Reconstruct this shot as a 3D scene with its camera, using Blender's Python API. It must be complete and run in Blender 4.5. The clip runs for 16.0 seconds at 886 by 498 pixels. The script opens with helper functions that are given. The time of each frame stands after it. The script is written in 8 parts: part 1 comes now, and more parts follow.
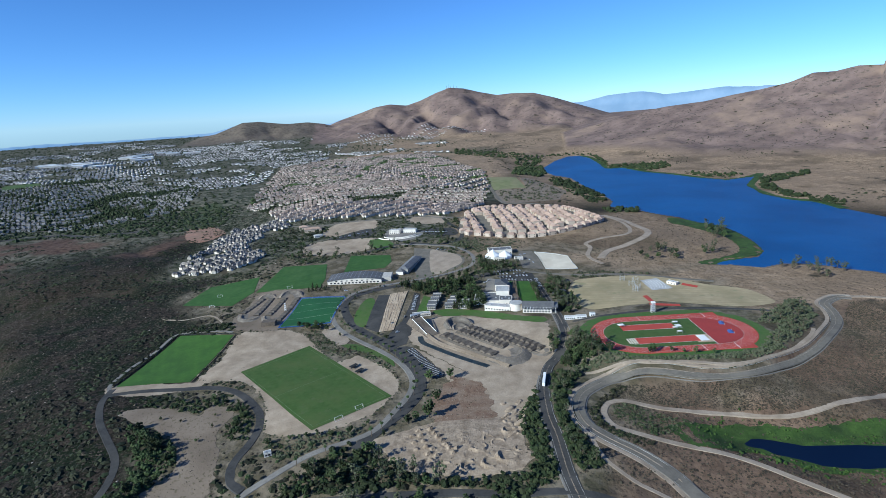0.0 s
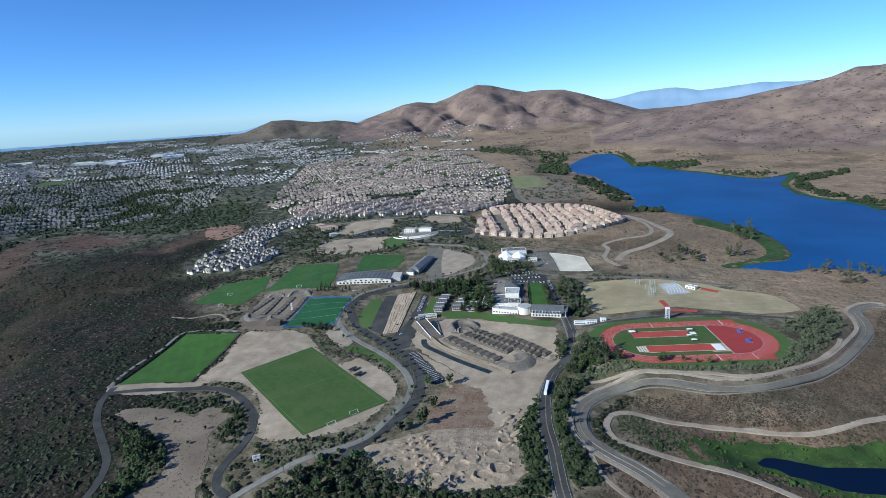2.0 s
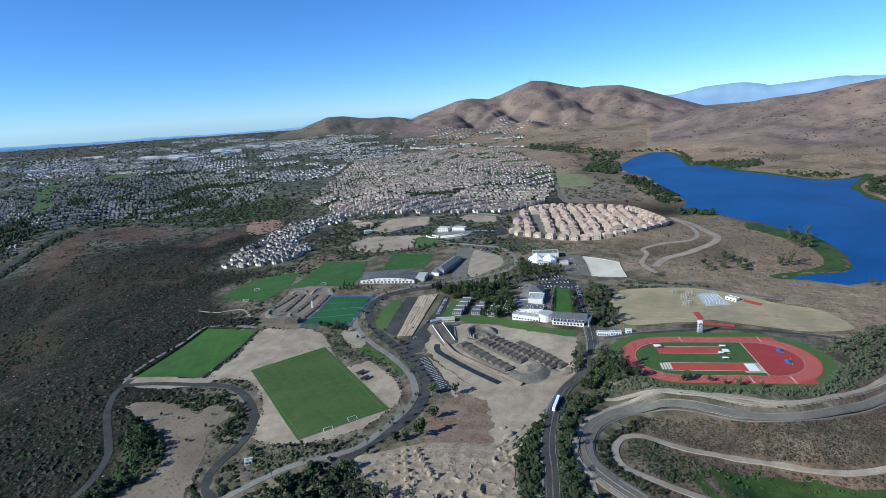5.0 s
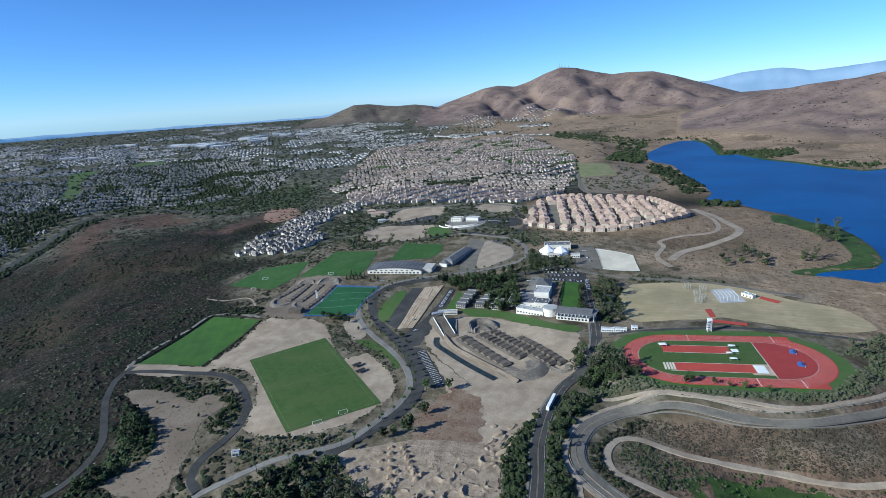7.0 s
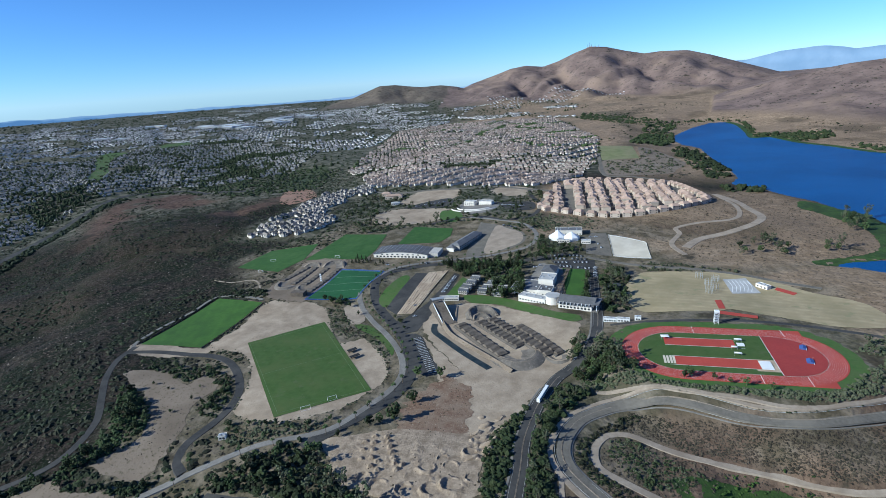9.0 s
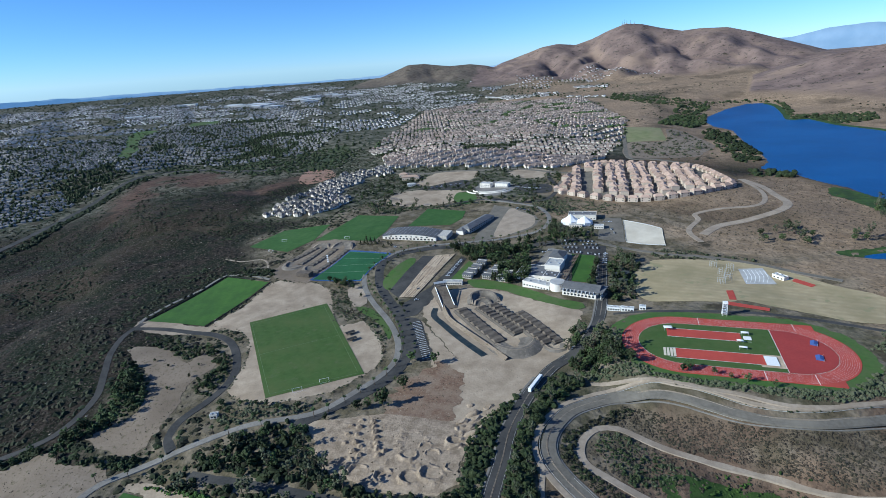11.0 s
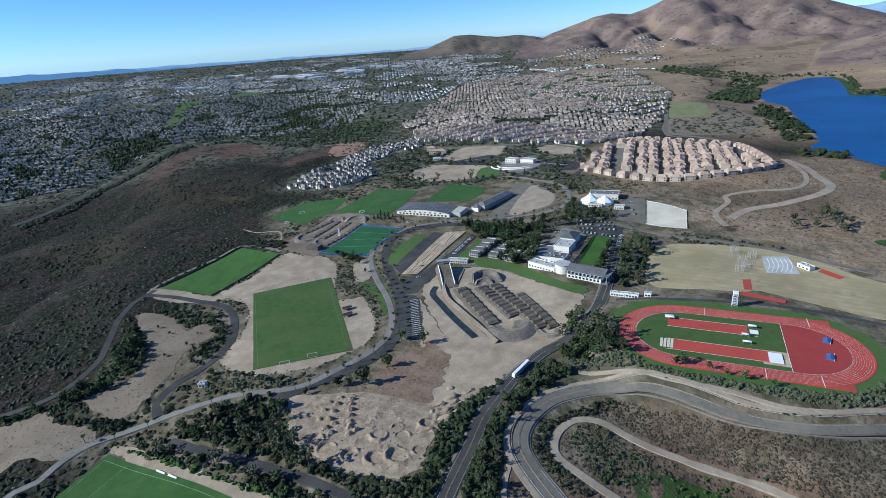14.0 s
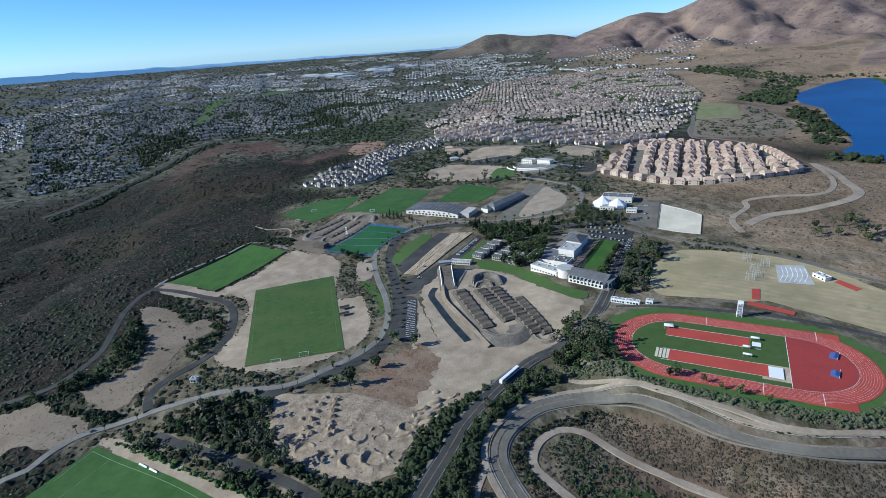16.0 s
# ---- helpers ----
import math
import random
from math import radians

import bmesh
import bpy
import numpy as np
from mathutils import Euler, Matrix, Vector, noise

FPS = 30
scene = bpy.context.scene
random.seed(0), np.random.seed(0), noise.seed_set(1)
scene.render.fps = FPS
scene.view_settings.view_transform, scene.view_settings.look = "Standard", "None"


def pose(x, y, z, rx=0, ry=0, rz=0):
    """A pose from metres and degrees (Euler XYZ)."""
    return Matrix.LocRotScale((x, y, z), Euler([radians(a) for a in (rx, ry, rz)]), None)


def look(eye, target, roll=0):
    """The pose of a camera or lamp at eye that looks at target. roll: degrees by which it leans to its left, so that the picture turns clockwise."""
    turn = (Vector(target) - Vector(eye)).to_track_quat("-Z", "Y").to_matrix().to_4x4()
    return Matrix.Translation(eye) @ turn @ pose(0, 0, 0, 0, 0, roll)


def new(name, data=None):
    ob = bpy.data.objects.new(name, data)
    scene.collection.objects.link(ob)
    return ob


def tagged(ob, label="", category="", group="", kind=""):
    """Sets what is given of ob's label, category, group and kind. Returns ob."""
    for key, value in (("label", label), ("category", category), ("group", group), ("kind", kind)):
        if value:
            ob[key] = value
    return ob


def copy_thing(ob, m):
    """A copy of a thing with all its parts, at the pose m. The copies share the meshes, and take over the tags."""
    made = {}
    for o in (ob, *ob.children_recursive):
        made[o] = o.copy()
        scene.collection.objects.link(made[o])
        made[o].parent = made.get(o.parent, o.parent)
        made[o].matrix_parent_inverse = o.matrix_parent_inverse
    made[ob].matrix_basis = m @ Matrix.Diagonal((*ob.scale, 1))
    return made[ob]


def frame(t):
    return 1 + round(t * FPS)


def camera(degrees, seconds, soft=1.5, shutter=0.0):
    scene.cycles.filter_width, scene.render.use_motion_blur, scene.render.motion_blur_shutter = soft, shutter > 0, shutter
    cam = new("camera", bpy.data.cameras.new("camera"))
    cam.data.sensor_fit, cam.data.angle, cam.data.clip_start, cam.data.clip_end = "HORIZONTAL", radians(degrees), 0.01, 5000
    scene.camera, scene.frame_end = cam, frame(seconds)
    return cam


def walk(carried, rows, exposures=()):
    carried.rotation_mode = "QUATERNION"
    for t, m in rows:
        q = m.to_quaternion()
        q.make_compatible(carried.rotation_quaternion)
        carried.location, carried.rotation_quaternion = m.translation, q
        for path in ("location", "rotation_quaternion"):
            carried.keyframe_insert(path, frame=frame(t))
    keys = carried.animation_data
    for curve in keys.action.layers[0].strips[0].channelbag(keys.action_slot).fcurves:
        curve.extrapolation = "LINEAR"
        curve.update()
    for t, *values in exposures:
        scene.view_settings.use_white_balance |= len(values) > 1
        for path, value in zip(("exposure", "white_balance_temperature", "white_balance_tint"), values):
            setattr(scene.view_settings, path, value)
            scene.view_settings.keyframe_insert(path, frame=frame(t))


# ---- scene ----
cam = camera(77.08, 16.0, soft=0.5)
PATH = [
    (0, (0.00, 0.00, 269.77), (-0.0, 968.9, 22.4), -3.28),
    (0.5, (7.35, 4.38, 269.37), (-14.0, 972.8, 20.8), -3.27),
    (1, (14.60, 8.95, 268.83), (-29.5, 976.5, 20.2), -3.29),
    (1.5, (21.62, 13.78, 268.17), (-30.0, 981.0, 19.7), -3.41),
    (2, (28.92, 18.99, 267.27), (-24.4, 986.2, 19.0), -3.52),
    (2.5, (35.96, 24.01, 266.87), (-27.3, 990.7, 18.7), -3.61),
    (3, (43.46, 28.71, 266.30), (-47.0, 993.5, 19.4), -3.64),
    (3.5, (50.92, 33.63, 265.70), (-60.2, 996.4, 19.2), -3.65),
    (4, (57.67, 38.35, 265.37), (-67.9, 999.3, 18.8), -3.61),
    (6.5, (93.16, 62.78, 262.84), (-98.0, 1009.7, 4.2), -3.75),
    (7, (99.99, 67.57, 262.37), (-103.7, 1010.0, -2.7), -3.81),
    (7.5, (106.80, 72.58, 262.03), (-110.4, 1010.2, -9.6), -3.90),
    (8, (114.06, 77.80, 261.38), (-115.2, 1010.4, -17.3), -3.95),
    (8.5, (121.05, 82.84, 260.78), (-120.1, 1010.3, -24.9), -3.98),
    (9, (128.10, 87.83, 259.82), (-125.2, 1010.0, -32.6), -4.01),
    (11.5, (161.56, 111.75, 256.89), (-156.9, 1000.8, -72.0), -4.09),
    (12, (168.53, 117.00, 256.24), (-163.8, 998.2, -79.9), -4.11),
    (12.5, (175.43, 121.77, 255.41), (-169.3, 995.3, -88.1), -4.12),
    (13, (182.13, 126.59, 254.53), (-175.0, 992.2, -96.4), -4.15),
    (13.5, (188.84, 131.72, 253.86), (-181.1, 989.0, -104.1), -4.24),
    (14, (195.18, 136.43, 252.91), (-185.9, 988.3, -106.5), -4.19),
    (14.5, (201.88, 141.56, 252.07), (-191.9, 987.9, -106.5), -4.21),
    (15, (208.20, 146.58, 251.28), (-197.5, 987.4, -107.1), -4.20),
    (15.5, (214.56, 151.46, 250.44), (-202.7, 986.9, -107.2), -4.16),
    (16, (221.15, 156.32, 249.52), (-210.0, 985.3, -106.8), -4.20),
]
walk(cam, [(t, look(eye, target, roll)) for t, eye, target, roll in PATH], exposures=[(0.0, 0.26, 5350, 4), (16.0, 0.26, 5350, 4)])

# ---- light ----
SUN_EL, SUN_FROM = 28.0, Vector((-0.845, -0.535, 0)).normalized()
world = bpy.data.worlds.new("sky")
scene.world = world
world.use_nodes = True
sky = world.node_tree.nodes.new("ShaderNodeTexSky")
sky.sky_type, sky.sun_disc = "NISHITA", False
sky.sun_elevation, sky.sun_rotation = radians(SUN_EL), math.atan2(SUN_FROM.x, SUN_FROM.y)
sky.altitude, sky.air_density, sky.dust_density, sky.ozone_density = 3000, 1.0, 0.25, 6.0
world.node_tree.nodes["Background"].inputs["Strength"].default_value = 0.1
tint = world.node_tree.nodes.new("ShaderNodeMix")
tint.data_type, tint.blend_type = "RGBA", "MULTIPLY"
tint.inputs[0].default_value, tint.inputs[7].default_value = 1.0, (0.94, 1.05, 1.18, 1)
world.node_tree.links.new(sky.outputs[0], tint.inputs[6])
world.node_tree.links.new(tint.outputs[2], world.node_tree.nodes["Background"].inputs["Color"])
sun = new("sun", bpy.data.lights.new("sun", "SUN"))
sun.data.energy, sun.data.angle, sun.data.color = 5.0, radians(0.53), (1.0, 0.94, 0.79)
sun.matrix_world = look(Vector((0, 0, 0)), -(SUN_FROM * math.cos(radians(SUN_EL)) + Vector((0, 0, math.sin(radians(SUN_EL))))))

# ---- materials ----


def node_mat(name):
    m = bpy.data.materials.new(name)
    m.use_nodes = True
    return m, m.node_tree.nodes, m.node_tree.links, m.node_tree.nodes["Principled BSDF"]


def noise_fac(nodes, links, scale, detail=4.0, low=0.35, high=0.65, coord=None):
    n = nodes.new("ShaderNodeTexNoise")
    n.inputs["Scale"].default_value, n.inputs["Detail"].default_value = scale, detail
    n.inputs["Roughness"].default_value = 0.6
    if coord is not None:
        links.new(coord, n.inputs["Vector"])
    r = nodes.new("ShaderNodeMapRange")
    r.inputs["From Min"].default_value, r.inputs["From Max"].default_value = low, high
    links.new(n.outputs["Fac"], r.inputs["Value"])
    return r.outputs["Result"]


def mixed(nodes, links, fac, a, b):
    m = nodes.new("ShaderNodeMix")
    m.data_type = "RGBA"
    for sock, v in ((m.inputs[6], a), (m.inputs[7], b)):
        if isinstance(v, tuple):
            sock.default_value = (*v, 1)
        else:
            links.new(v, sock)
    if isinstance(fac, float):
        m.inputs[0].default_value = fac
    else:
        links.new(fac, m.inputs[0])
    return m.outputs[2]


def surface(name, a, b, scale, c=None, scale2=0.02, rough=0.9, bump=0.0, bump_scale=None, metal=0.0, spec=0.3, local=False, vary=0.0, island=False, fleck=None, bands=None):
    """A surface of two tones at one scale, a third at a wider one, and fine relief."""
    m, nodes, links, p = node_mat(name)
    if local:
        coord = nodes.new("ShaderNodeTexCoord").outputs["Object"]
    else:
        coord = nodes.new("ShaderNodeNewGeometry").outputs["Position"]
    col = mixed(nodes, links, noise_fac(nodes, links, scale, 6.0, coord=coord), a, b)
    if c:
        col = mixed(nodes, links, noise_fac(nodes, links, scale2, 5.0, 0.42, 0.7, coord), col, c)
    if fleck:
        col = mixed(nodes, links, noise_fac(nodes, links, fleck[0], 5.0, fleck[1], fleck[1] + 0.06, coord), col, fleck[2])
    if bands:
        turn = nodes.new("ShaderNodeMapping")
        turn.inputs["Rotation"].default_value = (0, 0, radians(-bands[0]))
        links.new(coord, turn.inputs["Vector"])
        wave = nodes.new("ShaderNodeTexWave")
        wave.inputs["Scale"].default_value, wave.inputs["Distortion"].default_value = 0.314 / bands[1], 1.2
        wave.inputs["Detail"].default_value, wave.inputs["Detail Scale"].default_value = 3.0, 0.6
        links.new(turn.outputs["Vector"], wave.inputs["Vector"])
        soft = nodes.new("ShaderNodeMath")
        soft.operation = "MULTIPLY"
        soft.inputs[1].default_value = bands[2]
        links.new(wave.outputs["Fac"], soft.inputs[0])
        col = mixed(nodes, links, soft.outputs[0], col, bands[3])
    if vary:
        src = nodes.new("ShaderNodeNewGeometry").outputs["Random Per Island"] if island else nodes.new("ShaderNodeObjectInfo").outputs["Random"]
        r = nodes.new("ShaderNodeMapRange")
        r.inputs["To Min"].default_value, r.inputs["To Max"].default_value = 1 - vary, 1 + vary
        links.new(src, r.inputs["Value"])
        h = nodes.new("ShaderNodeHueSaturation")
        links.new(r.outputs["Result"], h.inputs["Value"])
        links.new(col, h.inputs["Color"])
        col = h.outputs["Color"]
    links.new(col, p.inputs["Base Color"])
    p.inputs["Roughness"].default_value, p.inputs["Metallic"].default_value = rough, metal
    p.inputs["Specular IOR Level"].default_value = spec
    if bump:
        n = nodes.new("ShaderNodeTexNoise")
        n.inputs["Scale"].default_value, n.inputs["Detail"].default_value = bump_scale or scale * 2, 5.0
        links.new(coord, n.inputs["Vector"])
        bn = nodes.new("ShaderNodeBump")
        bn.inputs["Strength"].default_value, bn.inputs["Distance"].default_value = 0.8, bump
        links.new(n.outputs["Fac"], bn.inputs["Height"])
        links.new(bn.outputs["Normal"], p.inputs["Normal"])
    return m


M = {}
M["turf"] = surface("mown_turf", (0.044, 0.084, 0.015), (0.06, 0.105, 0.022), 0.2, (0.08, 0.108, 0.03), 0.03, bump=0.1, bump_scale=1.5, bands=(43, 12.0, 0.3, (0.062, 0.108, 0.026)), fleck=(0.09, 0.6, (0.075, 0.105, 0.035)))
M["turf_bright"] = surface("bright_turf", (0.046, 0.11, 0.014), (0.06, 0.13, 0.02), 0.25, (0.034, 0.082, 0.014), 0.04, bump=0.1, bump_scale=1.5, bands=(20, 12.0, 0.3, (0.038, 0.09, 0.014)))
M["turf_deep"] = surface("deep_green_turf", (0.03, 0.082, 0.013), (0.046, 0.108, 0.02), 0.12, (0.06, 0.12, 0.028), 0.03, bump=0.1, bump_scale=1.5, bands=(-4, 13.0, 0.35, (0.04, 0.092, 0.017)))
M["lawn"] = surface("lawn", (0.05, 0.105, 0.018), (0.07, 0.13, 0.026), 0.3, (0.085, 0.115, 0.04), 0.05, bump=0.1)
M["hockey"] = surface("artificial_turf", (0.017, 0.075, 0.026), (0.022, 0.09, 0.032), 0.2, (0.028, 0.10, 0.036), 0.06)
M["blue"] = surface("blue_surround", (0.035, 0.10, 0.30), (0.05, 0.13, 0.36), 0.3)
M["track"] = surface("red_rubber", (0.40, 0.062, 0.042), (0.44, 0.075, 0.052), 0.5, (0.34, 0.055, 0.04), 0.05, rough=0.85)
M["track_dark"] = surface("deep_red_rubber", (0.30, 0.04, 0.034), (0.33, 0.05, 0.042), 0.5, (0.27, 0.04, 0.035), 0.05, rough=0.85)
M["white"] = surface("white_paint", (0.75, 0.75, 0.73), (0.82, 0.82, 0.8), 0.8)
M["dirt"] = surface("pale_dirt", (0.33, 0.258, 0.182), (0.42, 0.335, 0.242), 0.12, (0.235, 0.178, 0.12), 0.035, bump=0.35, bump_scale=0.5, fleck=(0.9, 0.61, (0.22, 0.175, 0.12)))
M["dirt_dull"] = surface("weedy_dirt", (0.20, 0.154, 0.111), (0.258, 0.205, 0.151), 0.1, (0.148, 0.112, 0.078), 0.025, bump=0.35, bump_scale=0.5, fleck=(0.3, 0.57, (0.13, 0.105, 0.065)))
M["dirt_loose"] = surface("loose_dirt", (0.29, 0.222, 0.155), (0.40, 0.315, 0.228), 0.5, (0.185, 0.138, 0.094), 0.15, bump=0.5, bump_scale=0.9, vary=0.1)
M["sand"] = surface("sand", (0.46, 0.355, 0.24), (0.56, 0.445, 0.315), 0.35, (0.33, 0.245, 0.16), 0.06, bump=0.3, bump_scale=0.6)
M["track_soil"] = surface("orange_soil", (0.27, 0.15, 0.10), (0.34, 0.20, 0.14), 0.1, (0.22, 0.15, 0.10), 0.03)
M["arena"] = surface("pale_arena_sand", (0.60, 0.53, 0.41), (0.67, 0.60, 0.475), 0.1, (0.52, 0.455, 0.35), 0.03)
M["brown"] = surface("brown_weeds", (0.14, 0.085, 0.055), (0.21, 0.135, 0.087), 0.35, (0.25, 0.185, 0.13), 0.05, bump=0.5, bump_scale=0.6, fleck=(0.7, 0.6, (0.29, 0.235, 0.17)))
M["tan"] = surface("dry_mown_grass", (0.35, 0.275, 0.155), (0.45, 0.36, 0.215), 0.08, (0.27, 0.225, 0.12), 0.025, bump=0.1, bands=(80, 9.0, 0.35, (0.28, 0.23, 0.125)), fleck=(0.06, 0.6, (0.27, 0.245, 0.13)))
M["paddock"] = surface("pale_green_grass", (0.15, 0.165, 0.07), (0.21, 0.215, 0.10), 0.06, (0.24, 0.21, 0.12), 0.02)
M["asphalt"] = surface("asphalt", (0.045, 0.044, 0.043), (0.062, 0.06, 0.058), 0.5, (0.085, 0.08, 0.074), 0.05, rough=0.95, spec=0.1)
M["asphalt_old"] = surface("weathered_asphalt", (0.125, 0.112, 0.092), (0.17, 0.153, 0.128), 0.4, (0.20, 0.178, 0.145), 0.06, rough=0.95, spec=0.1)
M["concrete"] = surface("concrete", (0.19, 0.175, 0.153), (0.25, 0.23, 0.203), 0.5, (0.155, 0.142, 0.125), 0.06, fleck=(0.25, 0.6, (0.16, 0.145, 0.125)))
M["gravel"] = surface("gravel_track", (0.30, 0.24, 0.178), (0.38, 0.31, 0.235), 0.4, (0.24, 0.19, 0.138), 0.06, bump=0.1)
M["bmx"] = surface("dark_packed_soil", (0.085, 0.068, 0.052), (0.135, 0.108, 0.083), 0.4, (0.17, 0.138, 0.106), 0.1, bump=0.15)
M["bmx_pale"] = surface("grey_packed_soil", (0.16, 0.138, 0.112), (0.225, 0.193, 0.157), 0.3, (0.095, 0.082, 0.068), 0.07, bump=0.1, fleck=(0.2, 0.58, (0.23, 0.195, 0.155)))
M["bmx_lane"] = surface("worn_track_soil", (0.085, 0.072, 0.058), (0.125, 0.105, 0.085), 0.3, (0.15, 0.125, 0.10), 0.08, bump=0.1)
M["brush"] = surface("rough_green_grass", (0.035, 0.05, 0.02), (0.06, 0.075, 0.032), 0.05, (0.075, 0.07, 0.04), 0.02)
M["channel"] = surface("dark_wet_lining", (0.012, 0.02, 0.022), (0.025, 0.038, 0.04), 0.3, (0.05, 0.055, 0.05), 0.1, rough=0.5)
M["worn_line"] = surface("worn_road_paint", (0.36, 0.35, 0.32), (0.5, 0.49, 0.46), 0.6, (0.2, 0.19, 0.175), 0.2)
M["turf_line"] = surface("faint_field_paint", (0.07, 0.12, 0.04), (0.16, 0.21, 0.11), 0.4)
M["turf_mark"] = surface("white_field_paint", (0.16, 0.24, 0.15), (0.3, 0.36, 0.27), 0.4)
M["marsh"] = surface("marsh_reeds", (0.03, 0.062, 0.010), (0.06, 0.105, 0.02), 0.15, (0.02, 0.036, 0.010), 0.04, bump=0.6, bump_scale=0.7)
M["leaf_dark"] = surface("dark_foliage", (0.014, 0.024, 0.008), (0.03, 0.045, 0.015), 0.6, (0.045, 0.055, 0.02), 0.15, vary=0.3)
M["leaf"] = surface("foliage", (0.03, 0.055, 0.016), (0.055, 0.085, 0.028), 0.6, (0.075, 0.095, 0.035), 0.15, vary=0.3)
M["leaf_gum"] = surface("grey_green_foliage", (0.04, 0.052, 0.024), (0.075, 0.088, 0.045), 0.6, (0.10, 0.10, 0.06), 0.15, vary=0.25)
M["leaf_bright"] = surface("bright_hedge_foliage", (0.035, 0.075, 0.012), (0.06, 0.11, 0.022), 0.7, vary=0.2)
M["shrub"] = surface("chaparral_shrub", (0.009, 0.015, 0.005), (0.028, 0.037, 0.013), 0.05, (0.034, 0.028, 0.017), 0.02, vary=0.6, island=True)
M["shrub_dry"] = surface("dry_sage_shrub", (0.042, 0.033, 0.022), (0.088, 0.066, 0.046), 0.05, (0.035, 0.034, 0.019), 0.03, vary=0.45, island=True)
M["bark"] = surface("bark", (0.09, 0.065, 0.045), (0.15, 0.115, 0.085), 3.0)
M["wall"] = surface("white_render", (0.74, 0.685, 0.60), (0.81, 0.76, 0.68), 0.4, (0.64, 0.59, 0.51), 0.1)
M["wall_warm"] = surface("warm_stucco", (0.46, 0.38, 0.30), (0.54, 0.45, 0.36), 0.4, vary=0.12)
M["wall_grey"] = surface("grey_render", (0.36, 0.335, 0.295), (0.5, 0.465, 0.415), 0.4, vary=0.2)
M["roof_tile"] = surface("terracotta_tiles", (0.40, 0.28, 0.21), (0.49, 0.355, 0.275), 0.5, (0.35, 0.24, 0.18), 0.1, vary=0.2, bump=0.08, bump_scale=2.5)
M["roof_brown"] = surface("brown_tiles", (0.23, 0.172, 0.14), (0.38, 0.292, 0.24), 0.03, (0.17, 0.148, 0.132), 0.01, vary=0.5, island=True)
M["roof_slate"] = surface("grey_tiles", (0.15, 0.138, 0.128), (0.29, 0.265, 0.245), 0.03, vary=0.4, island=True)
M["tract_wall"] = surface("cream_walls", (0.50, 0.44, 0.36), (0.70, 0.635, 0.545), 0.03, vary=0.4, island=True)
M["roof_grey"] = surface("grey_sheet_roof", (0.10, 0.10, 0.105), (0.14, 0.14, 0.145), 0.4, (0.17, 0.165, 0.16), 0.08, rough=0.8, vary=0.2)
M["town_wall"] = surface("pale_town_walls", (0.52, 0.50, 0.47), (0.76, 0.74, 0.71), 0.02, vary=0.5, island=True)
M["roof_dun"] = surface("dun_tiles", (0.15, 0.135, 0.12), (0.25, 0.225, 0.20), 0.3, (0.20, 0.17, 0.145), 0.08, vary=0.35, bump=0.06, bump_scale=2.5)
M["roof_pale"] = surface("pale_flat_roof", (0.42, 0.41, 0.39), (0.5, 0.49, 0.47), 0.4, (0.34, 0.33, 0.31), 0.1)
M["canvas"] = surface("white_canvas", (0.78, 0.78, 0.76), (0.84, 0.84, 0.83), 0.3, rough=0.6)
M["steel"] = surface("painted_steel", (0.45, 0.46, 0.47), (0.55, 0.56, 0.57), 1.0, rough=0.5, metal=0.4)
M["steel_dark"] = surface("dark_steel", (0.05, 0.05, 0.055), (0.08, 0.08, 0.085), 1.0, rough=0.5)
M["timber"] = surface("weathered_timber", (0.16, 0.115, 0.08), (0.22, 0.165, 0.12), 1.0)
M["mat_blue"] = surface("blue_vinyl", (0.06, 0.10, 0.28), (0.08, 0.13, 0.33), 0.5, rough=0.6)
M["rubber"] = surface("black_rubber", (0.02, 0.02, 0.02), (0.03, 0.03, 0.03), 2.0)
M["car"] = surface("car_paint", (0.42, 0.43, 0.45), (0.46, 0.47, 0.49), 0.5, rough=0.3, spec=0.6, vary=0.85)
M["fence_dark"] = surface("dark_fence_mesh", (0.04, 0.045, 0.045), (0.06, 0.065, 0.06), 1.0)
M["rock"] = surface("pale_rock", (0.32, 0.27, 0.22), (0.42, 0.36, 0.3), 0.6, vary=0.2, island=True)


def glass_mat():
    m, nodes, links, p = node_mat("window_glass")
    p.inputs["Base Color"].default_value, p.inputs["Roughness"].default_value = (0.02, 0.025, 0.03, 1), 0.08
    return m


def water_mat(name, deep, tone, chop):
    m, nodes, links, p = node_mat(name)
    geo_n = nodes.new("ShaderNodeNewGeometry")
    links.new(mixed(nodes, links, noise_fac(nodes, links, 0.006, 4.0, coord=geo_n.outputs["Position"]), deep, tone), p.inputs["Base Color"])
    p.inputs["Roughness"].default_value, p.inputs["IOR"].default_value = 0.35, 1.33
    p.inputs["Specular IOR Level"].default_value = 0.22
    n = nodes.new("ShaderNodeTexNoise")
    n.inputs["Scale"].default_value, n.inputs["Detail"].default_value = 0.35, 6.0
    links.new(geo_n.outputs["Position"], n.inputs["Vector"])
    b = nodes.new("ShaderNodeBump")
    b.inputs["Strength"].default_value, b.inputs["Distance"].default_value = 0.5, chop
    links.new(n.outputs["Fac"], b.inputs["Height"])
    links.new(b.outputs["Normal"], p.inputs["Normal"])
    return m


M["glass"] = glass_mat()
M["lake"] = water_mat("lake_water", (0.006, 0.05, 0.165), (0.012, 0.078, 0.235), 0.5)
M["pond"] = water_mat("pond_water", (0.002, 0.006, 0.022), (0.004, 0.01, 0.03), 0.05)


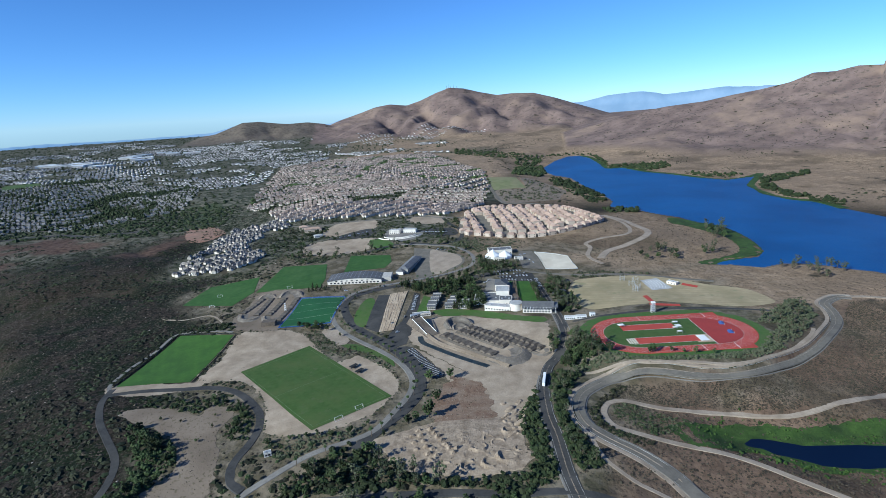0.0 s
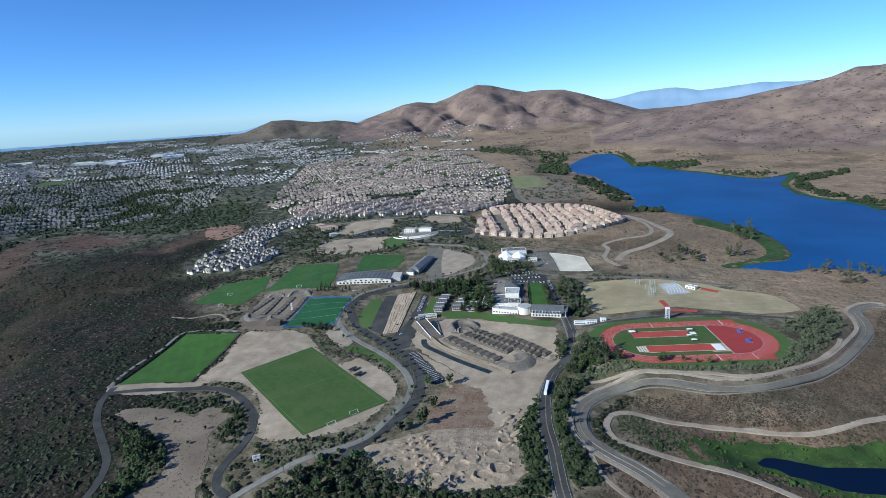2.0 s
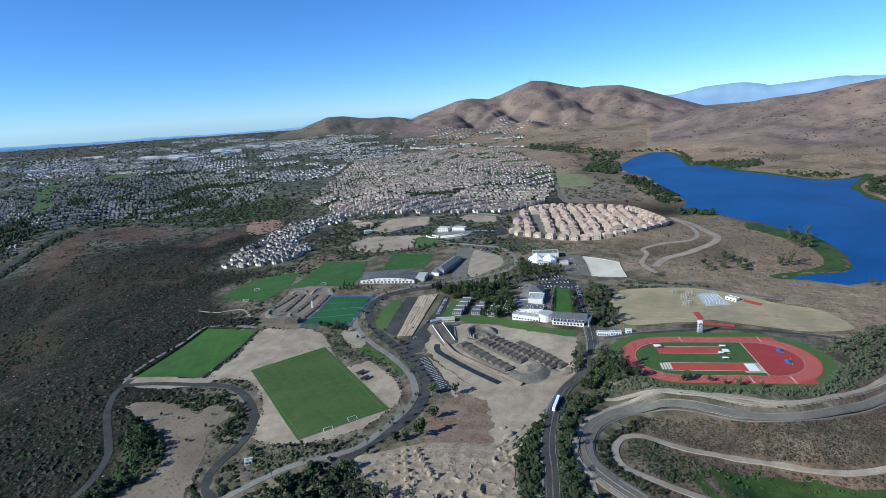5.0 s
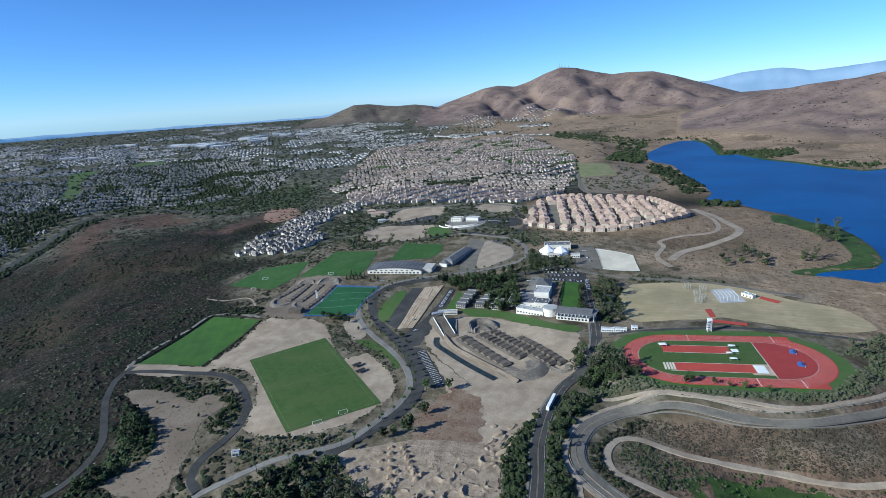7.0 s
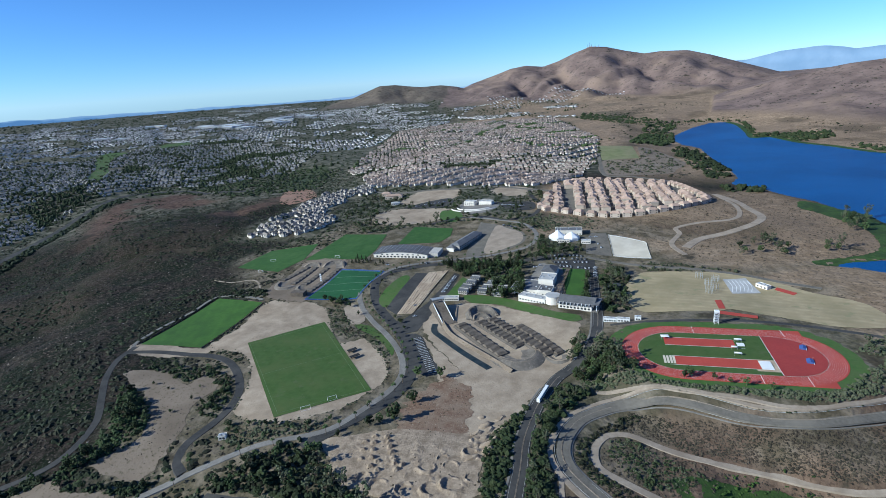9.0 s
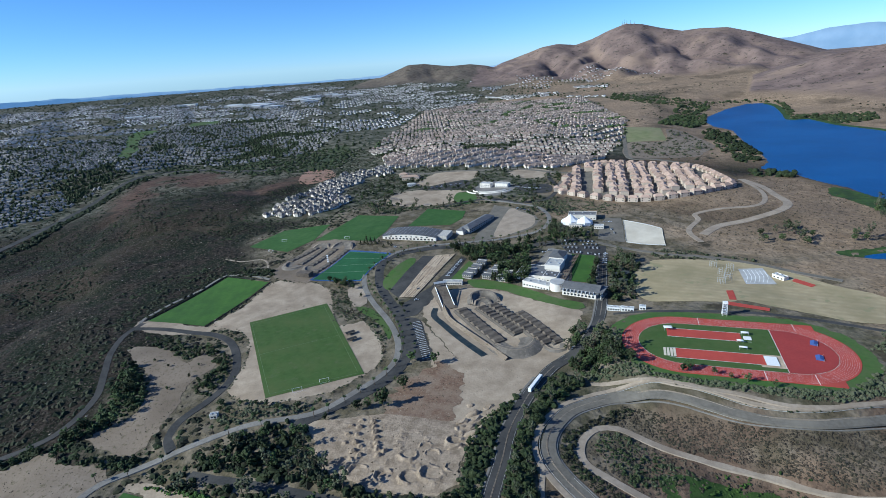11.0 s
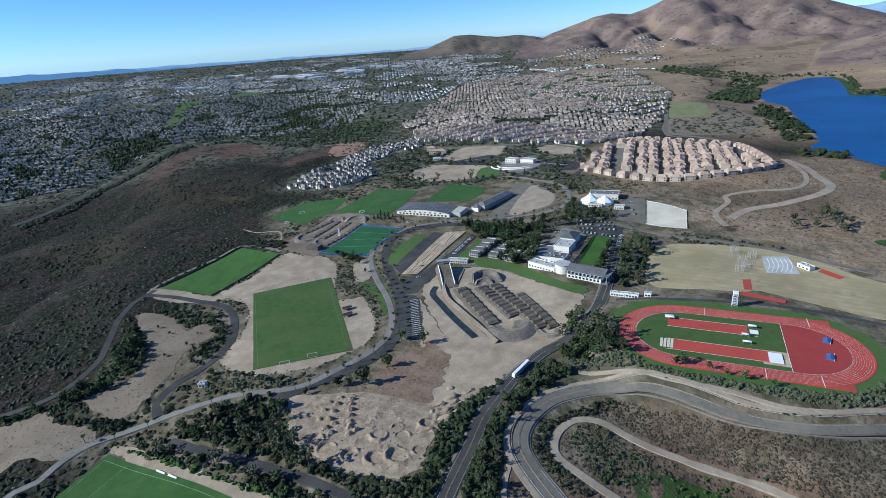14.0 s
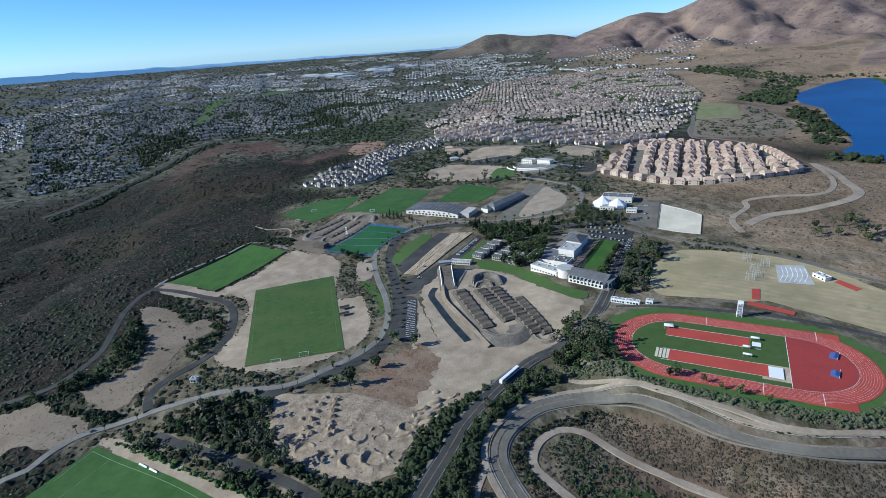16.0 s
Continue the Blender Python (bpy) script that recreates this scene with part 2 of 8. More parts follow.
def ground_mat():
    """Chaparral, dry grass and bare soil, told apart by the attribute dry."""
    m, nodes, links, p = node_mat("wild_ground")
    pos = nodes.new("ShaderNodeNewGeometry").outputs["Position"]
    dry = nodes.new("ShaderNodeAttribute")
    dry.attribute_name = "dry"
    far = nodes.new("ShaderNodeAttribute")
    far.attribute_name = "upland"
    rust = nodes.new("ShaderNodeAttribute")
    rust.attribute_name = "rust"
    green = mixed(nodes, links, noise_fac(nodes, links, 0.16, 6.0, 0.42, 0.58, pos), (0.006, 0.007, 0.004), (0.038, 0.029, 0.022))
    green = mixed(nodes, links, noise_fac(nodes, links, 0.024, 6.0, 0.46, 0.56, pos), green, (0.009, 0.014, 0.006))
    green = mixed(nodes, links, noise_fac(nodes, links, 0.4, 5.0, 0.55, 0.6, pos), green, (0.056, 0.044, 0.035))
    straw = mixed(nodes, links, noise_fac(nodes, links, 0.05, 6.0, 0.38, 0.65, pos), (0.24, 0.168, 0.108), (0.38, 0.274, 0.178))
    straw = mixed(nodes, links, noise_fac(nodes, links, 0.008, 5.0, 0.45, 0.62, pos), straw, (0.25, 0.18, 0.12))
    hill = mixed(nodes, links, noise_fac(nodes, links, 0.010, 7.0, 0.38, 0.62, pos), (0.145, 0.104, 0.09), (0.23, 0.165, 0.138))
    hill = mixed(nodes, links, noise_fac(nodes, links, 0.05, 5.0, 0.54, 0.66, pos), hill, (0.10, 0.082, 0.068))
    hill = mixed(nodes, links, noise_fac(nodes, links, 0.004, 6.0, 0.52, 0.68, pos), hill, (0.28, 0.20, 0.148))
    straw = mixed(nodes, links, noise_fac(nodes, links, 0.35, 4.0, 0.56, 0.64, pos), straw, (0.085, 0.063, 0.04))
    built = nodes.new("ShaderNodeAttribute")
    built.attribute_name = "built"
    yard = mixed(nodes, links, noise_fac(nodes, links, 0.05, 5.0, 0.42, 0.6, pos), (0.042, 0.048, 0.028), (0.15, 0.137, 0.104))
    green = mixed(nodes, links, built.outputs["Fac"], green, yard)
    red = mixed(nodes, links, noise_fac(nodes, links, 0.09, 6.0, 0.4, 0.6, pos), (0.058, 0.036, 0.027), (0.12, 0.078, 0.056))
    green = mixed(nodes, links, rust.outputs["Fac"], green, red)
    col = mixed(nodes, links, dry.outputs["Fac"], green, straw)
    col = mixed(nodes, links, far.outputs["Fac"], col, hill)
    col = mixed(nodes, links, noise_fac(nodes, links, 0.022, 6.0, 0.62, 0.68, pos), col, (0.06, 0.05, 0.034))
    links.new(col, p.inputs["Base Color"])
    p.inputs["Roughness"].default_value, p.inputs["Specular IOR Level"].default_value = 0.95, 0.1
    n = nodes.new("ShaderNodeTexNoise")
    n.inputs["Scale"].default_value, n.inputs["Detail"].default_value = 0.12, 8.0
    links.new(pos, n.inputs["Vector"])
    b = nodes.new("ShaderNodeBump")
    b.inputs["Strength"].default_value, b.inputs["Distance"].default_value = 0.8, 3.0
    links.new(n.outputs["Fac"], b.inputs["Height"])
    links.new(b.outputs["Normal"], p.inputs["Normal"])
    return m


M["ground"] = ground_mat()


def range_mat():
    m, nodes, links, p = node_mat("haze_tinted_range")
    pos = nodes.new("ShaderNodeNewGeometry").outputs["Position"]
    # distance haze put into the colour: a pale blue base and a faint glow
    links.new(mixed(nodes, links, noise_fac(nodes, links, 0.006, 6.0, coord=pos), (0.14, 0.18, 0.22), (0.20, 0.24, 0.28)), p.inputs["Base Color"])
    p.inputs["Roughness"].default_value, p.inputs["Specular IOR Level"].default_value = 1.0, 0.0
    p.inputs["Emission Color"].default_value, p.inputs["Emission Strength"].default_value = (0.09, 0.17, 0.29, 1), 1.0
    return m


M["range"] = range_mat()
# ---- plan: outlines and centre lines on the ground ----
LAKE = [(415, 2210), (509, 2443), (605, 2607), (667, 2604), (679, 2473), (652, 2217), (631, 2077), (686, 2073), (719, 1924), (770, 1822), (809, 1716), (853, 1641), (951, 1680), (998, 1719), (924, 1612), (855, 1512), (818, 1375), (829, 1286), (859, 1240), (856, 1150), (886, 931), (755, 693), (641, 656), (600, 732), (575, 751), (559, 770), (542, 786), (509, 795), (472, 780), (435, 803), (407, 811), (428, 829), (466, 835), (494, 839), (519, 869), (537, 928), (546, 990), (543, 1057), (517, 1101), (506, 1155), (471, 1214), (453, 1268), (423, 1298), (407, 1326), (435, 1391), (440, 1471), (438, 1564), (435, 1668), (440, 1872), (405, 1955), (393, 2066)]
POND = [(236, 416), (254, 421), (270, 412), (289, 405), (310, 402), (332, 400), (366, 394), (357, 367), (309, 366), (284, 374), (266, 386), (250, 398), (240, 406)]
FIELD_B = [(-363.6, 554.2), (-348.3, 679.7), (-272.5, 663.5), (-282.4, 552.6)]
DIRT_A = [(-273.8, 557.7), (-266.7, 596.4), (-265.1, 664.5), (-235.4, 666.5), (-208, 670.3), (-180, 656.5), (-155.6, 614.8), (-126.6, 577.8), (-104.3, 587.2), (-82.9, 568.5), (-58.1, 533.6), (-51.6, 510), (-56.4, 493.7), (-73.3, 462.4), (-96, 445.8), (-123.3, 435.3), (-157.5, 440.8), (-173.5, 455.2), (-178, 481), (-192.4, 509), (-208.3, 529.3), (-227.6, 543.9)]
DIRT_B = [(-362.4, 534.4), (-368.8, 557.8), (-280.1, 550.2), (-280.7, 571.1), (-257.2, 551.1), (-271, 537.8), (-318.5, 526.5)]
DIRT_C = [(-325, 494.9), (-288.5, 499.7), (-244.7, 481.6), (-234.9, 498.3), (-209.4, 481.6), (-214.9, 453.2), (-201.8, 421.5), (-196.8, 399.1), (-195.4, 380.3), (-200.8, 365.6), (-235.2, 368.8), (-252.2, 373.5), (-238, 392.7), (-234, 412.7), (-244.6, 435.3), (-269.7, 456.8), (-303.7, 473.8)]
DIRT_D = [(-304.9, 321.9), (-290.5, 341.3), (-273.3, 355), (-251.4, 347.8), (-219.1, 351.7), (-202.2, 347.9), (-197.6, 336.3), (-204.1, 318.8), (-235, 313.1), (-241.9, 300.4), (-251, 289.1)]
FIELD_N = [(-174.9, 336.2), (-168.7, 254.1), (-33.6, 269), (6.3, 325.6)]
DIRT_N = [(-168.8, 338.1), (-167.7, 347.7), (-94.4, 339.6), (-1.5, 336.3), (4.2, 328.5), (-51.8, 326.9)]
ROAD_MAIN = [(-83.3, 409.2), (-59.5, 443.1), (-45.2, 462.8), (-33.3, 488.8), (-29.8, 515.1), (-36.7, 543.6), (-54.2, 579.5), (-81, 620.4), (-110.9, 659.8), (-129.7, 690.6), (-140.3, 726), (-136, 757.9), (-109.3, 781.4), (-74.6, 797.3), (-11.3, 810.5), (33.9, 811.7), (67.7, 824.3), (100.6, 839.9)]
WALK_A = [(-205.3, 270.1), (-205.8, 288.3), (-199.4, 299.8), (-202.2, 317.7), (-199.5, 337.6), (-187.9, 352.7), (-169.8, 369.6), (-149.2, 385.5), (-121.6, 406.8), (-84.2, 423.9), (-66.9, 437.9), (-52.7, 465.6), (-41.5, 493.1), (-39.3, 522.7), (-52.3, 556.7), (-78.7, 594.2), (-111.2, 631.7), (-140.3, 670.6), (-152.4, 701), (-148.6, 733.6), (-135.5, 773.9), (-104.1, 798.1), (-54.5, 820.1), (3, 841.9), (43.6, 867.5), (49.5, 926.6), (26, 987.5), (-16.9, 1015.9), (-78.4, 1044.3)]
PARK_STALLS = [(-21.8, 521.7), (-4.9, 526.7), (-24.5, 562.8), (-41.2, 594.9), (-60.4, 596.7), (-44.6, 557.7)]
FORECOURT = [(-68, 595.8), (-84.6, 627.1), (-73.3, 635.4), (-57.6, 674.3), (-48.3, 731.1), (-44.9, 767.8), (-36.2, 760.7), (-38.1, 678.7), (-37.2, 659.8), (-45.5, 632.2), (-49.6, 605.6)]
STRIP_SAND = [(-85.7, 645.7), (-67.4, 646.4), (-54.7, 773.2), (-79.5, 763.7)]
STRIP_DARK = [(-104.8, 662.3), (-86.3, 645.4), (-79.3, 761.5), (-96.3, 761.7)]
LAWN_LOOP = [(-120.9, 681.4), (-101.3, 667.4), (-98.8, 735.4), (-108.7, 753.1), (-117.9, 730.2)]
LAWN_DORM = [(-40, 697.2), (-30.9, 754.6), (-18.3, 744.1), (-24.6, 694.2)]
LAWN_FRONT = [(-18.1, 699.2), (8.8, 701.3), (46, 687.1), (87.5, 655.2), (119.5, 643.6), (116.9, 628.3), (82.1, 641.2), (30.4, 675), (-4.2, 679.9)]
BMX_PAD = [(-39, 601.3), (-45.5, 632.2), (-38.5, 662.8), (-4.2, 679.9), (31.3, 671.9), (75.4, 644.9), (116.9, 628.3), (119.7, 604.7), (113.5, 584.9), (113.6, 572.3), (112, 546.3), (104.7, 527.1), (94.7, 512.3), (80.4, 512.6), (59.6, 516.7), (28.6, 517.3)]
DIRT_S = [(-41.2, 594.9), (27.7, 519.6), (68.4, 519.8), (93.8, 515.4), (85.3, 496.8), (75.8, 470.3), (67.5, 456.4), (59.1, 444), (55.6, 426.6), (58.3, 411.2), (57.9, 394.3), (61.8, 380.4), (52.7, 368.7), (30.6, 364.8), (9.9, 363.9), (-8.8, 369.1), (-35, 375.1), (-49.7, 387.7), (-57.8, 404.4), (-72, 417.7), (-57.6, 425.3), (-27.7, 435.8), (-14.9, 440.1), (-10.5, 487.4), (-3.4, 525.9)]
BROWN_S = [(-17.3, 443.9), (-20.1, 485.1), (-7.1, 501.9), (6.8, 518.4), (31.6, 498), (38.6, 459.6), (37.7, 436.6), (23.6, 423.5), (2.3, 419.8)]
ROAD_S = [(134.1, 784.9), (135.9, 708.9), (138.2, 651.8), (136, 598.1), (127.1, 565.7), (112.6, 543.9), (102.2, 527.8), (94.5, 504.5), (89.3, 484), (85.5, 455.3), (83.7, 430.6), (84.6, 403.8), (84.2, 381.1), (84.3, 357.5), (87.5, 327.5), (92, 270), (98, 210)]
HOCKEY = [(-217.6, 678.2), (-209.1, 770), (-145.2, 762.6), (-153.8, 685.9)]
BMX2_PAD = [(-272.8, 677.8), (-291.1, 709.7), (-284.7, 760.3), (-282.3, 813.1), (-228.1, 813.3), (-206.8, 782), (-208.8, 710.6), (-217.3, 671.5), (-232, 667.9)]
FIELD_C = [(-395.4, 793.6), (-384.7, 875.5), (-311, 900.7), (-295.9, 821), (-312.8, 771.2)]
FIELD_D = [(-291.6, 817.8), (-283.6, 952.9), (-206.8, 951.8), (-191.7, 858.2), (-191.4, 812.7), (-225.4, 813.8)]
FIELD_E = [(-166.9, 890.9), (-171.1, 999.5), (-96.6, 980.6), (-91.1, 937.2), (-100.6, 902.2)]
LOT_ROUND = [(-42.5, 827.9), (-20.7, 840.9), (14.3, 858.7), (34.3, 891.3), (27.6, 940), (-2.6, 976.5), (-46.9, 1004.1), (-53.1, 992.3)]
SAND_ROUND = [(-19.5, 850.3), (12.5, 865.8), (30.3, 891.4), (24.8, 937.2), (-2.3, 967.9), (-22.4, 983)]
ARENA = [(155.7, 922.2), (207.6, 894.5), (209, 833.3), (160.8, 844.6)]
ARENA_LOT = [(124.6, 844.6), (124.2, 906.1), (132.3, 935.1), (153.4, 932.6), (159.6, 843.3)]
PARK_N = [(78.4, 813.2), (135.9, 824.8), (136.9, 772.3), (122.8, 782.5), (92.5, 789.2)]
LAWN_MAIN = [(95.4, 788.5), (124.2, 786), (123.8, 699.7), (103.3, 702)]
PLAZA = [(53, 734.8), (64.3, 805.8), (97.7, 794.4), (98.8, 700), (89.8, 684.9), (53.6, 694.3)]
DIRT_N1 = [(-253.4, 1022.9), (-278.8, 1099.8), (-241.4, 1139.2), (-139.3, 1117.9), (-148.9, 1029.2)]
DIRT_N2 = [(-261.1, 1185.5), (-245, 1275.3), (-158.9, 1289.1), (-145, 1224.3), (-179.8, 1167.3)]
DIRT_N3 = [(-80.5, 1271), (-40.6, 1303.3), (11.4, 1270.6), (1.8, 1204.4), (-50.7, 1219.3)]
LAWN_N = [(-137.6, 1050.4), (-146.6, 1106.4), (-114.9, 1093.9), (-94.3, 1046.5), (-106.2, 1020.3)]
PLAZA_N = [(-111.9, 1101.5), (-117.8, 1174), (-71.4, 1189.8), (-38.2, 1122.3), (-53.1, 1080.1), (-80, 1066.6)]
TAN_FIELD = [(169.5, 725.5), (185.5, 769.9), (206.9, 781.4), (282.5, 783.3), (334.1, 752.7), (361.4, 723.1), (397.5, 698.9), (407.4, 661.8), (400.5, 638), (357.6, 630.1), (316.8, 644.8), (271.2, 665), (255.6, 659.5), (204.9, 657.3), (182.8, 660.1), (171.6, 682.5)]
PAD_THROW = [(281.3, 761.7), (306.5, 765.9), (311.5, 720.1), (282, 717.1)]
RED_BOX = [(258.9, 691.3), (265.7, 693.7), (264.6, 666), (258.2, 665.6)]
RED_STRIP = [(255.6, 660.5), (290, 649.3), (288.3, 641.8), (254.3, 651.8)]
RED_STRIP_B = [(331.6, 738.1), (347.1, 721.3), (341.2, 715), (327.1, 730.3)]
ROAD_E = [(221.7, 238.4), (172.2, 347.7), (166.5, 360.3), (150.7, 377.9), (125.5, 399.7), (113.2, 417.7), (111.7, 440), (120.9, 467.7), (136.6, 484), (157, 495.2), (186, 497.7), (218.7, 491.1), (252.5, 482.2), (286.8, 483.6), (324.9, 497.1), (353, 509.7), (381.4, 527.4), (417.9, 560.7), (441.6, 586.6), (453.7, 612.6), (460.9, 635.1), (487.5, 652.4), (503.3, 648.4)]
PATH_E = [(135.3, 509.5), (171.2, 508), (204.8, 501.3), (238.4, 497.7), (270.2, 491.6), (300, 496.1), (331, 508.4), (356.8, 522.6), (384.3, 543.9), (398.4, 560.4)]
TRAIL = [(514.9, 492.7), (400.8, 455.6), (360.2, 442.4), (338.6, 438.8), (317.6, 434.1), (292.2, 432), (270.2, 436.5), (248.1, 442.2), (217.1, 443.9), (193.2, 448.7), (175.5, 454), (157.6, 460.2), (143.2, 456.1), (134.7, 441.8), (133.9, 426.6), (138.8, 416.2), (154.4, 407.7), (175.1, 399.1), (195.3, 391.6), (219.7, 382.8), (236.2, 371.9), (248.2, 359.8), (259.1, 347.9), (340.2, 259.4)]
MARSH = [(183.6, 422.3), (210.4, 427.7), (243.8, 432.4), (271.8, 427.2), (297.8, 420.2), (328.3, 421.6), (383.3, 416.9), (365.6, 361.1), (305.8, 362.3), (279.8, 363.8), (259.4, 383.4), (239.5, 393.5), (209.2, 390.9), (190, 399.9)]
SHOULDER = [(105.4, 445.2), (103.3, 421.8), (111.5, 403), (113.3, 385.5), (117.9, 370.1), (132.1, 353.1), (145.3, 344.9), (180, 322), (230, 285)]
ROAD_L = [(-318.3, 336.3), (-299.9, 352.7), (-284.7, 370), (-282.6, 394.5), (-290.8, 420.8), (-314.7, 450.9), (-337.5, 479.4), (-356.6, 515.3), (-364, 548)]
ROAD_C = [(-362.3, 532.1), (-322.5, 537), (-284.2, 536.5), (-255.5, 535.3), (-225, 523.3), (-199.8, 500.3), (-183.3, 476.7), (-177.9, 455.3), (-179.2, 434.1), (-183.8, 414.1), (-184.5, 400.2), (-178.6, 384.9), (-167.2, 375.8)]
PENIN_ROAD = [(253.1, 849.1), (241.8, 894.8), (258.5, 943.3), (257.2, 968.1), (291.1, 989), (339.6, 1003.1), (360.9, 1039), (366.7, 1098.1), (352.9, 1195.4)]
PENIN_ROAD_B = [(258.2, 880.2), (284, 921.2), (327.8, 949.3), (369.9, 984.2), (389.8, 1030.8), (381.5, 1090.8), (372.6, 1148), (352.9, 1195.4)]
ROAD_ARENA = [(126, 833.8), (164.1, 820.1), (208.5, 800.3), (237.7, 796.4), (271.1, 791.3), (306.7, 776.8), (338, 755.6), (374.6, 735.5)]
TERRA = [(42.1, 1099.3), (38.8, 1203.1), (70.3, 1306), (130.2, 1345.1), (210, 1314.3), (291.6, 1291.3), (320.3, 1185.9), (325.4, 1116.5), (283.8, 1073.4), (247, 1050.7), (189.4, 1033.1), (132.3, 1038.8), (72, 1070.1)]
PADDOCK = [(152, 1788), (246, 1776), (256, 1640), (160, 1622)]
ORCHARD = [(162, 1612), (252, 1634), (262, 1770), (312, 1754), (361, 1598), (330, 1500), (296, 1428), (165, 1424)]
HOMES_W = [(-490, 955), (-506, 1038), (-502, 1080), (-497, 1144), (-518, 1201), (-512, 1245), (-506, 1337), (-452, 1368), (-386, 1352), (-350, 1291), (-402, 1250), (-398, 1204), (-408, 1154), (-392, 1099), (-338, 1061), (-343, 1008), (-340, 945), (-396, 950), (-440, 950)]
HOMES_C = [(-571.7, 1623.5), (-715, 2567), (-500.6, 2814.3), (-34.1, 2858.5), (157.9, 1984.8), (149.9, 1618.2), (106.6, 1392.9), (9.8, 1298.1), (-186.5, 1314.7), (-390.5, 1336.5)]
HOMES_L = [(-1188, 829.8), (-1113.8, 990.8), (-1242.2, 1346.6), (-1173.8, 1510), (-934.6, 1548.9), (-772.5, 1690.9), (-867.8, 2059), (-1405.1, 2342.1), (-1691.9, 2175.4), (-1889.1, 1789.6), (-2454.7, 1564.5)]
GOLF = [(-1450, 1535), (-1390, 1535), (-1480, 1660), (-1560, 1735), (-1660, 1850), (-1716, 1925), (-1745, 2040), (-1850, 2035), (-1800, 1930), (-1700, 1820), (-1590, 1710)]
GOLF_B = [(-1646, 2110), (-1580, 2215), (-1640, 2290), (-1730, 2240), (-1700, 2180)]
GREENBELT = [(-694.8, 1440.9), (-725.5, 1682.2), (-675.2, 1702.9), (-617.8, 1560.7), (-596.4, 1399.4)]
ROAD_W = [(-960, 737), (-975, 837), (-1000, 922), (-1072, 1050), (-1135, 1188), (-1166, 1290), (-1178, 1364), (-1150, 1430), (-1018, 1470), (-850, 1395), (-752, 1400)]
PENIN_GREEN = [(486, 1157.3), (520.7, 1108.7), (546.9, 1065.6), (545.5, 988.2), (536.1, 926.5), (518.8, 869.9), (496.5, 843.4), (466.6, 835), (408.6, 809), (395.9, 825.3), (446.3, 845.8), (479.5, 870.5), (505.5, 932.6), (501.5, 1009.5), (478.4, 1072), (466.1, 1107.1)]
DRYGRASS = [(36.3, 956.2), (118.5, 1051.2), (334.6, 1174.5), (430.8, 1248.3), (485.7, 1122.1), (511.1, 955.3), (503.8, 866.5), (405.5, 824.2), (317.5, 805.7), (254.7, 833), (207.3, 907.9), (159.3, 969.2), (70.8, 924.1)]
SLOPE_E = [(158.4, 487.2), (250.8, 478.2), (345.1, 501.9), (411.4, 545.2), (494.6, 637.8), (582.9, 623.3), (441.4, 451.5), (364.1, 447.9), (293.7, 434.9), (195.7, 455.4), (159.5, 466.7)]
ZONE_BELT_TRACK = [(125.7, 526), (162.9, 523.2), (206.7, 520.4), (252.9, 510.1), (292.2, 512.5), (329.1, 518.7), (352.9, 518.3), (350.1, 503.7), (290.4, 497.6), (225.5, 501.4), (176.8, 509.4), (135.1, 512.1)]
ZONE_GROVE_TRACK = [(109.7, 567.5), (115.9, 585.5), (134.5, 592.1), (148, 566.9), (158, 544), (166.6, 526.7), (146.2, 521.9), (124.5, 521), (114.4, 535.7)]
ZONE_ROAD_S_WEST = [(80.4, 512.6), (98.2, 525.3), (87.1, 491), (80.9, 455.9), (79.3, 431.3), (79.3, 405.3), (78.9, 382.9), (76.6, 358.7), (58.3, 357.7), (62.7, 376), (61.6, 395.2), (58.2, 420.9), (60.5, 440.7), (75.8, 470.3)]
ZONE_ROAD_S_EAST = [(106.4, 520.3), (130.9, 511.2), (115.5, 483.8), (105, 460.3), (105, 433.2), (105.1, 408.7), (108.7, 386.6), (117.9, 369.5), (93.6, 360.8), (91.4, 389.3), (89.9, 419.3), (90, 454.5), (94.7, 488.2)]
ZONE_TAN_WEST = [(139.5, 776.8), (160.5, 785.9), (176.9, 770.8), (172.1, 716.6), (174.9, 667.4), (151.8, 648.8), (141.5, 666.5), (139.6, 725.7)]
ZONE_DORM = [(-43.6, 768.3), (-32.2, 802.3), (19.4, 810), (39.9, 802.3), (47.5, 743.3), (54.7, 702.5), (25.2, 691.8), (2.4, 700.1), (15.8, 722.2), (-10, 758.6), (-30.5, 753.5)]
ZONE_DORM_B = [(-67.6, 789.8), (-39.6, 800.7), (-12.7, 766.9), (-23.6, 755), (-46.8, 772.9)]
ZONE_MAIN_EAST = [(126, 782.9), (133.4, 775.1), (134.1, 692.4), (131.6, 663.2), (121, 674), (122.9, 705.1), (125.7, 739.3)]
ZONE_SOUTH_WEST = [(-157, 343.2), (-142.2, 367.5), (-119.1, 391.9), (-89.4, 416.5), (-66.8, 415.9), (-53.7, 392.6), (-35, 375.1), (-5.6, 367.1), (10.9, 362.3), (-0.6, 347.3), (-47.1, 342.8), (-99, 343.8)]
ZONE_SOUTH_BOT = [(-51, 341.8), (-3, 363.4), (24.6, 361), (61, 367.6), (74.8, 379.2), (74.8, 354.7), (33.3, 333.6), (-15.5, 332)]
ZONE_HAIRPIN = [(143.7, 435), (145.3, 450), (160, 457), (176.7, 446), (197, 435), (210, 429), (187, 412), (168, 407), (153, 419)]
ZONE_BEND = [(121, 440), (128, 452), (139, 465), (155, 480), (170, 484), (158, 466), (140, 458), (131, 441), (131, 427), (136, 414), (150, 404), (170, 394), (150, 390), (128, 408), (121, 422)]
